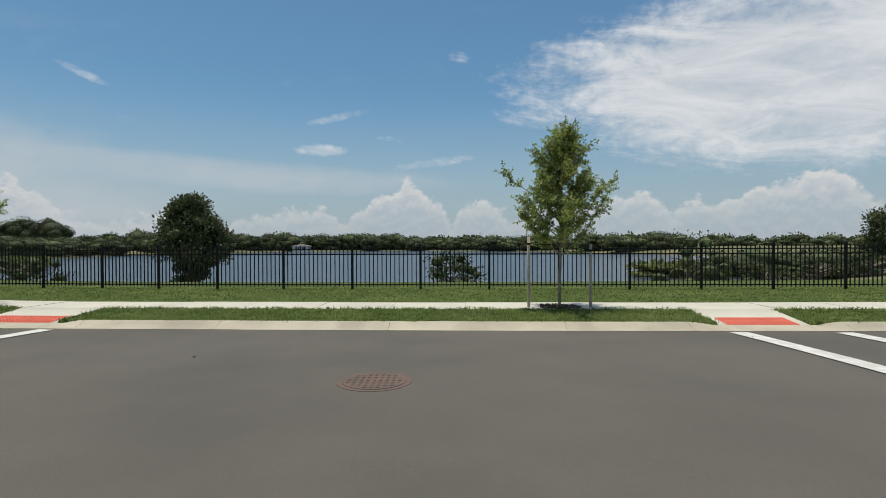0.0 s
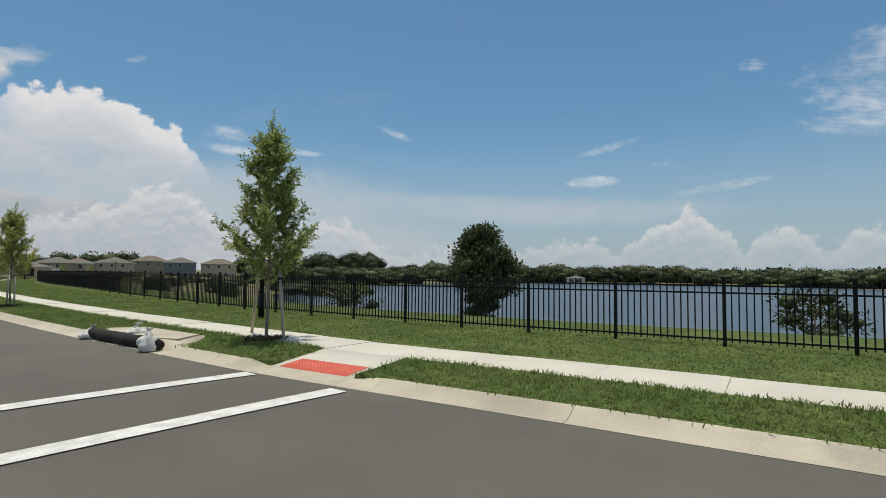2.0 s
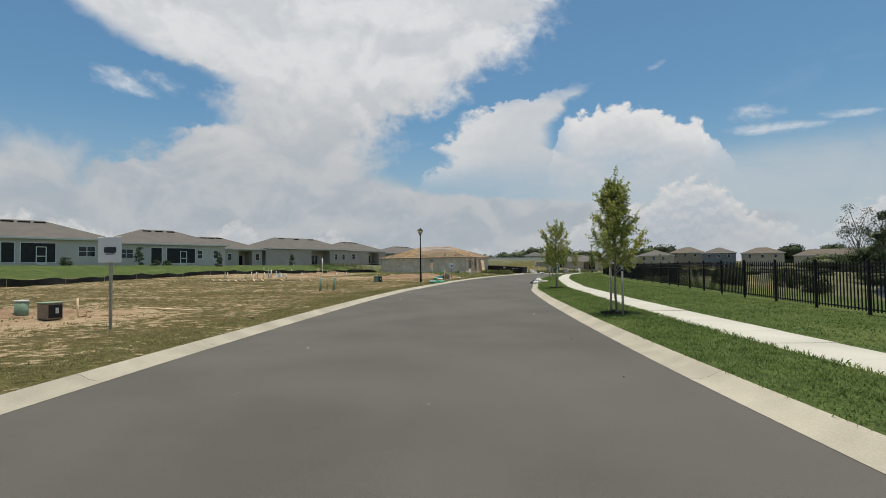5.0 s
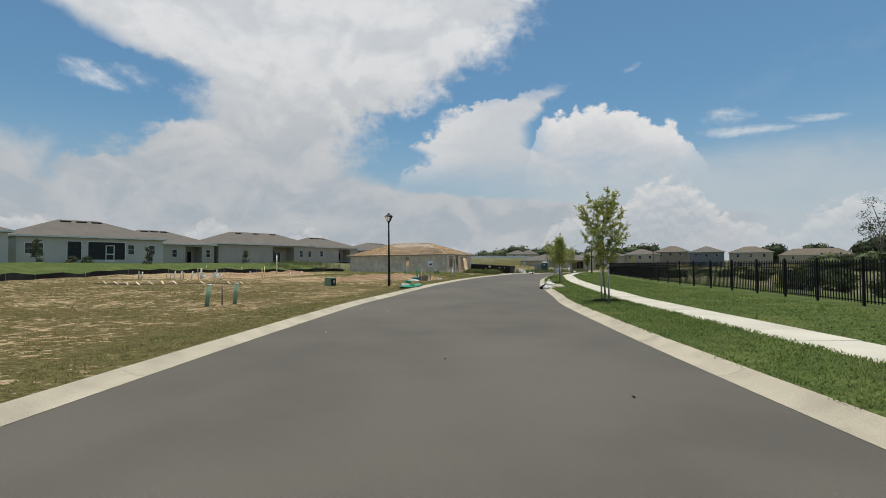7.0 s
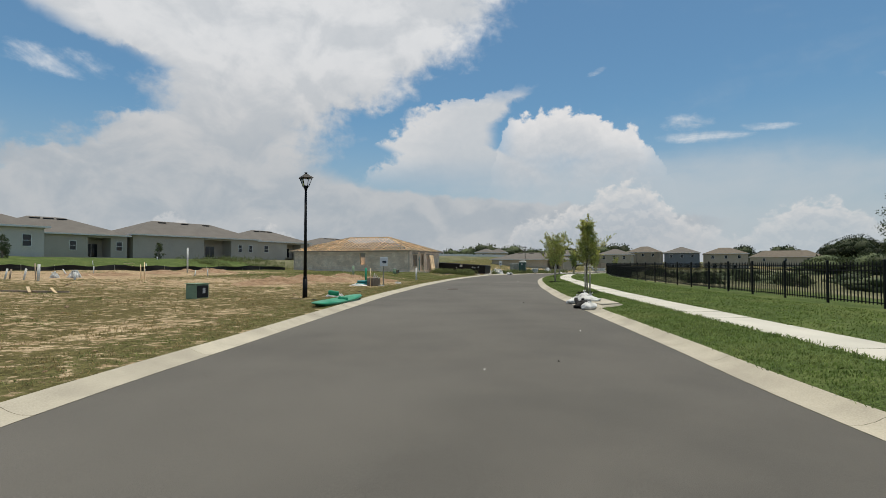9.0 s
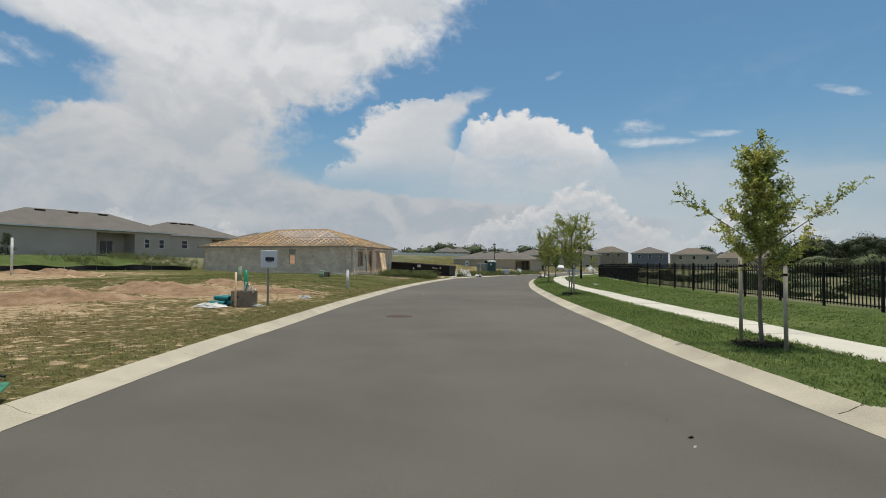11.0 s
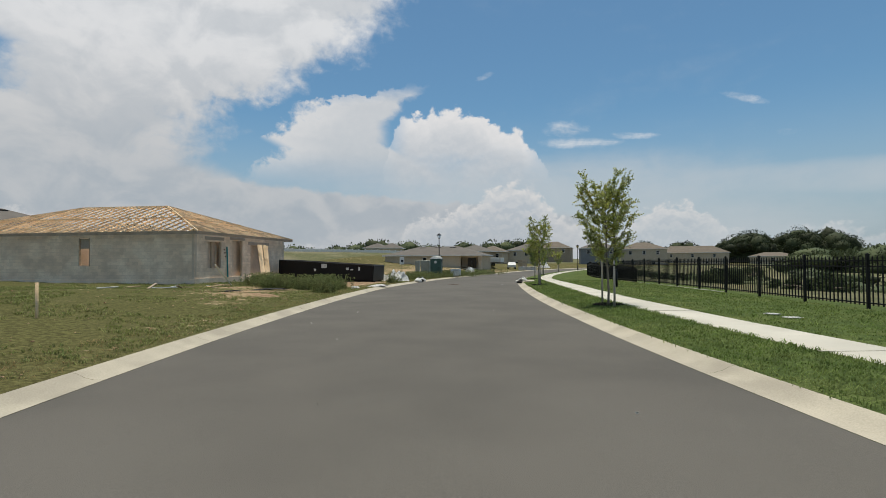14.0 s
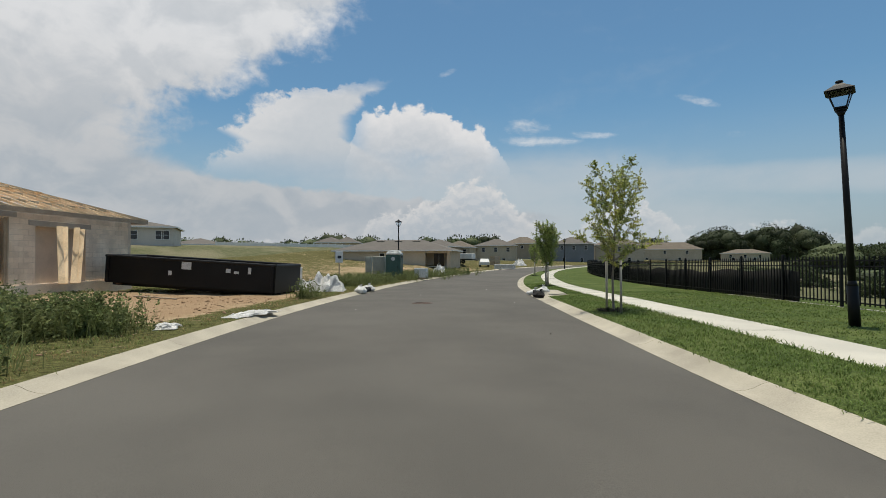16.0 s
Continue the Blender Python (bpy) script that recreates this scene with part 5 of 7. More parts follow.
def house(label, left, right, deep, base, wall, rise, walls, roof_mat, porch=None, windows=(), lanai=None, upper=(), vents=True, group="houses"):
    """A house whose near wall runs from left to right; porch and lanai are stretches of that wall, in parts of its length."""
    a, b = Vector(left), Vector(right)
    w = (b - a).length
    t = thing("house", label, "house", (a.x, a.y, base), math.degrees(math.atan2(b.y - a.y, b.x - a.x)), group)
    bm = bmesh.new()
    out = [(0, 0)]
    if porch:
        p0, p1 = porch[0] * w, porch[1] * w
        out += [(p0, 0), (p0, 2.6), (p1, 2.6), (p1, 0)]
    out += [(w, 0), (w, deep), (0, deep)]
    prism(bm, out, -0.6, wall)
    part("wall", bm, walls, t)
    if porch:
        bm = bmesh.new()
        box(bm, (p0 + 0.2, 0.2, wall / 2 - 0.15), (0.38, 0.38, wall - 0.3), bevel=0.02)
        box(bm, (p0 + 0.2, 0.2, 0.1), (0.5, 0.5, 0.2))
        part("column", bm, walls, t)
        bm = bmesh.new()
        box(bm, ((p0 + p1) / 2, 0.2, wall - 0.16), (p1 - p0, 0.38, 0.32))
        part("lintel", bm, walls, t)
        bm = bmesh.new()
        box(bm, (p0 + (p1 - p0) * 0.55, 2.58, 1.05), (1.7, 0.06, 2.1))
        d = part("glass_door", bm, dark_glass, t)
        bm = bmesh.new()
        box(bm, (p0 + (p1 - p0) * 0.55, 2.56, 1.05), (0.06, 0.08, 2.1))
        part("door_frame", bm, trim_paint, d)
        bm = bmesh.new()
        box(bm, ((p0 + p1) / 2, 1.2, 0.03), (p1 - p0, 2.6, 0.1))
        part("porch_slab", bm, concrete, t)
    bm = bmesh.new()
    r = hip_roof(bm, w, deep, wall, rise)
    roof = part("roof", bm, roof_mat, t)
    bm = bmesh.new()
    fascia(bm, w, deep, wall)
    part("fascia", bm, trim_paint, roof)
    if vents:
        for f in (0.12, 0.5, 0.88):
            bm = bmesh.new()
            vx, vy = r[0][0] + (r[1][0] - r[0][0]) * f, r[0][1] + (r[1][1] - r[0][1]) * f - 0.9
            box(bm, (vx, vy, wall + rise - 0.28), (1.3, 0.35, 0.16), bevel=0.03)
            part("roof_vent", bm, vent_black, roof)
    for f, wd, z in windows:
        for q in ((-0.5, 0.5) if wd > 1.3 else (0,)):
            window(t, f * w + q * wd * 0.52, z, wd * (0.5 if wd > 1.3 else 1), 1.35)
    for f, z in upper:
        window(t, f * w, z, 0.95, 1.3)
    if lanai:
        l0, l1 = lanai[0] * w, lanai[1] * w
        for q0, q1, door in ((l0, l0 + (l1 - l0) * 0.24, False), (l0 + (l1 - l0) * 0.34, l1, True)):
            bm = bmesh.new()
            box(bm, ((q0 + q1) / 2, -0.01, wall * 0.5 - 0.1), (q1 - q0, 0.05, wall * 0.76))
            s = part("screen", bm, screen, t)
            bm = bmesh.new()
            zc, hh = wall * 0.5 - 0.1, wall * 0.76
            for cx, cz, sx, sz in (((q0 + q1) / 2, zc + hh / 2, q1 - q0 + 0.12, 0.1), ((q0 + q1) / 2, zc - hh / 2, q1 - q0 + 0.12, 0.1), (q0, zc, 0.1, hh), (q1, zc, 0.1, hh)):
                box(bm, (cx, -0.03, cz), (sx, 0.08, sz))
            if door:
                dx = q0 + (q1 - q0) * 0.58
                for cx, cz, sx, sz in ((dx - 0.5, 1.15, 0.1, 2.3), (dx + 0.5, 1.15, 0.1, 2.3), (dx, 2.25, 1.0, 0.1), (dx, 1.1, 1.0, 0.12), (dx, 0.15, 1.0, 0.25)):
                    box(bm, (cx, -0.05, cz), (sx, 0.08, sz))
            part("screen_frame", bm, trim_paint, s)
    return t


GREY = "grey stucco one-storey house with a brown shingle hip roof"
U = Vector((-0.70, 0.714))


def rank(right, w, **kw):
    r = Vector(right)
    l = r - U * w
    return house(kw.pop("label", GREY), l, r, 12.5, kw.pop("base", 2.35), kw.pop("wall", 3.25), kw.pop("rise", 2.75), kw.pop("walls", stucco), shingle, group="houses on the bank", **kw)


rank((-89.2, -28.6), 17, lanai=(0.3, 0.62), windows=((0.82, 1.8, 1.75), (0.12, 1.0, 1.75)), walls=stucco_pale, label="pale grey stucco house with a dark screened rear porch")
rank((-108.5, -19.3), 17.5, lanai=(0.30, 0.70), windows=((0.1, 1.8, 1.75), (0.745, 0.8, 1.75), (0.905, 0.8, 1.75)), walls=stucco_pale, label="pale grey stucco house with dark porch screens")
rank((-129.6, -17.4), 17, porch=(0.655, 0.86), windows=((0.56, 0.8, 1.75), (0.93, 0.8, 1.75)), wall=3.3)
rank((-146.7, 0.0), 23.5, porch=(0.50, 0.75), windows=((0.83, 0.75, 1.8), (0.93, 0.75, 1.8)), base=2.5, wall=3.5, rise=2.9)
rank((-161.5, 9.5), 17, porch=(0.6, 0.85), windows=((0.3, 1.0, 1.8),), base=2.7, wall=3.3)
rank((-177, 25), 18, porch=(0.6, 0.85), windows=((0.3, 1.0, 1.8),), base=2.6, wall=3.0, rise=2.4)

# further down the road
house("beige one-storey house with a brown hip roof and a dark porch", (-173.3, 57.1), (-161.2, 71.9), 11, 0.1, 2.5, 1.95, stucco_warm, shingle, porch=(0.77, 0.97), windows=((0.42, 0.8, 1.5),), group="houses down the road")
house("grey one-storey house on the rise behind a field", (-236.7, 71.9), (-233.0, 77.2), 9, 3.3, 2.6, 1.7, stucco_warm, shingle, windows=((0.5, 0.9, 1.5),), vents=False, group="houses down the road")
house("grey one-storey house on the rise behind a field", (-229.5, 75.0), (-226.6, 80.2), 9, 3.1, 2.6, 1.8, stucco_warm, shingle, windows=((0.4, 0.9, 1.5),), vents=False, group="houses down the road")
house("two-storey pale house beside a building site", (-180, 20.2), (-178, 34.0), 10, 1.4, 4.7, 1.3, stucco_pale, shingle, upper=((0.62, 3.6), (0.86, 3.6), (0.92, 3.6)), group="houses down the road")
house("low grey house with a dark garage on the rise", (-207, 34.5), (-205, 44), 11, 2.2, 2.1, 1.5, stucco_warm, shingle, porch=(0.3, 0.7), group="houses down the road")
house("low grey house with a dark garage on the rise", (-222, 42.5), (-220, 51), 11, 2.2, 1.9, 1.5, stucco_warm, shingle, porch=(0.3, 0.6), group="houses down the road")
house("white lakeside house on the far shore", (-67, 233), (-60, 234), 7, -2.2, 2.7, 1.1, trim_paint, shingle, windows=((0.3, 1.8, 1.6), (0.7, 1.8, 1.6)), vents=False, group="lakeside houses")


def wall_line():
    t = thing("garden_wall", "long low pale wall along the top of the field", "wall")
    for i in range(24):
        x, y = -199.5 - 0.06 * i, 42 + 1.6 * i
        z = ground_at(x, y)
        bm = bmesh.new()
        box(bm, (x, y + 0.8, z + 0.3), (0.15, 1.57, 0.75), bevel=0.01)
        part("panel", bm, trim_paint, t)
        bm = bmesh.new()
        box(bm, (x, y, z + 0.4), (0.22, 0.22, 0.95), bevel=0.01)
        part("pier", bm, trim_paint, t)


wall_line()


def tall_house(left, right, eave, top, walls, label, roofs=shingle):
    base = -0.9
    house(label, left, right, 11.5, base, eave - base, top - eave, walls, roofs, upper=((0.2, eave - base - 1.2), (0.5, eave - base - 1.2), (0.8, eave - base - 1.2), (0.25, 1.6), (0.7, 1.6)), vents=False, group="houses across the field")


tall_house((-219.0, 144.0), (-211.5, 154.0), 5.8, 8.3, stucco_blue, "two-storey blue-grey house with a grey hip roof")
tall_house((-217.5, 161.0), (-208.0, 173.0), 5.5, 8.1, stucco_warm, "two-storey beige house with a brown hip roof", shingle_tan)
tall_house((-249, 213.0), (-228, 233.0), 4.8, 8.0, stucco_warm, "long beige house with a low brown hip roof", shingle_tan)
tall_house((-258, 152.5), (-248, 163.0), 6.9, 9.8, stucco_tan, "two-storey tan house with a brown hip roof", shingle_tan)
tall_house((-229, 120.5), (-221, 130.5), 5.2, 7.6, stucco_warm, "two-storey beige house with a brown hip roof")
tall_house((-224.5, 97.7), (-216.7, 103.9), 4.6, 6.9, stucco_tan, "two-storey tan house with a brown hip roof")
tall_house((-228.2, 108.0), (-222.1, 114.2), 4.6, 6.8, stucco_warm, "two-storey beige house far down the road", shingle_tan)
tall_house((-228, 246), (-213, 256), 3.0, 4.9, stucco_warm, "low beige house half hidden by oaks", shingle_tan)


# ---- house under construction ----
def block_house():
    C, ang, w, l, base, top = Vector((-109.16, 23.44)), 147.0, 11.85, 18.5, 0.55, 3.35
    t = thing("house_shell", "unfinished grey concrete-block house with open timber roof trusses", "building site", (C.x, C.y, base), ang)
    # own axes: x along the road, y away from it (towards the left of x)
    bh, bl, th = 0.2, 0.4, 0.2
    hgt = top - base
    openings = {"front": [(1.3, 2.8, 0.5, 2.3), (4.1, 5.4, 0.0, 2.4), (6.5, 9.0, 0.0, 2.15)], "side": [(6.75, 7.5, 0.75, 2.45)]}
    # the mortar core with openings, as slabs between them
    def core(name, length, ops, place):
        bm = bmesh.new()
        x = 0.0
        for a, b, z0, z1 in sorted(ops):
            box(bm, ((x + a) / 2, 0.1, hgt / 2 - 0.1), (a - x, th - 0.03, hgt + 0.2))
            if z0 > 0:
                box(bm, ((a + b) / 2, 0.1, z0 / 2 - 0.1), (b - a, th - 0.03, z0 + 0.2))
            box(bm, ((a + b) / 2, 0.1, (z1 + hgt) / 2), (b - a, th - 0.03, hgt - z1))
            x = b
        box(bm, ((x + length) / 2, 0.1, hgt / 2 - 0.1), (length - x, th - 0.03, hgt + 0.2))
        bm.transform(place)
        part(name, bm, mortar, t)
    front = Matrix.Identity(4)
    side = Matrix.Rotation(math.pi / 2, 4, "Z") @ Matrix.Translation((0, -0.2, 0))
    core("front_wall", w, openings["front"], front)
    core("side_wall", l, openings["side"], side)
    core("back_wall", w, [], Matrix.Translation((0, l - 0.2, 0)))
    core("end_wall", l, [], Matrix.Translation((w - 0.2, 0, 0)) @ side)
    # rafters: hip roof of open timber
    rise, over = 2.2, 0.5
    x0, x1, y0, y1 = -over, w + over, -over, l + over
    half = (x1 - x0) / 2
    ridge0, ridge1 = y0 + half, y1 - half
    zt = hgt + 0.1
    def member(name, a, b, s=0.045, d=0.095, mat=lumber):
        a, b = Vector(a), Vector(b)
        v = b - a
        bm = bmesh.new()
        box(bm, (v.length / 2, 0, 0), (v.length, s, d))
        q = v.to_track_quat("X", "Z").to_matrix().to_4x4()
        bm.transform(Matrix.Translation(a) @ q)
        part(name, bm, mat, t)
    xc = w / 2
    n = int((y1 - y0) / 0.6)
    for i in range(n + 1):
        y = y0 + (y1 - y0) * i / n
        f = min(1.0, (y - y0) / half, (y1 - y) / half)
        if f < 0.08:
            continue
        zz, xo = zt - 0.2 + rise * f, half * f
        member("rafter", (x0, y, zt - 0.2), (x0 + xo, y, zz))
        member("rafter", (x1, y, zt - 0.2), (x1 - xo, y, zz))
        if f < 1.0 and i % 2 == 0 and xo < half - 0.3:
            member("collar_beam", (x0 + xo, y, zz), (x1 - xo, y, zz), 0.045, 0.1)
        if i % 2 == 0:
            member("tie_beam", (0, y, zt), (w, y, zt), 0.045, 0.1)
    m = int((x1 - x0) / 0.6)
    for i in range(1, m):
        x = x0 + (x1 - x0) * i / m
        f = min(1.0, (x - x0) / half, (x1 - x) / half)
        if f < 0.1:
            continue
        zz, yo = zt - 0.2 + rise * f, half * f
        member("jack_rafter", (x, y0, zt - 0.2), (x, y0 + yo, zz))
        member("jack_rafter", (x, y1, zt - 0.2), (x, y1 - yo, zz))
    for a, b in (((x0, y0), (xc, ridge0)), ((x1, y0), (xc, ridge0)), ((x0, y1), (xc, ridge1)), ((x1, y1), (xc, ridge1))):
        member("hip_rafter", (*a, zt - 0.2), (*b, zt - 0.2 + rise), 0.05, 0.18)
    member("ridge_board", (xc, ridge0, zt - 0.2 + rise), (xc, ridge1, zt - 0.2 + rise), 0.05, 0.18)
    for f in (0.45,):
        yy = y0 + half * f
        member("purlin", (x0 + half * f, yy, zt - 0.1 + rise * f), (x0 + half * f, y1 - half * f, zt - 0.1 + rise * f), 0.15, 0.06)
        member("purlin", (x0 + half * f, yy, zt - 0.1 + rise * f), (x1 - half * f, yy, zt - 0.1 + rise * f), 0.09, 0.04)
    for a, b in (((x0, y0), (x1, y0)), ((x0, y0), (x0, y1)), ((x1, y0), (x1, y1))):
        member("eave_board", (*a, zt - 0.24), (*b, zt - 0.24), 0.03, 0.16, grey_wood)
    # props in the doorways, inner boards
    for a, b in (((6.9, -0.7, 0), (7.55, -0.05, 2.2)), ((7.0, -0.75, 0), (7.8, -0.07, 2.2)), ((7.35, -0.8, 0), (8.45, -0.05, 2.2)), ((7.5, -0.85, 0), (8.7, -0.07, 2.15))):
        member("prop", a, b, 0.2, 0.05)
    for x in (1.34, 1.8, 2.3, 2.76):
        member("door_stud", (x, 0.1, 0.5), (x, 0.1, 2.28), 0.04, 0.12, grey_wood)
    for x in (4.15, 5.35):
        member("door_stud", (x, 0.1, 0), (x, 0.1, 2.38), 0.04, 0.12, grey_wood)
    bm = bmesh.new()
    box(bm, (w / 2, 0.45, 1.2), (w - 0.6, 0.08, 2.4))
    part("inner_partition", bm, mortar, t)
    bm = bmesh.new()
    box(bm, (0.12, 7.125, 2.1), (0.05, 0.73, 0.6))
    part("window_board", bm, lintel_grey, t)
    bm = bmesh.new()
    box(bm, (0.06, 6.78, 1.6), (0.12, 0.05, 1.68))
    part("window_buck", bm, grey_wood, t)
    bm = bmesh.new()
    box(bm, (0.06, 7.47, 1.6), (0.12, 0.05, 1.68))
    part("window_buck", bm, grey_wood, t)
    for a, b, z in ((1.0, 3.1, 2.42), (3.8, 5.7, 2.52), (6.2, 9.3, 2.27)):
        bm = bmesh.new()
        box(bm, ((a + b) / 2, 0.05, z), (b - a, 0.1, 0.2), bevel=0.006)
        part("lintel", bm, lintel_grey, t)
    # sprayed marks, no words
    for i, (x, z, sw) in enumerate(((3.15, 1.75, 0.16), (3.42, 1.74, 0.12), (3.2, 1.55, 0.22), (3.5, 1.5, 0.1), (3.25, 1.32, 0.14), (3.48, 1.3, 0.12))):
        bm = bmesh.new()
        box(bm, (x, 0.004, z), (sw, 0.004, 0.07))
        part("paint_mark", bm, mark_red, t)
    bm = bmesh.new()
    rod(bm, (3.38, -0.1, 0), (3.34, -0.06, 1.95), 0.045, 0.045, 10)
    part("drain_pipe", bm, teal_pvc, t)
    bm = bmesh.new()
    box(bm, (w / 2, l / 2, -0.25), (w + 0.1, l + 0.1, 0.5))
    part("slab", bm, block, t)
    return t, (w, l, hgt, bh, bl, openings, side)


shell, SHELL = block_house()


# ---- street furniture at the kerb: storm inlets, socks, sandbags ----
def inlet(s):
    x, y = (float(v) for v in at(s, 0.0))
    t = thing("storm_inlet", "concrete kerb inlet with a raised slab lid", "storm drain", (x, y, float(dip(s))), heading(s))
    # own axes: x down the road, -y towards the lake
    n = 2.05
    bm = bmesh.new()
    prism(bm, [(-n + 0.9, -0.34), (n - 0.9, -0.34), (n - 0.5, -0.55), (n - 0.9, -1.18), (-n + 0.9, -1.18), (-n + 0.5, -0.55)], 0.11, 0.2)
    part("lid", bm, concrete, t)
    for sg in (-1, 1):
        bm = bmesh.new()
        prof0 = [(0.0, 0.004), (0.16, 0.008), (0.3, 0.012), (0.36, 0.19), (0.52, 0.197), (1.3, 0.17), (1.3, -0.1)]
        prof1 = [(0.0, 0.004), (0.16, 0.006), (0.27, 0.04), (0.36, 0.085), (0.42, 0.097), (0.5, 0.10), (0.5, -0.1)]
        rows = []
        for f in np.linspace(0, 1, 6):
            e = f * f * (3 - 2 * f)
            xx = sg * (n - 0.95 + f * 1.0)
            rows.append([bm.verts.new((xx, -(a[0] + (b[0] - a[0]) * e), a[1] + (b[1] - a[1]) * e)) for a, b in zip(prof0, prof1)])
        for i in range(5):
            for j in range(6):
                bm.faces.new((rows[i][j], rows[i + 1][j], rows[i + 1][j + 1], rows[i][j + 1]))
        part("wing", bm, concrete, t, "", True)
    bm = bmesh.new()
    box(bm, (0, -0.16, -0.02), (2 * n - 1.8, 0.32, 0.06))
    part("gutter", bm, concrete, t)
    # solid black block stands in for the shade inside the opening
    bm = bmesh.new()
    box(bm, (0, -0.95, -0.03), (2 * n - 1.8, 0.8, 0.27))
    part("throat_shade", bm, vent_black, t)
    return t


def sock(s, d, length):
    x, y = (float(v) for v in at(s, d))
    t = thing("filter_sock", "black gravel-filled filter sock across a drain", "filter sock", (x, y, float(dip(s))), heading(s))
    bm = bmesh.new()
    r, k, m = 0.14, 26, 14
    rings = []
    for i in range(k + 1):
        f = i / k
        xx = (f - 0.5) * length
        rr = r * (0.75 + 0.25 * math.sin(math.pi * min(1, f * 12, (1 - f) * 12) / 2)) * (1 + 0.05 * math.sin(i * 2.1))
        rings.append([bm.verts.new((xx, rr * math.cos(a) + 0.02 * math.sin(i * 0.8), 0.12 + rr * 0.86 * math.sin(a))) for a in np.linspace(0, 2 * math.pi, m, endpoint=False)])
    for i in range(k):
        for j in range(m):
            bm.faces.new((rings[i][j], rings[i][(j + 1) % m], rings[i + 1][(j + 1) % m], rings[i + 1][j]))
    bm.faces.new(rings[0][::-1])
    bm.faces.new(rings[-1])
    part("tube", bm, sock_cloth, t, "", True)
    return t


def sandbag(x, y, z, turn, seed, sx=0.30, sy=0.2, sz=0.2, cloth=None, label="tied white plastic sandbag slumped at a drain"):
    rng = np.random.default_rng(seed)
    t = thing("sandbag", label, "sandbag", (x, y, z + float(dip(along(x, y)[0]))), turn, "sandbags at the drains")
    bm = bmesh.new()
    bmesh.ops.create_icosphere(bm, subdivisions=4, radius=1.0)
    for v in bm.verts:
        c = v.co.copy()
        wob = 1 + 0.30 * noise.noise(c * 1.7 + Vector((seed, 0, 0))) + 0.16 * abs(noise.noise(c * 3.5 + Vector((0, seed, 0)))) + 0.09 * abs(noise.noise(c * 8))
        pleat = 0.09 * max(0.0, c.z) * math.sin(9 * math.atan2(c.y, c.x) + seed)
        pinch = 1 - 0.62 * max(0.0, c.z) ** 1.6 + pleat
        q = Vector((c.x * sx * pinch, c.y * sy * pinch, c.z * sz)) * wob
        q.z = max(q.z, -sz * 0.55) + sz * 0.55
        v.co = q
    part("sack", bm, cloth or bag_cloth, t, "", True)
    bm = bmesh.new()
    rod(bm, (0, 0, sz * 1.25), (0.02, 0.012, sz * 1.5 + 0.025), min(sx, sy) * 0.42, 0.024, 12)
    # the loose top above the tie: a folded fan that flops to one side
    top, k = Vector((0.025, 0.015, sz * 1.5 + 0.02)), 12
    rows = []
    for j in range(4):
        f = j / 3
        rows.append([bm.verts.new(top + Vector(((0.022 + 0.045 * f) * math.cos(u * 6.283 / k) + 0.03 * f * f, (0.02 + 0.03 * f) * math.sin(u * 6.283 / k) + 0.014 * f * math.sin(u * 2.6), 0.085 * f - 0.02 * f * f + 0.022 * f * math.sin(u * 1.9 + seed)))) for u in range(k)])
    for j in range(3):
        for u in range(k):
            bm.faces.new((rows[j][u], rows[j][(u + 1) % k], rows[j + 1][(u + 1) % k], rows[j + 1][u]))
    part("tied_neck", bm, cloth or bag_cloth, t, "", True)
    return t


for q in INLETS:
    inlet(q)
sock(INLETS[0], 0.17, 3.2)
sandbag(-14.8, 10.16, 0.02, 20, 1, 0.25, 0.18, 0.13)
sandbag(-13.4, 10.3, 0.17, 70, 2, 0.17, 0.13, 0.10)
sandbag(-11.95, 9.68, 0.02, 100, 3, 0.19, 0.15, 0.22)
sock(INLETS[1], 0.22, 2.2)
BLACK_BAG = "black cloth sandbag slumped at a drain"
for i, (ox, dd, zz, cl) in enumerate(((-1.35, 0.2, 0.02, bag_cloth), (-0.2, 0.42, 0.16, bag_cloth), (1.1, 0.22, 0.02, bag_cloth), (-0.75, 0.08, 0.0, sock_cloth), (0.6, 0.42, 0.2, bag_cloth))):
    x, y = at(INLETS[1] + ox, dd)
    sandbag(float(x), float(y), zz, 40 * i, 10 + i, 0.33, 0.22, 0.15, cl, BLACK_BAG if cl is sock_cloth else "tied white plastic sandbag slumped at a drain")
sock(INLETS[2], 0.22, 1.8)
for i, (ox, dd, zz, cl) in enumerate(((-0.9, 0.2, 0.02, sock_cloth), (0.9, 0.2, 0.02, bag_cloth), (-0.3, 0.4, 0.18, bag_cloth))):
    x, y = at(INLETS[2] + ox, dd)
    sandbag(float(x), float(y), zz, 55 * i, 20 + i, 0.33, 0.22, 0.15, cl, BLACK_BAG if cl is sock_cloth else "tied white plastic sandbag slumped at a drain")
s_left = along(-114.0, 40.0)[0]
sock(s_left, -WIDE - 0.15, 1.8)
for i, (ox, dd) in enumerate(((-1.0, -WIDE - 0.15), (0.9, -WIDE - 0.2))):
    x, y = at(s_left + ox, dd)
    sandbag(float(x), float(y), 0.03, 35 * i, 30 + i, 0.34, 0.24, 0.2)


# ---- the building lot ----
def ground_thing(name, label, category, x, y, turn=0.0, group="", sink=0.0):
    return thing(name, label, category, (x, y, ground_at(x, y) - sink), turn, group)


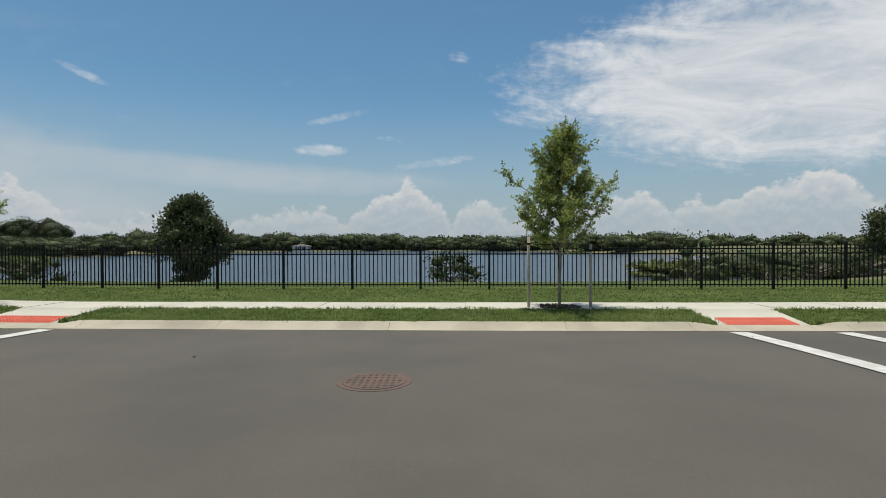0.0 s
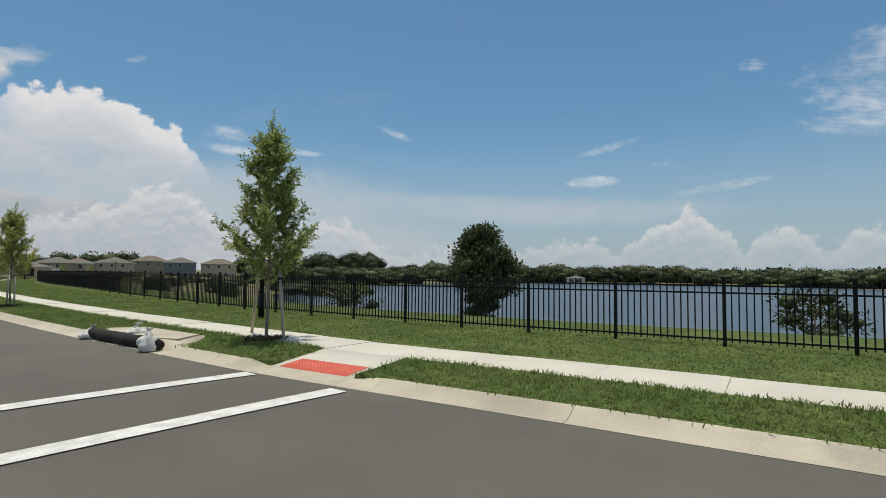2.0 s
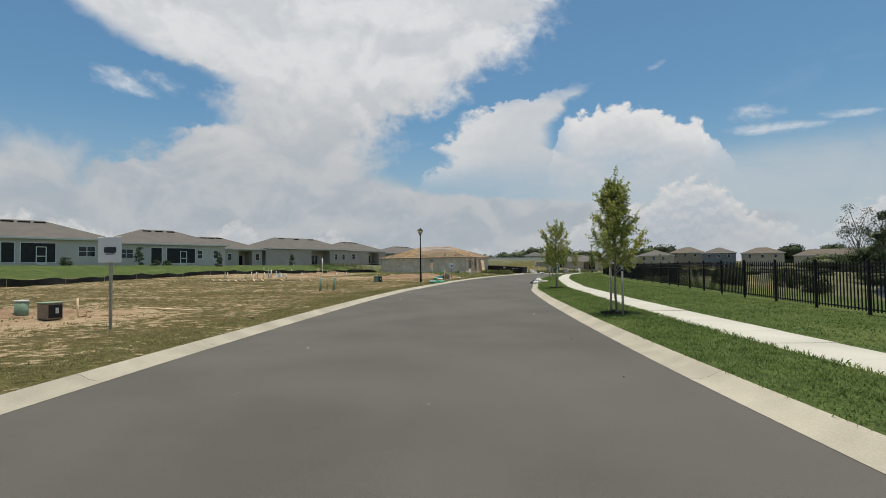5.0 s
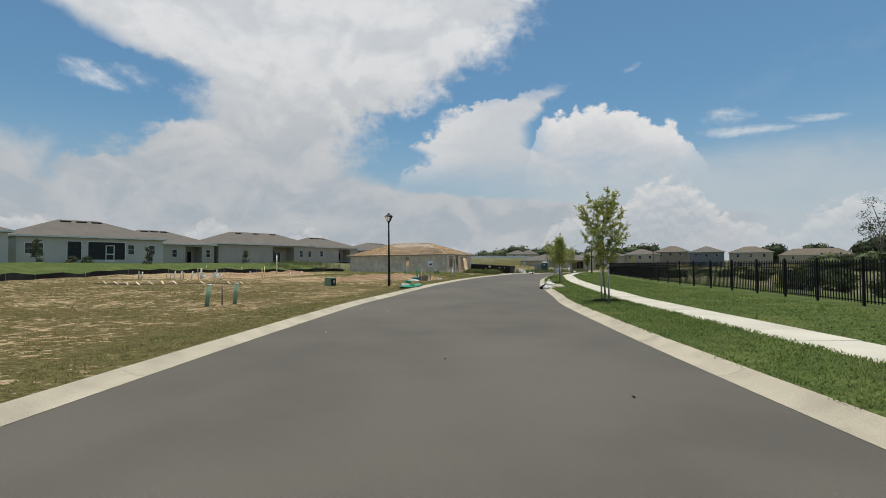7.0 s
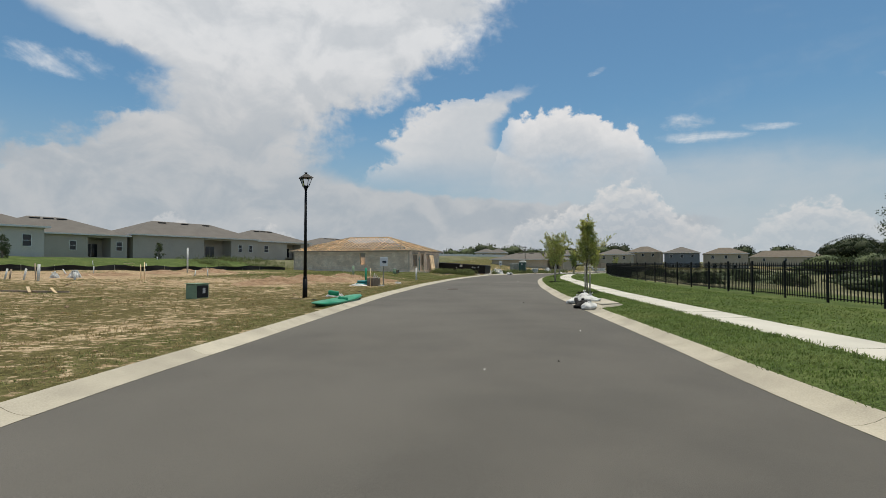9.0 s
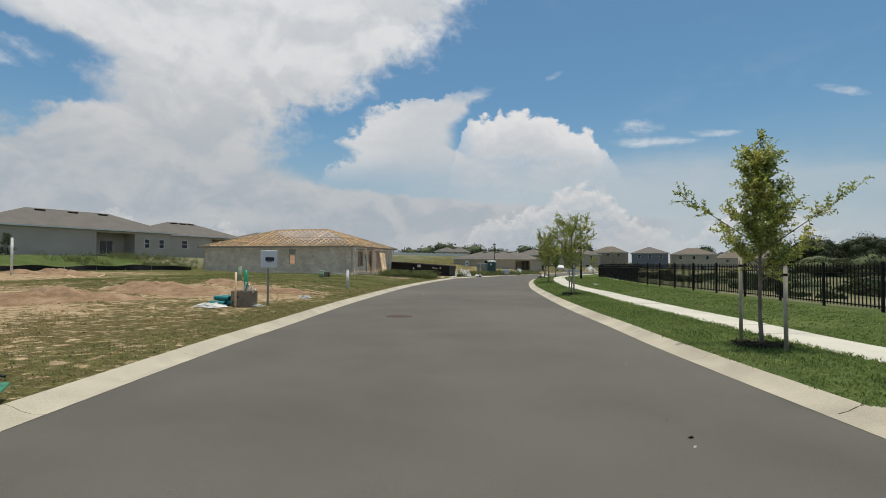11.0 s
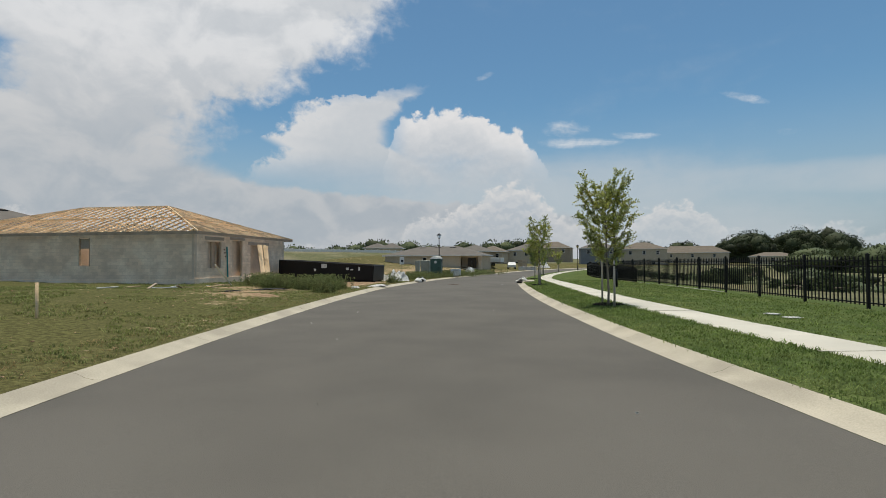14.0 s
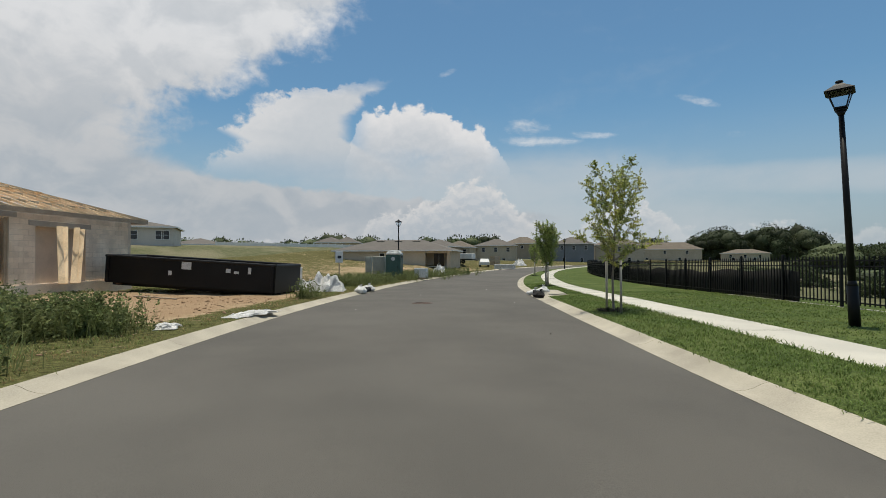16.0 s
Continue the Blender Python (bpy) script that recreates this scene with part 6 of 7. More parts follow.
def lot_sign(x, y, turn, tall=1.75, w=0.62, h=0.62, post=stake_wood):
    t = ground_thing("lot_sign", "small white lot sign on a wooden post", "sign", x, y, turn, "lot signs")
    bm = bmesh.new()
    box(bm, (0, 0.035, (tall - h) / 2 + 0.15), (0.055, 0.04, tall - h + 0.5))
    part("post", bm, post, t)
    bm = bmesh.new()
    box(bm, (0, 0, tall - h / 2), (w, 0.025, h), bevel=0.01)
    p = part("panel", bm, sign_face, t)
    bm = bmesh.new()
    box(bm, (0.02, -0.016, tall - h * 0.5), (w * 0.52, 0.006, h * 0.2))
    part("logo_patch", bm, ink, p, "dark printed patch")
    for i, z in enumerate((0.38, 0.33)):
        bm = bmesh.new()
        box(bm, (0.02, -0.016, tall - h + h * z), (w * (0.46 - 0.1 * i), 0.006, 0.018))
        part("print_line", bm, ink, p)
    return t


lot_sign(-25.6, 0.92, 72, 2.08, 0.61, 0.58)
lot_sign(-71.65, 15.32, 122, 1.74, 0.60, 0.56, stake_wood)
lot_sign(-119.6, 40.2, 70, 1.98, 0.42, 0.66, grey_wood)


def utility_box(x, y, turn, w=0.62, d=0.5, h=0.5, mat=box_green):
    t = ground_thing("utility_box", "small green utility pedestal with a dark open side", "utility box", x, y, turn, "utility boxes")
    bm = bmesh.new()
    box(bm, (0, 0, h / 2), (w, d, h), bevel=0.025)
    part("body", bm, mat, t)
    bm = bmesh.new()
    box(bm, (0, 0, h + 0.015), (w + 0.05, d + 0.05, 0.03), bevel=0.01)
    part("lid", bm, pale_green, t)
    # thin black plate stands in for the shade within the open side
    bm = bmesh.new()
    box(bm, (w / 2 + 0.004, 0, h * 0.5), (0.01, d * 0.82, h * 0.8))
    part("door", bm, vent_black, t)
    bm = bmesh.new()
    box(bm, (w / 2 + 0.011, d * 0.1, h * 0.55), (0.005, d * 0.2, h * 0.35))
    part("sticker", bm, sticker, t)


def pedestal(x, y, r=0.17, h=0.42):
    t = ground_thing("cable_pedestal", "pale green round cable pedestal", "utility box", x, y, 0, "cable pedestals")
    bm = bmesh.new()
    rod(bm, (0, 0, -0.1), (0, 0, h), r, r * 0.94, 20)
    part("body", bm, pale_green, t, "", True)
    bm = bmesh.new()
    rod(bm, (0, 0, h), (0, 0, h + 0.05), r * 1.06, r * 0.98, 20)
    part("cap", bm, pvc, t, "", True)


pedestal(-28.9, -2.9)
utility_box(-27.9, -1.6, 60, 0.42, 0.4, 0.42, cardboard)
utility_box(-60.2, 7.0, 55, 0.5, 0.62, 0.55, pale_green)
pedestal(-89.1, 18.5)
utility_box(-90.6, 18.95, 60, 0.40, 0.36, 0.34, cardboard)


def tube(name, label, x, y, r, h, mat, lean=(0, 0), cap=True, group=""):
    t = ground_thing(name, label, "post", x, y, 0, group)
    t.matrix_world = t.matrix_world @ pose(0, 0, 0, lean[0], lean[1], 0)
    bm = bmesh.new()
    rod(bm, (0, 0, -0.2), (0, 0, h), r, r, 14)
    part("pipe", bm, mat, t, "", True)
    if cap:
        bm = bmesh.new()
        rod(bm, (0, 0, h), (0, 0, h + 0.03), r * 1.12, r * 1.05, 14)
        part("end_cap", bm, pvc, t, "", True)


for x, y, ln in ((-43.7, 3.65, (-7, 2)), (-44.6, 4.35, (-6, 3))):
    tube("pipe_stub", "upright pale green plastic pipe", x, y, 0.075, 0.72, pale_green, ln, True, "green pipes")
tube("steel_stake", "thin dark metal stake", -44.3, 4.0, 0.02, 0.68, iron, (0, 0), False)
tube("marker_pipe", "tall white plastic pipe upright in the lot", -80.9, 19.1, 0.07, 0.95, pvc, (0, -1), True, "white pipes")
tube("marker_pipe", "tall white plastic pipe upright in the lot", -97, -1.5, 0.08, 2.5, pvc, (0, 1), True, "white pipes")
tube("survey_stake", "thin pale wooden survey stake", -88.7, 20.6, 0.03, 0.72, lumber, (0, 2), False, "survey stakes")
tube("survey_stake", "thin pale wooden survey stake", -28.8, -1.4, 0.025, 0.5, lumber, (0, 3), False, "survey stakes")
tube("green_post", "green plastic marker post", -74.8, 14.5, 0.07, 0.95, kayak_green, (0, 0), False)
tube("pipe_stub", "upright pale green plastic pipe with a white cap", -79.9, 14.0, 0.085, 0.75, pale_green, (0, 1), True, "green pipes")
tube("survey_stake", "thin pale wooden survey stake", -70.6, 14.4, 0.03, 1.05, lumber, (0, -2), False, "survey stakes")


def plank(x, y, turn, length, tilt=0.0, z=0.06, mat=lumber, label="loose pale timber plank on the ground", w=0.09, th=0.04):
    t = ground_thing("plank", label, "timber", x, y, turn, "loose planks")
    t.matrix_world = Matrix.Translation((0, 0, z)) @ t.matrix_world @ pose(0, 0, 0, 0, -tilt, 0)
    bm = bmesh.new()
    box(bm, (0, 0, 0), (length, w, th), bevel=0.006)
    part("board", bm, mat, t)


plank(-31.1, 0.05, 52.5, 3.7)
plank(-106.8, 24.9, 160, 3.0, -24, 0.62, pvc, "long white board leaning on site rubble")
plank(-111.0, 30.8, 28, 2.6, 0, 0.06, grey_wood)
rngl = np.random.default_rng(77)
for i in range(12):
    f = i / 11
    px, py = -107.5 + 9.5 * f + rngl.normal(0, 0.4), 24.2 - 3.6 * f + rngl.uniform(-0.2, 1.3)
    plank(px, py, 150 + rngl.normal(0, 30), rngl.uniform(0.5, 1.9), rngl.normal(0, 5), 0.07, (lumber, grey_wood, pvc)[i % 3], ("loose pale timber plank on the ground", "greyed board in the rubble by the shell", "short white board lying on bare soil")[i % 3])
for i in range(8):
    px, py = rngl.uniform(-112, -82), rngl.uniform(-12, 4)
    if along(px, py)[1] < -WIDE - 12:
        tube("pipe_stub", "short white plumbing pipe standing out of the ground", px, py, 0.045, rngl.uniform(0.25, 0.6), pvc, (rngl.normal(0, 8), rngl.normal(0, 8)), False, "plumbing stubs")
for i in range(9):
    f = rngl.uniform(0, 1)
    px, py = -73 + 4 * f + rngl.normal(0, 1.3), -12 + 15 * f
    plank(px, py, 68 + rngl.normal(0, 25), rngl.uniform(0.5, 1.4), rngl.normal(0, 7), 0.08, lumber if i % 3 else pvc, "loose pale timber plank on the ground" if i % 3 else "short white board lying on bare soil")


def form_board(x, y0, y1, braces):
    """Boards set on edge round a house pad, propped by short slanting braces."""
    t = thing("form_board", "greyed form boards on edge round a bare house pad", "timber")
    cuts = np.linspace(y0, y1, 4)
    for a, b in zip(cuts[:-1], cuts[1:]):
        za, zb = ground_at(x, float(a)), ground_at(x, float(b))
        bm = bmesh.new()
        box(bm, (0, 0, 0.03), (0.04, float(b - a) - 0.02, 0.14), bevel=0.005)
        o = part("board", bm, grey_wood, t)
        o.matrix_basis = Matrix.Translation((x, float(a + b) / 2, (za + zb) / 2)) @ Matrix.Rotation(math.atan2(zb - za, float(b - a)), 4, "X")
    for k, y in enumerate(braces):
        bm = bmesh.new()
        box(bm, (0, 0, 0), (0.5, 0.11, 0.05), bevel=0.006)
        o = part("brace", bm, lumber, t, "pale new timber brace")
        o.matrix_basis = Matrix.Translation((x + 0.2, y, ground_at(x, y) + 0.12)) @ Matrix.Rotation(math.radians(48 + 14 * math.sin(k * 2.1)), 4, "Z") @ Matrix.Rotation(math.radians(26), 4, "Y")


form_board(-64.3, -9.0, 1.2, (-8.2, -7.5, -6.8, -6.1, -5.3, -4.55, -3.75, -1.95, -0.2, 0.7))
STUB = "leaning plastic plumbing pipe on the bare pad"
for px, py, h, r, lean, mat in ((-75.0, -10.15, 0.85, 0.05, -4, grey_wood), (-75.1, -10.0, 0.8, 0.05, -14, pvc), (-75.9, -8.1, 0.6, 0.035, 8, grey_wood), (-76.0, -7.85, 0.45, 0.035, -6, grey_wood), (-76.1, -7.6, 0.8, 0.045, -12, pvc),
                                (-76.3, -7.1, 0.75, 0.05, -12, pvc), (-76.4, -6.9, 0.7, 0.045, -8, grey_wood), (-76.6, -6.25, 0.8, 0.055, -11, pvc), (-76.8, -5.7, 1.2, 0.035, 3, grey_wood), (-76.2, -5.3, 1.2, 0.075, -2, pvc),
                                (-77.4, -3.8, 0.6, 0.07, 0, pvc), (-78.4, -0.25, 1.25, 0.03, 3, lumber), (-78.4, -0.05, 1.45, 0.03, 1, lumber)):
    tube("survey_stake" if mat is lumber else "pipe_stub", "thin pale wooden survey stake" if mat is lumber else STUB, px, py, r, 0.85 * h, mat, (lean, 0), False, "survey stakes" if mat is lumber else "plumbing stubs")
for i in range(18):
    px, py = rngl.uniform(-112, -80), rngl.uniform(-12, 5)
    if along(px, py)[1] < -WIDE - 10:
        plank(px, py, rngl.uniform(0, 180), rngl.uniform(0.8, 2.4), rngl.normal(0, 6), 0.1)


def mound(x, y, r, h, seed, mat=sand, label="heap of bare orange sand in the lot"):
    """A broad, lumpy heap of dumped sand."""
    t = ground_thing("sand_heap", label, "sand heap", x, y, seed * 40, "sand heaps", 0.06)
    bm = bmesh.new()
    k, n = 64, 22
    here = ground_at(x, y)

    def top(f, a):
        px, py = r * f * math.cos(a) * (1.6 + 0.25 * math.sin(3 * a + seed)), r * f * math.sin(a) * (1 + 0.25 * math.cos(2 * a))
        lump = 0.55 * noise.noise(Vector((px * 0.9, py * 0.9, seed))) + 0.38 * abs(noise.noise(Vector((px * 2.1, py * 2.1, seed + 3)))) + 0.20 * noise.noise(Vector((px * 4.7, py * 4.7, seed))) + 0.10 * noise.noise(Vector((px * 11, py * 11, seed)))
        z = h * (1 - f * f) ** 1.1 * (0.72 + lump) - 0.03
        p = t.matrix_world @ Vector((px, py, 0))
        return bm.verts.new((px, py, z + ground_at(p.x, p.y) - here))

    rings = [[top(0, 0)]] + [[top(i / n, 2 * math.pi * j / k) for j in range(k)] for i in range(1, n + 1)]
    for j in range(k):
        bm.faces.new((rings[0][0], rings[1][j], rings[1][(j + 1) % k]))
    for i in range(1, n):
        for j in range(k):
            bm.faces.new((rings[i][j], rings[i + 1][j], rings[i + 1][(j + 1) % k], rings[i][(j + 1) % k]))
    part("sand_body", bm, mat, t, "", True)


mound(-77.3, 11.2, 2.2, 0.40, 1)
mound(-76.6, 15.4, 1.3, 0.32, 2)
mound(-73.4, 8.6, 2.0, 0.45, 3)
mound(-79.5, 13.6, 1.4, 0.26, 10)
mound(-29.6, -3.4, 1.6, 0.3, 4)
mound(-94, -3, 2.4, 0.45, 5)
mound(-100, 0, 2.6, 0.5, 6)
mound(-86, -5, 2.2, 0.4, 7)
mound(-98.9, 26.6, 1.2, 0.13, 8)
mound(-96.2, 25.9, 1.2, 0.15, 9)


def crumpled(x, y, w, d, h, seed, label="crumpled white plastic sheeting on the ground", mat=sheet_white):
    t = ground_thing("sheeting", label, "debris", x, y, seed * 33, "crumpled sheeting")
    bm = bmesh.new()
    bmesh.ops.create_grid(bm, x_segments=16, y_segments=12, size=0.5)
    for v in bm.verts:
        q = v.co.copy()
        e = max(0.0, 1 - (abs(q.x) * 2) ** 4) * max(0.0, 1 - (abs(q.y) * 2) ** 4)
        q3 = Vector((q.x * 6, q.y * 5, seed))
        v.co = Vector((q.x * w + 0.12 * noise.noise(q3), q.y * d + 0.12 * noise.noise(q3 * 1.3), 0.02 + h * e * (0.5 + 0.9 * abs(noise.noise(q3 * 0.7)) + 0.3 * noise.noise(q3 * 2))))
    o = part("sheet", bm, mat, t, "", False)
    s = o.modifiers.new("thick", "SOLIDIFY")
    s.thickness = 0.012


crumpled(-70.85, 13.72, 1.0, 0.6, 0.12, 1)
crumpled(-113.9, 37.7, 1.7, 1.2, 0.8, 2)
crumpled(-115.2, 37.0, 1.5, 0.9, 0.5, 3)
crumpled(-104.0, 32.85, 1.7, 0.5, 0.1, 4)
crumpled(-102.0, 30.95, 0.55, 0.35, 0.1, 5)
crumpled(-74.2, 16.6, 0.45, 0.3, 0.12, 6)
crumpled(-102.7, 28.6, 0.8, 0.4, 0.25, 13, "crumpled black plastic in the weeds", vent_black)
crumpled(-100.6, 26.6, 1.8, 0.25, 0.08, 14, "strip of black plastic along rubble", vent_black)
crumpled(-98.2, 24.6, 1.6, 0.2, 0.06, 15, "strip of black plastic along rubble", vent_black)
crumpled(-70.9, 14.95, 0.5, 0.3, 0.06, 7)
crumpled(-60.9, 12.0, 0.6, 0.4, 0.15, 8)
crumpled(-80.6, -6.3, 0.7, 0.5, 0.45, 17)
crumpled(-80.9, -5.2, 0.9, 0.5, 0.5, 18)
crumpled(-137.3, 56.6, 1.5, 1.1, 1.1, 9)
crumpled(-134.9, 50.9, 1.1, 0.9, 0.8, 10)
crumpled(-179.0, 99.1, 3.4, 2.0, 1.3, 16)

crumpled(-83.25, 35.4, 0.3, 0.16, 0.012, 11, "flat white paper lying on the lawn")
crumpled(-82.6, 35.05, 0.3, 0.14, 0.012, 12, "flat white paper lying on the lawn")


def carton(x, y, turn):
    t = ground_thing("carton", "open brown carton of pipe offcuts in the lot", "box", x, y, turn)
    bm = bmesh.new()
    for cx, cy, sx, sy in ((0, 0.26, 0.6, 0.02), (0, -0.26, 0.6, 0.02), (0.3, 0, 0.02, 0.54), (-0.3, 0, 0.02, 0.54)):
        box(bm, (cx, cy, 0.235), (sx, sy, 0.47))
    box(bm, (0, 0, 0.02), (0.6, 0.54, 0.03))
    part("carton_sides", bm, cardboard, t)
    for i in range(4):
        bm = bmesh.new()
        rod(bm, (-0.2 + 0.07 * i, 0, 0.1), (0.12 + 0.09 * i, 0.05 * i, 0.74 - 0.07 * i), 0.026, 0.026, 8)
        part("offcut", bm, pvc, t)
    for i, (py, pz) in enumerate(((-0.16, 0.13), (-0.09, 0.2), (0.12, 0.3))):
        bm = bmesh.new()
        rod(bm, (-0.17 + 0.16 * i, -0.268, pz), (-0.17 + 0.16 * i, -0.274, pz), 0.045, 0.045, 10)
        part("printed_mark", bm, ink, t)
    for i, (oy, oz) in enumerate(((0.0, 0.08), (0.17, 0.08), (0.085, 0.22), (0.26, 0.22))):
        p = ground_thing("pipe_length", "short teal plastic pipe in a small stack", "pipe", x - 0.25 - 0.1 * i, y - 0.75 + oy * 0.4, turn + 10, "teal pipes")
        bm = bmesh.new()
        rod(bm, (-0.35, oy, oz), (0.35, oy, oz), 0.075, 0.075, 14, False)
        rod(bm, (-0.35, oy, oz), (0.35, oy, oz), 0.062, 0.062, 14, False)
        part("pipe", bm, teal_pvc, p, "", True)


carton(-71.0, 14.62, 30)


def silt_fence(points):
    t = thing("silt_fence", "low sagging black silt fence on short stakes", "silt fence")
    p, _ = spline(points, 1.0)
    bm = bmesh.new()
    prev = None
    for i, (x, y) in enumerate(p):
        z = ground_at(x, y)
        h = 0.44 + 0.07 * math.sin(i * 1.3) + 0.06 * math.sin(i * 0.37)
        wob = 0.1 * math.sin(i * 0.9)
        row = [bm.verts.new((x + wob * f, y + wob * f, z - 0.1 + (h + 0.1) * f)) for f in (0, 0.5, 1)]
        if prev:
            for j in range(2):
                bm.faces.new((prev[j], row[j], row[j + 1], prev[j + 1]))
        prev = row
    o = part("cloth", bm, silt_cloth, t)
    o.modifiers.new("thick", "SOLIDIFY").thickness = 0.01
    for i in range(0, len(p), 3):
        x, y = p[i]
        bm = bmesh.new()
        rod(bm, (x, y, ground_at(x, y) - 0.1), (x + 0.03, y, ground_at(x, y) + 0.5), 0.022, 0.02, 6)
        part("stake", bm, stake_wood, t)


def fence_cloth(s0, s1):
    t = thing("silt_cloth", "black silt cloth tied along the foot of the metal fence", "silt fence")
    bm = bmesh.new()
    prev = None
    for i, q in enumerate(np.arange(s0, s1, 0.5)):
        x, y = at(q, np.interp(q, FENCE_S, FENCE_D) + 0.07)
        z = ground_at(float(x), float(y))
        top = 0.86 + 0.05 * math.sin(i * 0.9) + 0.04 * math.sin(i * 0.37)
        row = [bm.verts.new((float(x) + 0.02 * math.sin(i * 1.7 + 3 * f), float(y) + 0.025 * math.sin(i * 1.1 + 4 * f), z - 0.05 + (top + 0.05) * f)) for f in (0, 0.33, 0.66, 1)]
        if prev:
            for j in range(3):
                bm.faces.new((prev[j], row[j], row[j + 1], prev[j + 1]))
        prev = row
    o = part("cloth", bm, silt_cloth, t, "", True)
    o.modifiers.new("thick", "SOLIDIFY").thickness = 0.006


fence_cloth(108, 152)
silt_fence([(-30, -22), (-50, -17), (-70, -16.5), (-88, -12.5), (-104, -3.5), (-114, 3.5), (-119, 7.6)])


# kayak on the kerb
def kayak():
    c = Vector((-57.9, 12.05))
    t = thing("kayak", "bright green plastic kayak lying at the kerb", "kayak", (c.x, c.y, 0.05), math.degrees(math.atan2(13.1 - 11.2, -60.1 + 55.2)))
    t.matrix_world = t.matrix_world @ pose(0, 0, 0, 6, 0, 0)
    L, W, H = 2.45, 0.29, 0.27
    bm = bmesh.new()
    rings = []
    for i in range(25):
        f = i / 24 * 2 - 1
        w = W * max(0.02, (1 - abs(f) ** 4)) ** 0.6
        lift = 0.07 * abs(f) ** 3
        ring = []
        for a in np.linspace(0, 2 * math.pi, 16, endpoint=False):
            zz = math.sin(a)
            top = 0.55 if zz > 0 else 1.0
            ring.append(bm.verts.new((f * L, w * math.cos(a), lift + H * 0.5 + zz * H * 0.5 * top * max(0.15, 1 - abs(f) ** 4) - (0.06 if (abs(f) < 0.35 and zz > 0.7) else 0))))
        rings.append(ring)
    for i in range(24):
        for j in range(16):
            bm.faces.new((rings[i][j], rings[i][(j + 1) % 16], rings[i + 1][(j + 1) % 16], rings[i + 1][j]))
    bm.faces.new(rings[0][::-1])
    bm.faces.new(rings[-1])
    part("hull", bm, kayak_green, t, "", True)
    for x in (-0.75, 0.35, 1.0):
        bm = bmesh.new()
        box(bm, (x, 0, 0.24), (0.14, 0.36, 0.16), pose(0, 0, 0, 0, 14, 0), bevel=0.03)
        part("seat_back", bm, kayak_green, t, "", True)
    for x in (-2.35, 2.35):
        bm = bmesh.new()
        rod(bm, (x, -0.06, 0.3), (x, 0.06, 0.3), 0.015, 0.015, 6)
        part("carry_handle", bm, vent_black, t)


kayak()


def dumpster():
    a, b = Vector((-116.0, 29.05)), Vector((-111.55, 34.95))
    u = (b - a).normalized()
    w = (b - a).length
    za, zb = 0.42, -0.03
    t = thing("dumpster", "open black roll-off dumpster with scuffed steel sides", "dumpster", (a.x, a.y, za), math.degrees(math.atan2(u.y, u.x)))
    t.matrix_world = t.matrix_world @ pose(0, 0, 0, 0, math.degrees(math.atan2(za - zb, w)), 0)
    d, h = 2.35, 1.16
    sk = 0.05
    # own axes: x from end to end, y away from the road
    for name, c, s in (("near_side", (w / 2, 0, h / 2 + 0.1), (w, sk, h - 0.1)), ("far_side", (w / 2, d, h / 2 + 0.1), (w, sk, h - 0.1)), ("end_wall", (w - sk / 2, d / 2, h / 2 + 0.1), (sk, d, h - 0.1)), ("door", (sk / 2, d / 2, h / 2 + 0.1), (sk, d, h - 0.1)), ("floor_plate", (w / 2, d / 2, 0.16), (w, d, 0.08))):
        bm = bmesh.new()
        box(bm, c, s, bevel=0.008)
        part(name, bm, skip_black, t)
    bm = bmesh.new()
    for y in (0, d):
        rod(bm, (0, y, h + 0.05), (w, y, h + 0.05), 0.06, 0.06, 8)
    for x in (0.03, w - 0.03):
        rod(bm, (x, 0, h + 0.05), (x, d, h + 0.05), 0.06, 0.06, 8)
    part("top_rail", bm, skip_black, t)
    for x in (0.12, w - 0.12):
        bm = bmesh.new()
        box(bm, (x, -0.04, h / 2 + 0.1), (0.12, 0.07, h - 0.1), bevel=0.01)
        part("side_post", bm, skip_black, t)
    for y in (0.5, d - 0.5):
        bm = bmesh.new()
        box(bm, (w / 2, y, 0.06), (w, 0.1, 0.14))
        part("skid_rail", bm, skip_black, t)
    for x in (0.35, w - 0.4):
        bm = bmesh.new()
        rod(bm, (x, 0.3, 0.09), (x, 0.5, 0.09), 0.1, 0.1, 14)
        part("roller", bm, iron, t)
    for x, z, sw, sh in ((3.6, 0.95, 0.42, 0.3), (2.9, 0.62, 0.15, 0.18), (5.4, 0.85, 0.2, 0.16), (5.75, 0.8, 0.2, 0.1), (6.3, 0.9, 0.12, 0.26)):
        if x < w:
            bm = bmesh.new()
            box(bm, (x, -0.03, z + 0.05), (sw, 0.008, sh))
            part("sticker", bm, sticker, t)
    bm = bmesh.new()
    for x in (0.2, 0.25):
        box(bm, (x - 0.23, 0.35, 0.75), (0.06, 0.14, 0.3))
    part("door_latch", bm, iron, t)


dumpster()


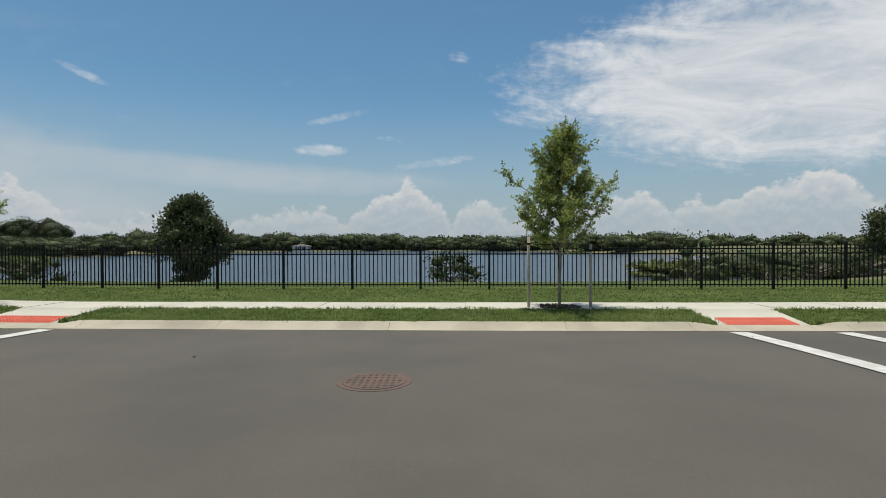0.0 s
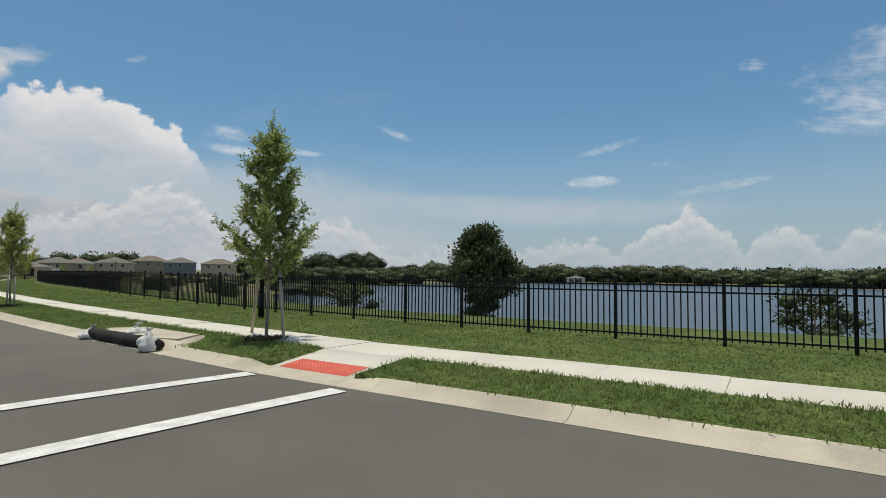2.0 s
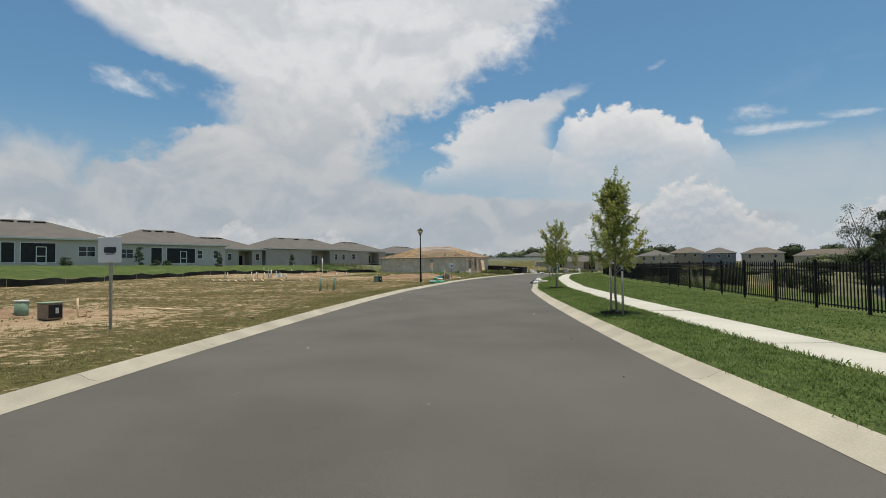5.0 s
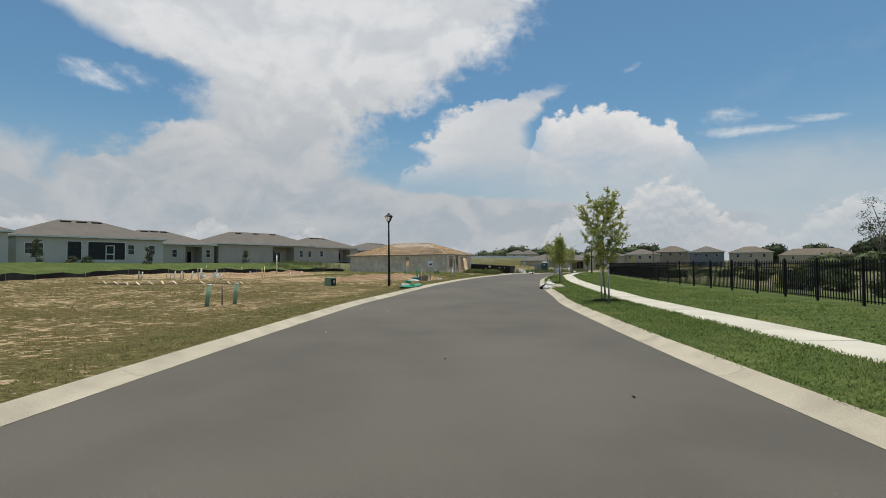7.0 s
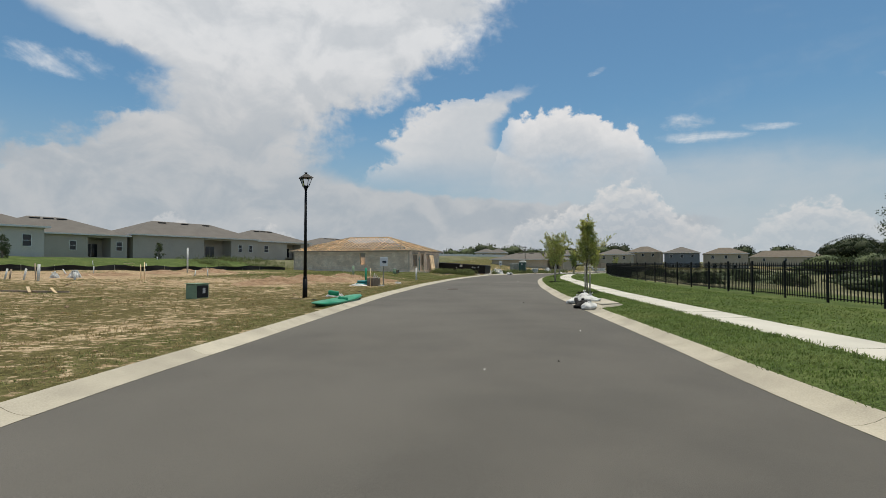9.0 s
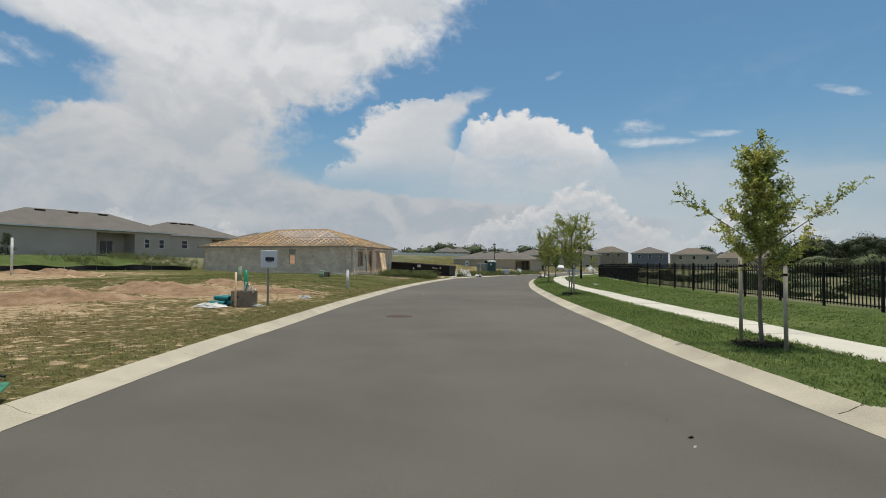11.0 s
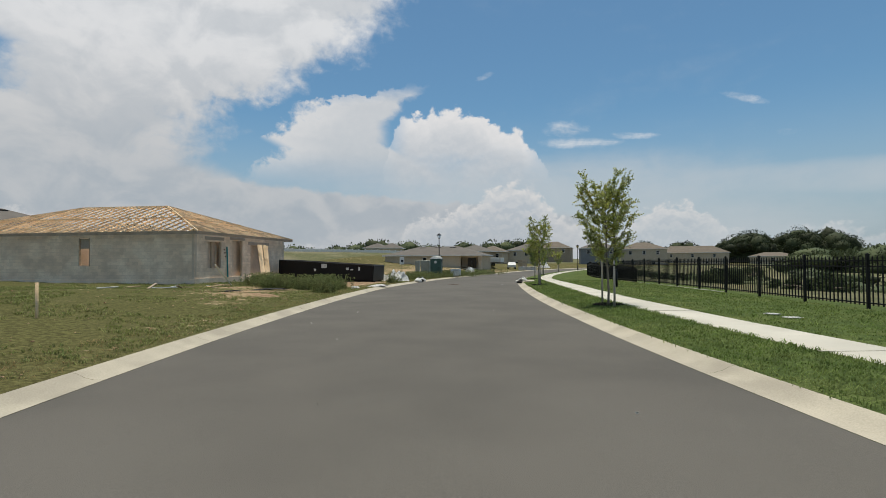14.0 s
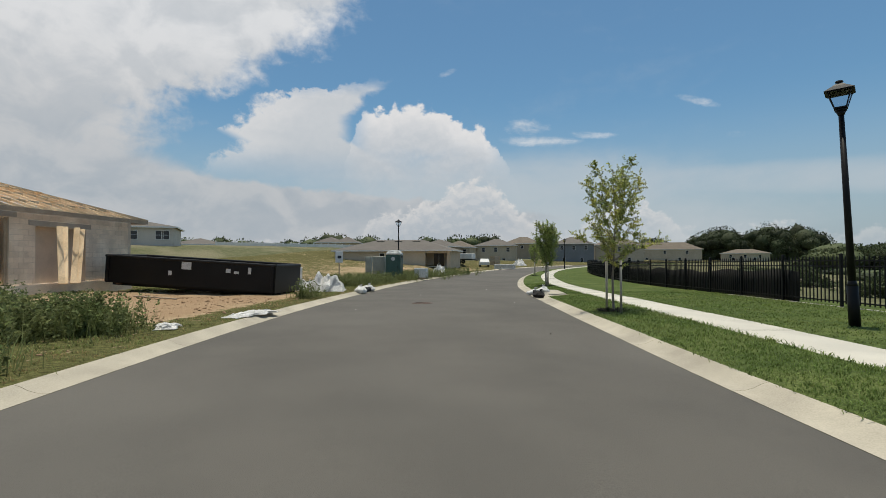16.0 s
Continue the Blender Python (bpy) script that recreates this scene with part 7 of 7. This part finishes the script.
def toilet(x, y, turn):
    t = ground_thing("portable_toilet", "dark green portable toilet with a pale curved roof", "portable toilet", x, y, turn, "portable toilets")
    bm = bmesh.new()
    box(bm, (0, 0, 1.02), (1.16, 1.16, 1.9), bevel=0.03)
    part("cabin", bm, toilet_green, t)
    bm = bmesh.new()
    box(bm, (0, 0, 0.04), (1.16, 1.2, 0.1))
    part("skid", bm, vent_black, t)
    bm = bmesh.new()
    for i in range(6):
        f = i / 5
        box(bm, (0, 0, 1.98 + 0.055 * i), (1.22 - 0.5 * f * f, 1.16 - 0.5 * f * f, 0.06), bevel=0.02)
    part("roof", bm, pvc, t, "", True)
    bm = bmesh.new()
    box(bm, (0.586, 0, 0.97), (0.03, 0.84, 1.72), bevel=0.01)
    dr = part("door", bm, toilet_green, t)
    bm = bmesh.new()
    rod(bm, (0.59, 0, 1.62), (0.61, 0, 1.62), 0.15, 0.15, 18)
    part("door_badge", bm, sticker, dr)
    bm = bmesh.new()
    box(bm, (0.61, 0.33, 1.0), (0.03, 0.04, 0.14))
    part("handle", bm, vent_black, dr)
    for sg in (-1, 1):
        bm = bmesh.new()
        box(bm, (0, sg * 0.586, 1.75), (0.7, 0.02, 0.16))
        part("vent_panel", bm, vent_black, t)


toilet(-127.9, 47.4, -35)


def transformer(x, y, turn, k=1.0, tall=1.0):
    t = ground_thing("transformer", "grey-green pad-mounted transformer cabinet in weeds", "transformer", x, y, turn)
    bm = bmesh.new()
    box(bm, (0, 0, 0.62 * tall), (1.1 * k, 1.0 * k, 1.15 * tall), bevel=0.04)
    part("cabinet", bm, grey_metal, t)
    bm = bmesh.new()
    box(bm, (0, 0, 0.03), (1.3 * k, 1.2 * k, 0.1))
    part("pad", bm, concrete, t)
    bm = bmesh.new()
    box(bm, (0.555 * k, 0, 0.6 * tall), (0.02, 0.9 * k, 0.95 * tall), bevel=0.005)
    part("door", bm, grey_metal, t)


transformer(-130.1, 47.1, -35, 1.0, 1.5)
transformer(-132.3, 47.0, -35, 0.5, 1.5)


def block_pallet(x, y, turn, cols=3, rows=5):
    t = ground_thing("block_stack", "wrapped pallet of white concrete blocks at the kerb", "pallet", x, y, turn, "block pallets")
    bm = bmesh.new()
    for i in range(3):
        box(bm, (0, -0.45 + 0.45 * i, 0.06), (1.0, 0.09, 0.1))
    for i in range(6):
        box(bm, (-0.45 + 0.18 * i, 0, 0.125), (0.12, 1.0, 0.025))
    part("pallet", bm, grey_wood, t)
    bm = bmesh.new()
    box(bm, (0, 0, 0.09), (0.39, 0.19, 0.18), bevel=0.012)
    first = None
    for k in range(rows):
        for i in range(-1, 2):
            for j in range(-2, 3):
                m = Matrix.Translation((i * 0.3 * 1.1, j * 0.2, 0.14 + k * 0.19)) @ Matrix.Diagonal((0.8, 1, 1, 1))
                if first is None:
                    first = part("block", bm, trim_paint, t)
                    first.matrix_basis = m
                else:
                    again("block", first, m, t)


block_pallet(-116.6, 36.7, 60)
block_pallet(-128.4, 50.0, 50, rows=4)


def material_stack(x, y, turn, n, L, h, mat, label):
    t = ground_thing("material_stack", label, "building material", x, y, turn, "stacks down the road")
    for i in range(n):
        bm = bmesh.new()
        box(bm, (0.06 * math.sin(i * 2.1), 0, h / n * (i + 0.5) + 0.05), (L, 1.1, h / n * 0.86), bevel=0.02)
        part("layer", bm, mat, t)


material_stack(-158, 80, 40, 4, 3.2, 0.7, sheet_white, "stack of wrapped pale building boards")


material_stack(-182.0, 95.0, 130, 6, 4.4, 1.9, grey_wood, "tall stack of grey boards at the road's end")


def wheel(parent, x, y, r):
    bm = bmesh.new()
    rod(bm, (x, y - 0.1, r), (x, y + 0.1, r), r, r, 16)
    w = part("wheel", bm, vent_black, parent)
    bm = bmesh.new()
    rod(bm, (x, y - 0.11, r), (x, y + 0.11, r), r * 0.55, r * 0.55, 12)
    part("rim", bm, grey_metal, w)


def box_trailer(x, y, turn):
    t = ground_thing("trailer", "long white flat-sided trailer parked by the road", "trailer", x, y, turn)
    bm = bmesh.new()
    box(bm, (0, 0, 1.35), (5.4, 2.0, 0.95), bevel=0.05)
    part("body", bm, trim_paint, t)
    bm = bmesh.new()
    box(bm, (0, 0, 0.72), (5.5, 1.8, 0.22), bevel=0.02)
    rod(bm, (2.7, 0, 0.66), (3.7, 0, 0.5), 0.05, 0.05, 8)
    part("chassis", bm, vent_black, t)
    for x2 in (-0.5, 0.35):
        for y2 in (-0.95, 0.95):
            wheel(t, x2, y2, 0.36)


def parked_car(x, y, turn):
    t = ground_thing("car", "white car parked at the road's end", "car", x, y, turn)
    bm = bmesh.new()
    prof = [(-2.1, 0.35), (2.1, 0.35), (2.15, 0.75), (1.9, 0.92), (0.95, 1.0), (0.4, 1.45), (-1.2, 1.48), (-1.9, 1.0), (-2.15, 0.85)]
    lo = [bm.verts.new((px, -0.85 + 0.12 * max(0.0, pz - 0.95) / 0.5, pz)) for px, pz in prof]
    hi = [bm.verts.new((px, 0.85 - 0.12 * max(0.0, pz - 0.95) / 0.5, pz)) for px, pz in prof]
    bm.faces.new(lo)
    bm.faces.new(hi[::-1])
    for i in range(len(prof)):
        j = (i + 1) % len(prof)
        bm.faces.new((lo[i], hi[i], hi[j], lo[j]))
    part("body", bm, trim_paint, t)
    for sg in (-1, 1):
        bm = bmesh.new()
        box(bm, (-0.5, sg * 0.79, 1.2), (1.7, 0.04, 0.36), bevel=0.01)
        part("side_window", bm, dark_glass, t)
        for x2 in (-1.3, 1.35):
            wheel(t, x2, sg * 0.78, 0.32)
    bm = bmesh.new()
    box(bm, (0.68, 0, 1.22), (0.04, 1.3, 0.5), pose(0, 0, 0, 0, 0, 0))
    bm.transform(Matrix.Translation((0.72, 0, 1.23)) @ Matrix.Rotation(radians(-48), 4, "Y") @ Matrix.Translation((-0.68, 0, -1.22)))
    part("windscreen", bm, dark_glass, t)


box_trailer(-172.4, 80.4, 37)
parked_car(-172.2, 85.6, 150)


def mow_strip(s0, s1):
    t = tagged(new("mow_strip"), "narrow pale concrete strip under the metal fence", "edging", kind="structure")
    for q in np.arange(s0, s1, 3.0):
        rows = []
        for f in np.linspace(0, 1, 5):
            sq = q + 0.01 + 2.98 * f
            d = float(np.interp(sq, FENCE_S, FENCE_D))
            for o, up in ((-0.05, -0.05), (-0.05, 0.012), (0.05, 0.012), (0.05, -0.05)):
                x, y = at(sq, d + o)
                rows.append((float(x), float(y), float(ground_z(sq, d + o, x, y)) + up))
        grid_mesh("strip_length", rows, [(i * 4 + j, i * 4 + 4 + j, i * 4 + 5 + j, i * 4 + 1 + j) for i in range(4) for j in range(3)], walk_concrete, t)


mow_strip(97, 112)


def clods(n, seed):
    """Lumps of dry soil over the bare patches of the lot."""
    rng = np.random.default_rng(seed)
    ico = bmesh.new()
    bmesh.ops.create_icosphere(ico, subdivisions=1, radius=1.0)
    ico.verts.index_update()
    unit = np.array([v.co[:] for v in ico.verts])
    tris = np.array([[v.index for v in f.verts] for f in ico.faces])
    ico.free()
    s, d = rng.uniform(16, 124, n), -WIDE - rng.uniform(0.7, 20, n)
    x, y = at(s, d)
    z = ground_z(s, d, x, y)
    near = np.array([max([a * math.exp(-((px - bx) ** 2 + (py - by) ** 2) / br ** 2) for bx, by, br, a in BARE]) for px, py in zip(x, y)])
    keep = rng.uniform(0, 1, n) < 0.16 + 1.3 * near
    x, y, z, near = x[keep], y[keep], z[keep], near[keep]
    m = len(x)
    r = rng.gamma(2.0, 0.006, m) + 0.006 + 0.022 * near * rng.uniform(0, 1, m)
    v = unit[None] * (1 + rng.normal(0, 0.22, (m, len(unit), 1))) * r[:, None, None] * (1.3, 1.1, 0.7) + np.stack([x, y, z + r * 0.15], 1)[:, None]
    f = tris[None] + (np.arange(m) * len(unit))[:, None, None]
    tagged(grid_mesh("soil_clods", v.reshape(-1, 3).tolist(), f.reshape(-1, 3).tolist(), sand), "dry crumbled clods of soil strewn over the lot", "soil", kind="stuff")


clods(17000, 55)


# ---- small trees on the bank by the houses ----
for i, (x, y, h) in enumerate(((-84, -23, 2.3), (-94.6, -16.4, 2.2), (-114.5, -8.8, 2.1))):
    big_tree("shrub", "narrow dark ornamental shrub on the grass bank", x, y, ground_at(x, y), h, 1.2, 200 + i, 900, 0.14, 0.02, group="bank ornamentals")
for i, (x, y) in enumerate(((-81, -30), (-98, -26.5), (-99.5, -25.5))):
    big_tree("shrub", "low clipped dark hedge shrub by a house", x, y, ground_at(x, y), 0.9, 1.7, 210 + i, 700, 0.12, 0.0, group="house shrubs")


# ---- weeds, dry tufts, mown grass ----
def tufts(name, label, places, blades, tall, lean, seed, material, width=0.02):
    """Grass in one mass: blades fanned out of each place."""
    rng = np.random.default_rng(seed)
    p = np.repeat(np.array(places), blades, 0)
    n = len(p)
    a = rng.uniform(0, 2 * math.pi, n)
    ht = tall * rng.uniform(0.45, 1.2, n)
    base = p + np.c_[rng.normal(0, lean * tall * 0.5, (n, 2)), np.zeros(n)]
    out = np.c_[np.cos(a), np.sin(a)] * (lean * ht * rng.uniform(0.2, 1.2, n))[:, None]
    w = np.c_[-np.sin(a + rng.normal(0, 0.8, n)), np.cos(a)] * width * rng.uniform(0.6, 1.3, n)[:, None]
    v = np.empty((n, 5, 3))
    v[:, 0, :2], v[:, 0, 2] = base[:, :2] - w, base[:, 2] - 0.02
    v[:, 1, :2], v[:, 1, 2] = base[:, :2] + w, base[:, 2] - 0.02
    v[:, 2, :2], v[:, 2, 2] = base[:, :2] + out * 0.45 + w * 0.8, base[:, 2] + ht * 0.62
    v[:, 3, :2], v[:, 3, 2] = base[:, :2] + out * 0.45 - w * 0.8, base[:, 2] + ht * 0.62
    v[:, 4, :2], v[:, 4, 2] = base[:, :2] + out, base[:, 2] + ht
    i = np.arange(n) * 5
    faces = np.c_[i, i + 1, i + 2, i + 3].tolist() + np.c_[i + 3, i + 2, i + 4].tolist()
    o = grid_mesh(name, v.reshape(-1, 3).tolist(), faces, material)
    return tagged(o, label, "grass", kind="stuff")


def scatter(n, s0, s1, d0, d1, seed):
    rng = np.random.default_rng(seed)
    s, d = rng.uniform(s0, s1, n), rng.uniform(d0, d1, n)
    x, y = at(s, d)
    return s, d, np.c_[x, y, ground_z(s, d, x, y)]


def lawn_grass():
    rng = np.random.default_rng(1)

    def bed(n, s0, s1, edge0, edge1):
        """Places between two offsets, each a plain number or the footway's edge plus a number."""
        s, f = rng.uniform(s0, s1, n), rng.uniform(0, 1, n)
        e0 = edge0 if edge0 < 1 else footway(s) + edge0 - 2
        e1 = footway(s) + edge1 - 2 if edge1 < 4 else edge1
        d = e0 + (e1 - e0) * f
        x, y = at(s, d)
        return s, d, np.c_[x, y, ground_z(s, d, x, y)]

    s, d, p = bed(44000, -12, 125, 0.42, 1.97)
    keep = np.ones(len(s), bool)
    for q, w in RAMPS:
        keep &= np.abs(s - q) > w / 2 + 0.18
    for q in INLETS:
        keep &= (np.abs(s - q) > 1.75) | (d > 1.25)
    tufts("verge_grass", "short green mown verge grass", p[keep], 4, 0.042, 1.9, 2, blade, 0.006)
    s, d, p = bed(3400, -12, 125, 1.88, 2.04)
    keep = np.ones(len(s), bool)
    for q, w in RAMPS:
        keep &= np.abs(s - q) > w / 2 + 0.2
    tufts("edge_grass", "grass overhanging the footway's edge", p[keep], 4, 0.06, 1.4, 4, blade, 0.007)
    s, d, p = bed(32000, -14, 115, 3.16, 6.9)
    tufts("lawn_grass", "short green mown lawn grass", p, 4, 0.04, 2.3, 6, blade, 0.009)


lawn_grass()


def lot_weeds():
    s, d, p = scatter(30000, 14, 80, -WIDE - 22, -WIDE - 0.55, 7)
    patchy = np.array([noise.noise(Vector((x * 0.6, y * 0.6, 3.0))) for x, y, z in p])
    tufts("dry_grass", "thin dry brown grass on the lot", p[patchy > 0.02], 5, 0.05, 1.7, 8, dry_blade, 0.007)
    tufts("lot_sprigs", "sparse green sprigs on the lot", p[patchy < -0.30], 5, 0.03, 1.9, 18, weed_leaf, 0.009)
    s, d, p = scatter(4200, 12, 130, -WIDE - 1.7, -WIDE - 0.5, 9)
    tufts("kerb_grass", "ragged brown-green grass along the kerb", p[::2], 7, 0.035, 2.2, 10, weed_leaf, 0.006)
    tufts("kerb_straw", "ragged brown grass along the kerb", p[1::2], 7, 0.04, 2.2, 19, dry_blade, 0.006)
    s, d, p = scatter(20000, 74, 128, -WIDE - 18, -WIDE - 0.6, 11)
    patchy = np.array([noise.noise(Vector((x * 0.5, y * 0.5, 9.0))) for x, y, z in p])
    open_soil = np.array([max(a * math.exp(-((x - bx) ** 2 + (y - by) ** 2) / br ** 2) for bx, by, br, a in BARE) for x, y, z in p])
    tufts("weedy_grass", "patchy green weeds on the lot", p[(patchy > -0.05) & (open_soil < 0.35)], 8, 0.055, 1.9, 12, weed_leaf, 0.010)
    rng = np.random.default_rng(13)
    clump = []
    for x, y, n, r in ((-107.0, 26.8, 90, 0.7), (-103.8, 27.6, 150, 0.85), (-102.2, 29.4, 170, 0.8), (-101.4, 28.5, 40, 0.5), (-98.6, 28.6, 20, 0.35), (-109.4, 35.6, 14, 0.3), (-121, 42.4, 60, 1.3), (-123.6, 44.4, 60, 1.4),
                       (-128, 48, 120, 2.0), (-119, 40.5, 90, 1.4), (-133, 52, 160, 2.6), (-138, 57, 140, 2.6), (-144, 62, 120, 2.6), (-121, 4, 90, 3.2), (-124, -1, 80, 3.2), (-116, -3, 70, 2.8), (-128, 3, 70, 3.6)):
        for k in range(n):
            cx, cy = x + rng.normal(0, r * 0.5), y + rng.normal(0, r * 0.5)
            clump.append((cx, cy, ground_at(cx, cy)))
    tufts("tall_weeds", "tall rank green weeds on the building site", clump, 10, 0.5, 0.85, 14, rank_leaf, 0.006)
    # leafy stems among the blades
    pts, dirs = [], []
    for cx, cy, cz in clump:
        for k in range(3):
            hgt = rng.uniform(0.15, 0.72)
            lean = rng.normal(0, 0.16, 2)
            ox, oy = rng.normal(0, 0.16, 2)
            for f in np.linspace(0.1, 1.0, 9):
                for sg in (0, 2.1, 4.2):
                    a = f * 9 + sg + k
                    pts.append((cx + ox + lean[0] * f, cy + oy + lean[1] * f, cz + hgt * f))
                    dirs.append((math.cos(a), math.sin(a), 0.5))
    tagged(leaf_mesh(np.array(pts), np.array(dirs), 0.075, rng, "leafy_weeds", rank_leaf, None), "leafy green weeds with soft stems on the site", "weeds", kind="stuff")


lot_weeds()



def road_litter():
    """Twigs, leaf scraps and specks lying about on the asphalt."""
    rng = np.random.default_rng(91)
    s, d = rng.uniform(-6, 130, 48), -WIDE * rng.uniform(0.04, 0.96, 48)
    x, y = at(s, d)
    z = 0.034 - 0.032 * ((d + WIDE / 2) / (WIDE / 2)) ** 2 + 0.008 + dip(s)
    o = leaf_mesh(np.c_[x, y, z], rng.normal(0, 1, (48, 3)) * (1, 1, 0.05), 0.05, rng, "road_litter", mulch, None, 0.05)
    tagged(o, "dry leaf scraps and twigs scattered on the asphalt", "litter", kind="stuff")
    s, d = rng.uniform(-6, 130, 34), -WIDE * rng.uniform(0.04, 0.96, 34)
    x, y = at(s, d)
    z = 0.034 - 0.032 * ((d + WIDE / 2) / (WIDE / 2)) ** 2 + 0.008 + dip(s)
    o = leaf_mesh(np.c_[x, y, z], rng.normal(0, 1, (34, 3)) * (1, 1, 0.05), 0.045, rng, "road_specks", sheet_white, None, 0.05)
    tagged(o, "small white scraps scattered on the asphalt", "litter", kind="stuff")


road_litter()


# ---- blocks of the shell's walls, one by one ----
def shell_blocks():
    w, l, hgt, bh, bl, openings, side = SHELL
    bm = bmesh.new()
    box(bm, (0, 0, 0), (bl - 0.008, 0.05, bh - 0.01), bevel=0.004)
    first = part("block", bm, block, shell)
    used = False
    cut = first.data
    verts0 = np.array([v.co[:] for v in cut.vertices])
    faces0 = [tuple(p.vertices) for p in cut.polygons]
    verts, faces, count = [], [], 0
    for name, length, m in (("front", w, Matrix.Identity(4)), ("side", l, side)):
        rows = int(hgt / bh)
        for r in range(rows):
            z = (r + 0.5) * bh
            x = -bl / 2 * (r % 2)
            while x < length - 0.05:
                a, b = max(x, 0.0), min(x + bl, length)
                x += bl
                for q0, q1, z0, z1 in openings[name]:
                    if z0 < z < z1 and a < q1 and b > q0:
                        a, b = (a, q0) if a < q0 else (q1, b)
                if b - a < 0.05:
                    continue
                place = m @ Matrix.Translation(((a + b) / 2, 0.034, z)) @ Matrix.Diagonal(((b - a) / bl, 1, 1, 1))
                if name == "side":
                    place = m @ Matrix.Translation(((a + b) / 2, 0.166, z)) @ Matrix.Diagonal(((b - a) / bl, 1, 1, 1))
                if name == "front" and count < 300:
                    count += 1
                    if not used:
                        first.matrix_basis, used = place, True
                    else:
                        again("block", first, place, shell)
                else:
                    o = len(verts)
                    mm = np.array(place)
                    verts += (verts0 @ mm[:3, :3].T + mm[:3, 3]).tolist()
                    faces += [tuple(o + i for i in f) for f in faces0]
    grid_mesh("blockwork", verts, faces, block, shell)["kind"] = "stuff"


shell_blocks()
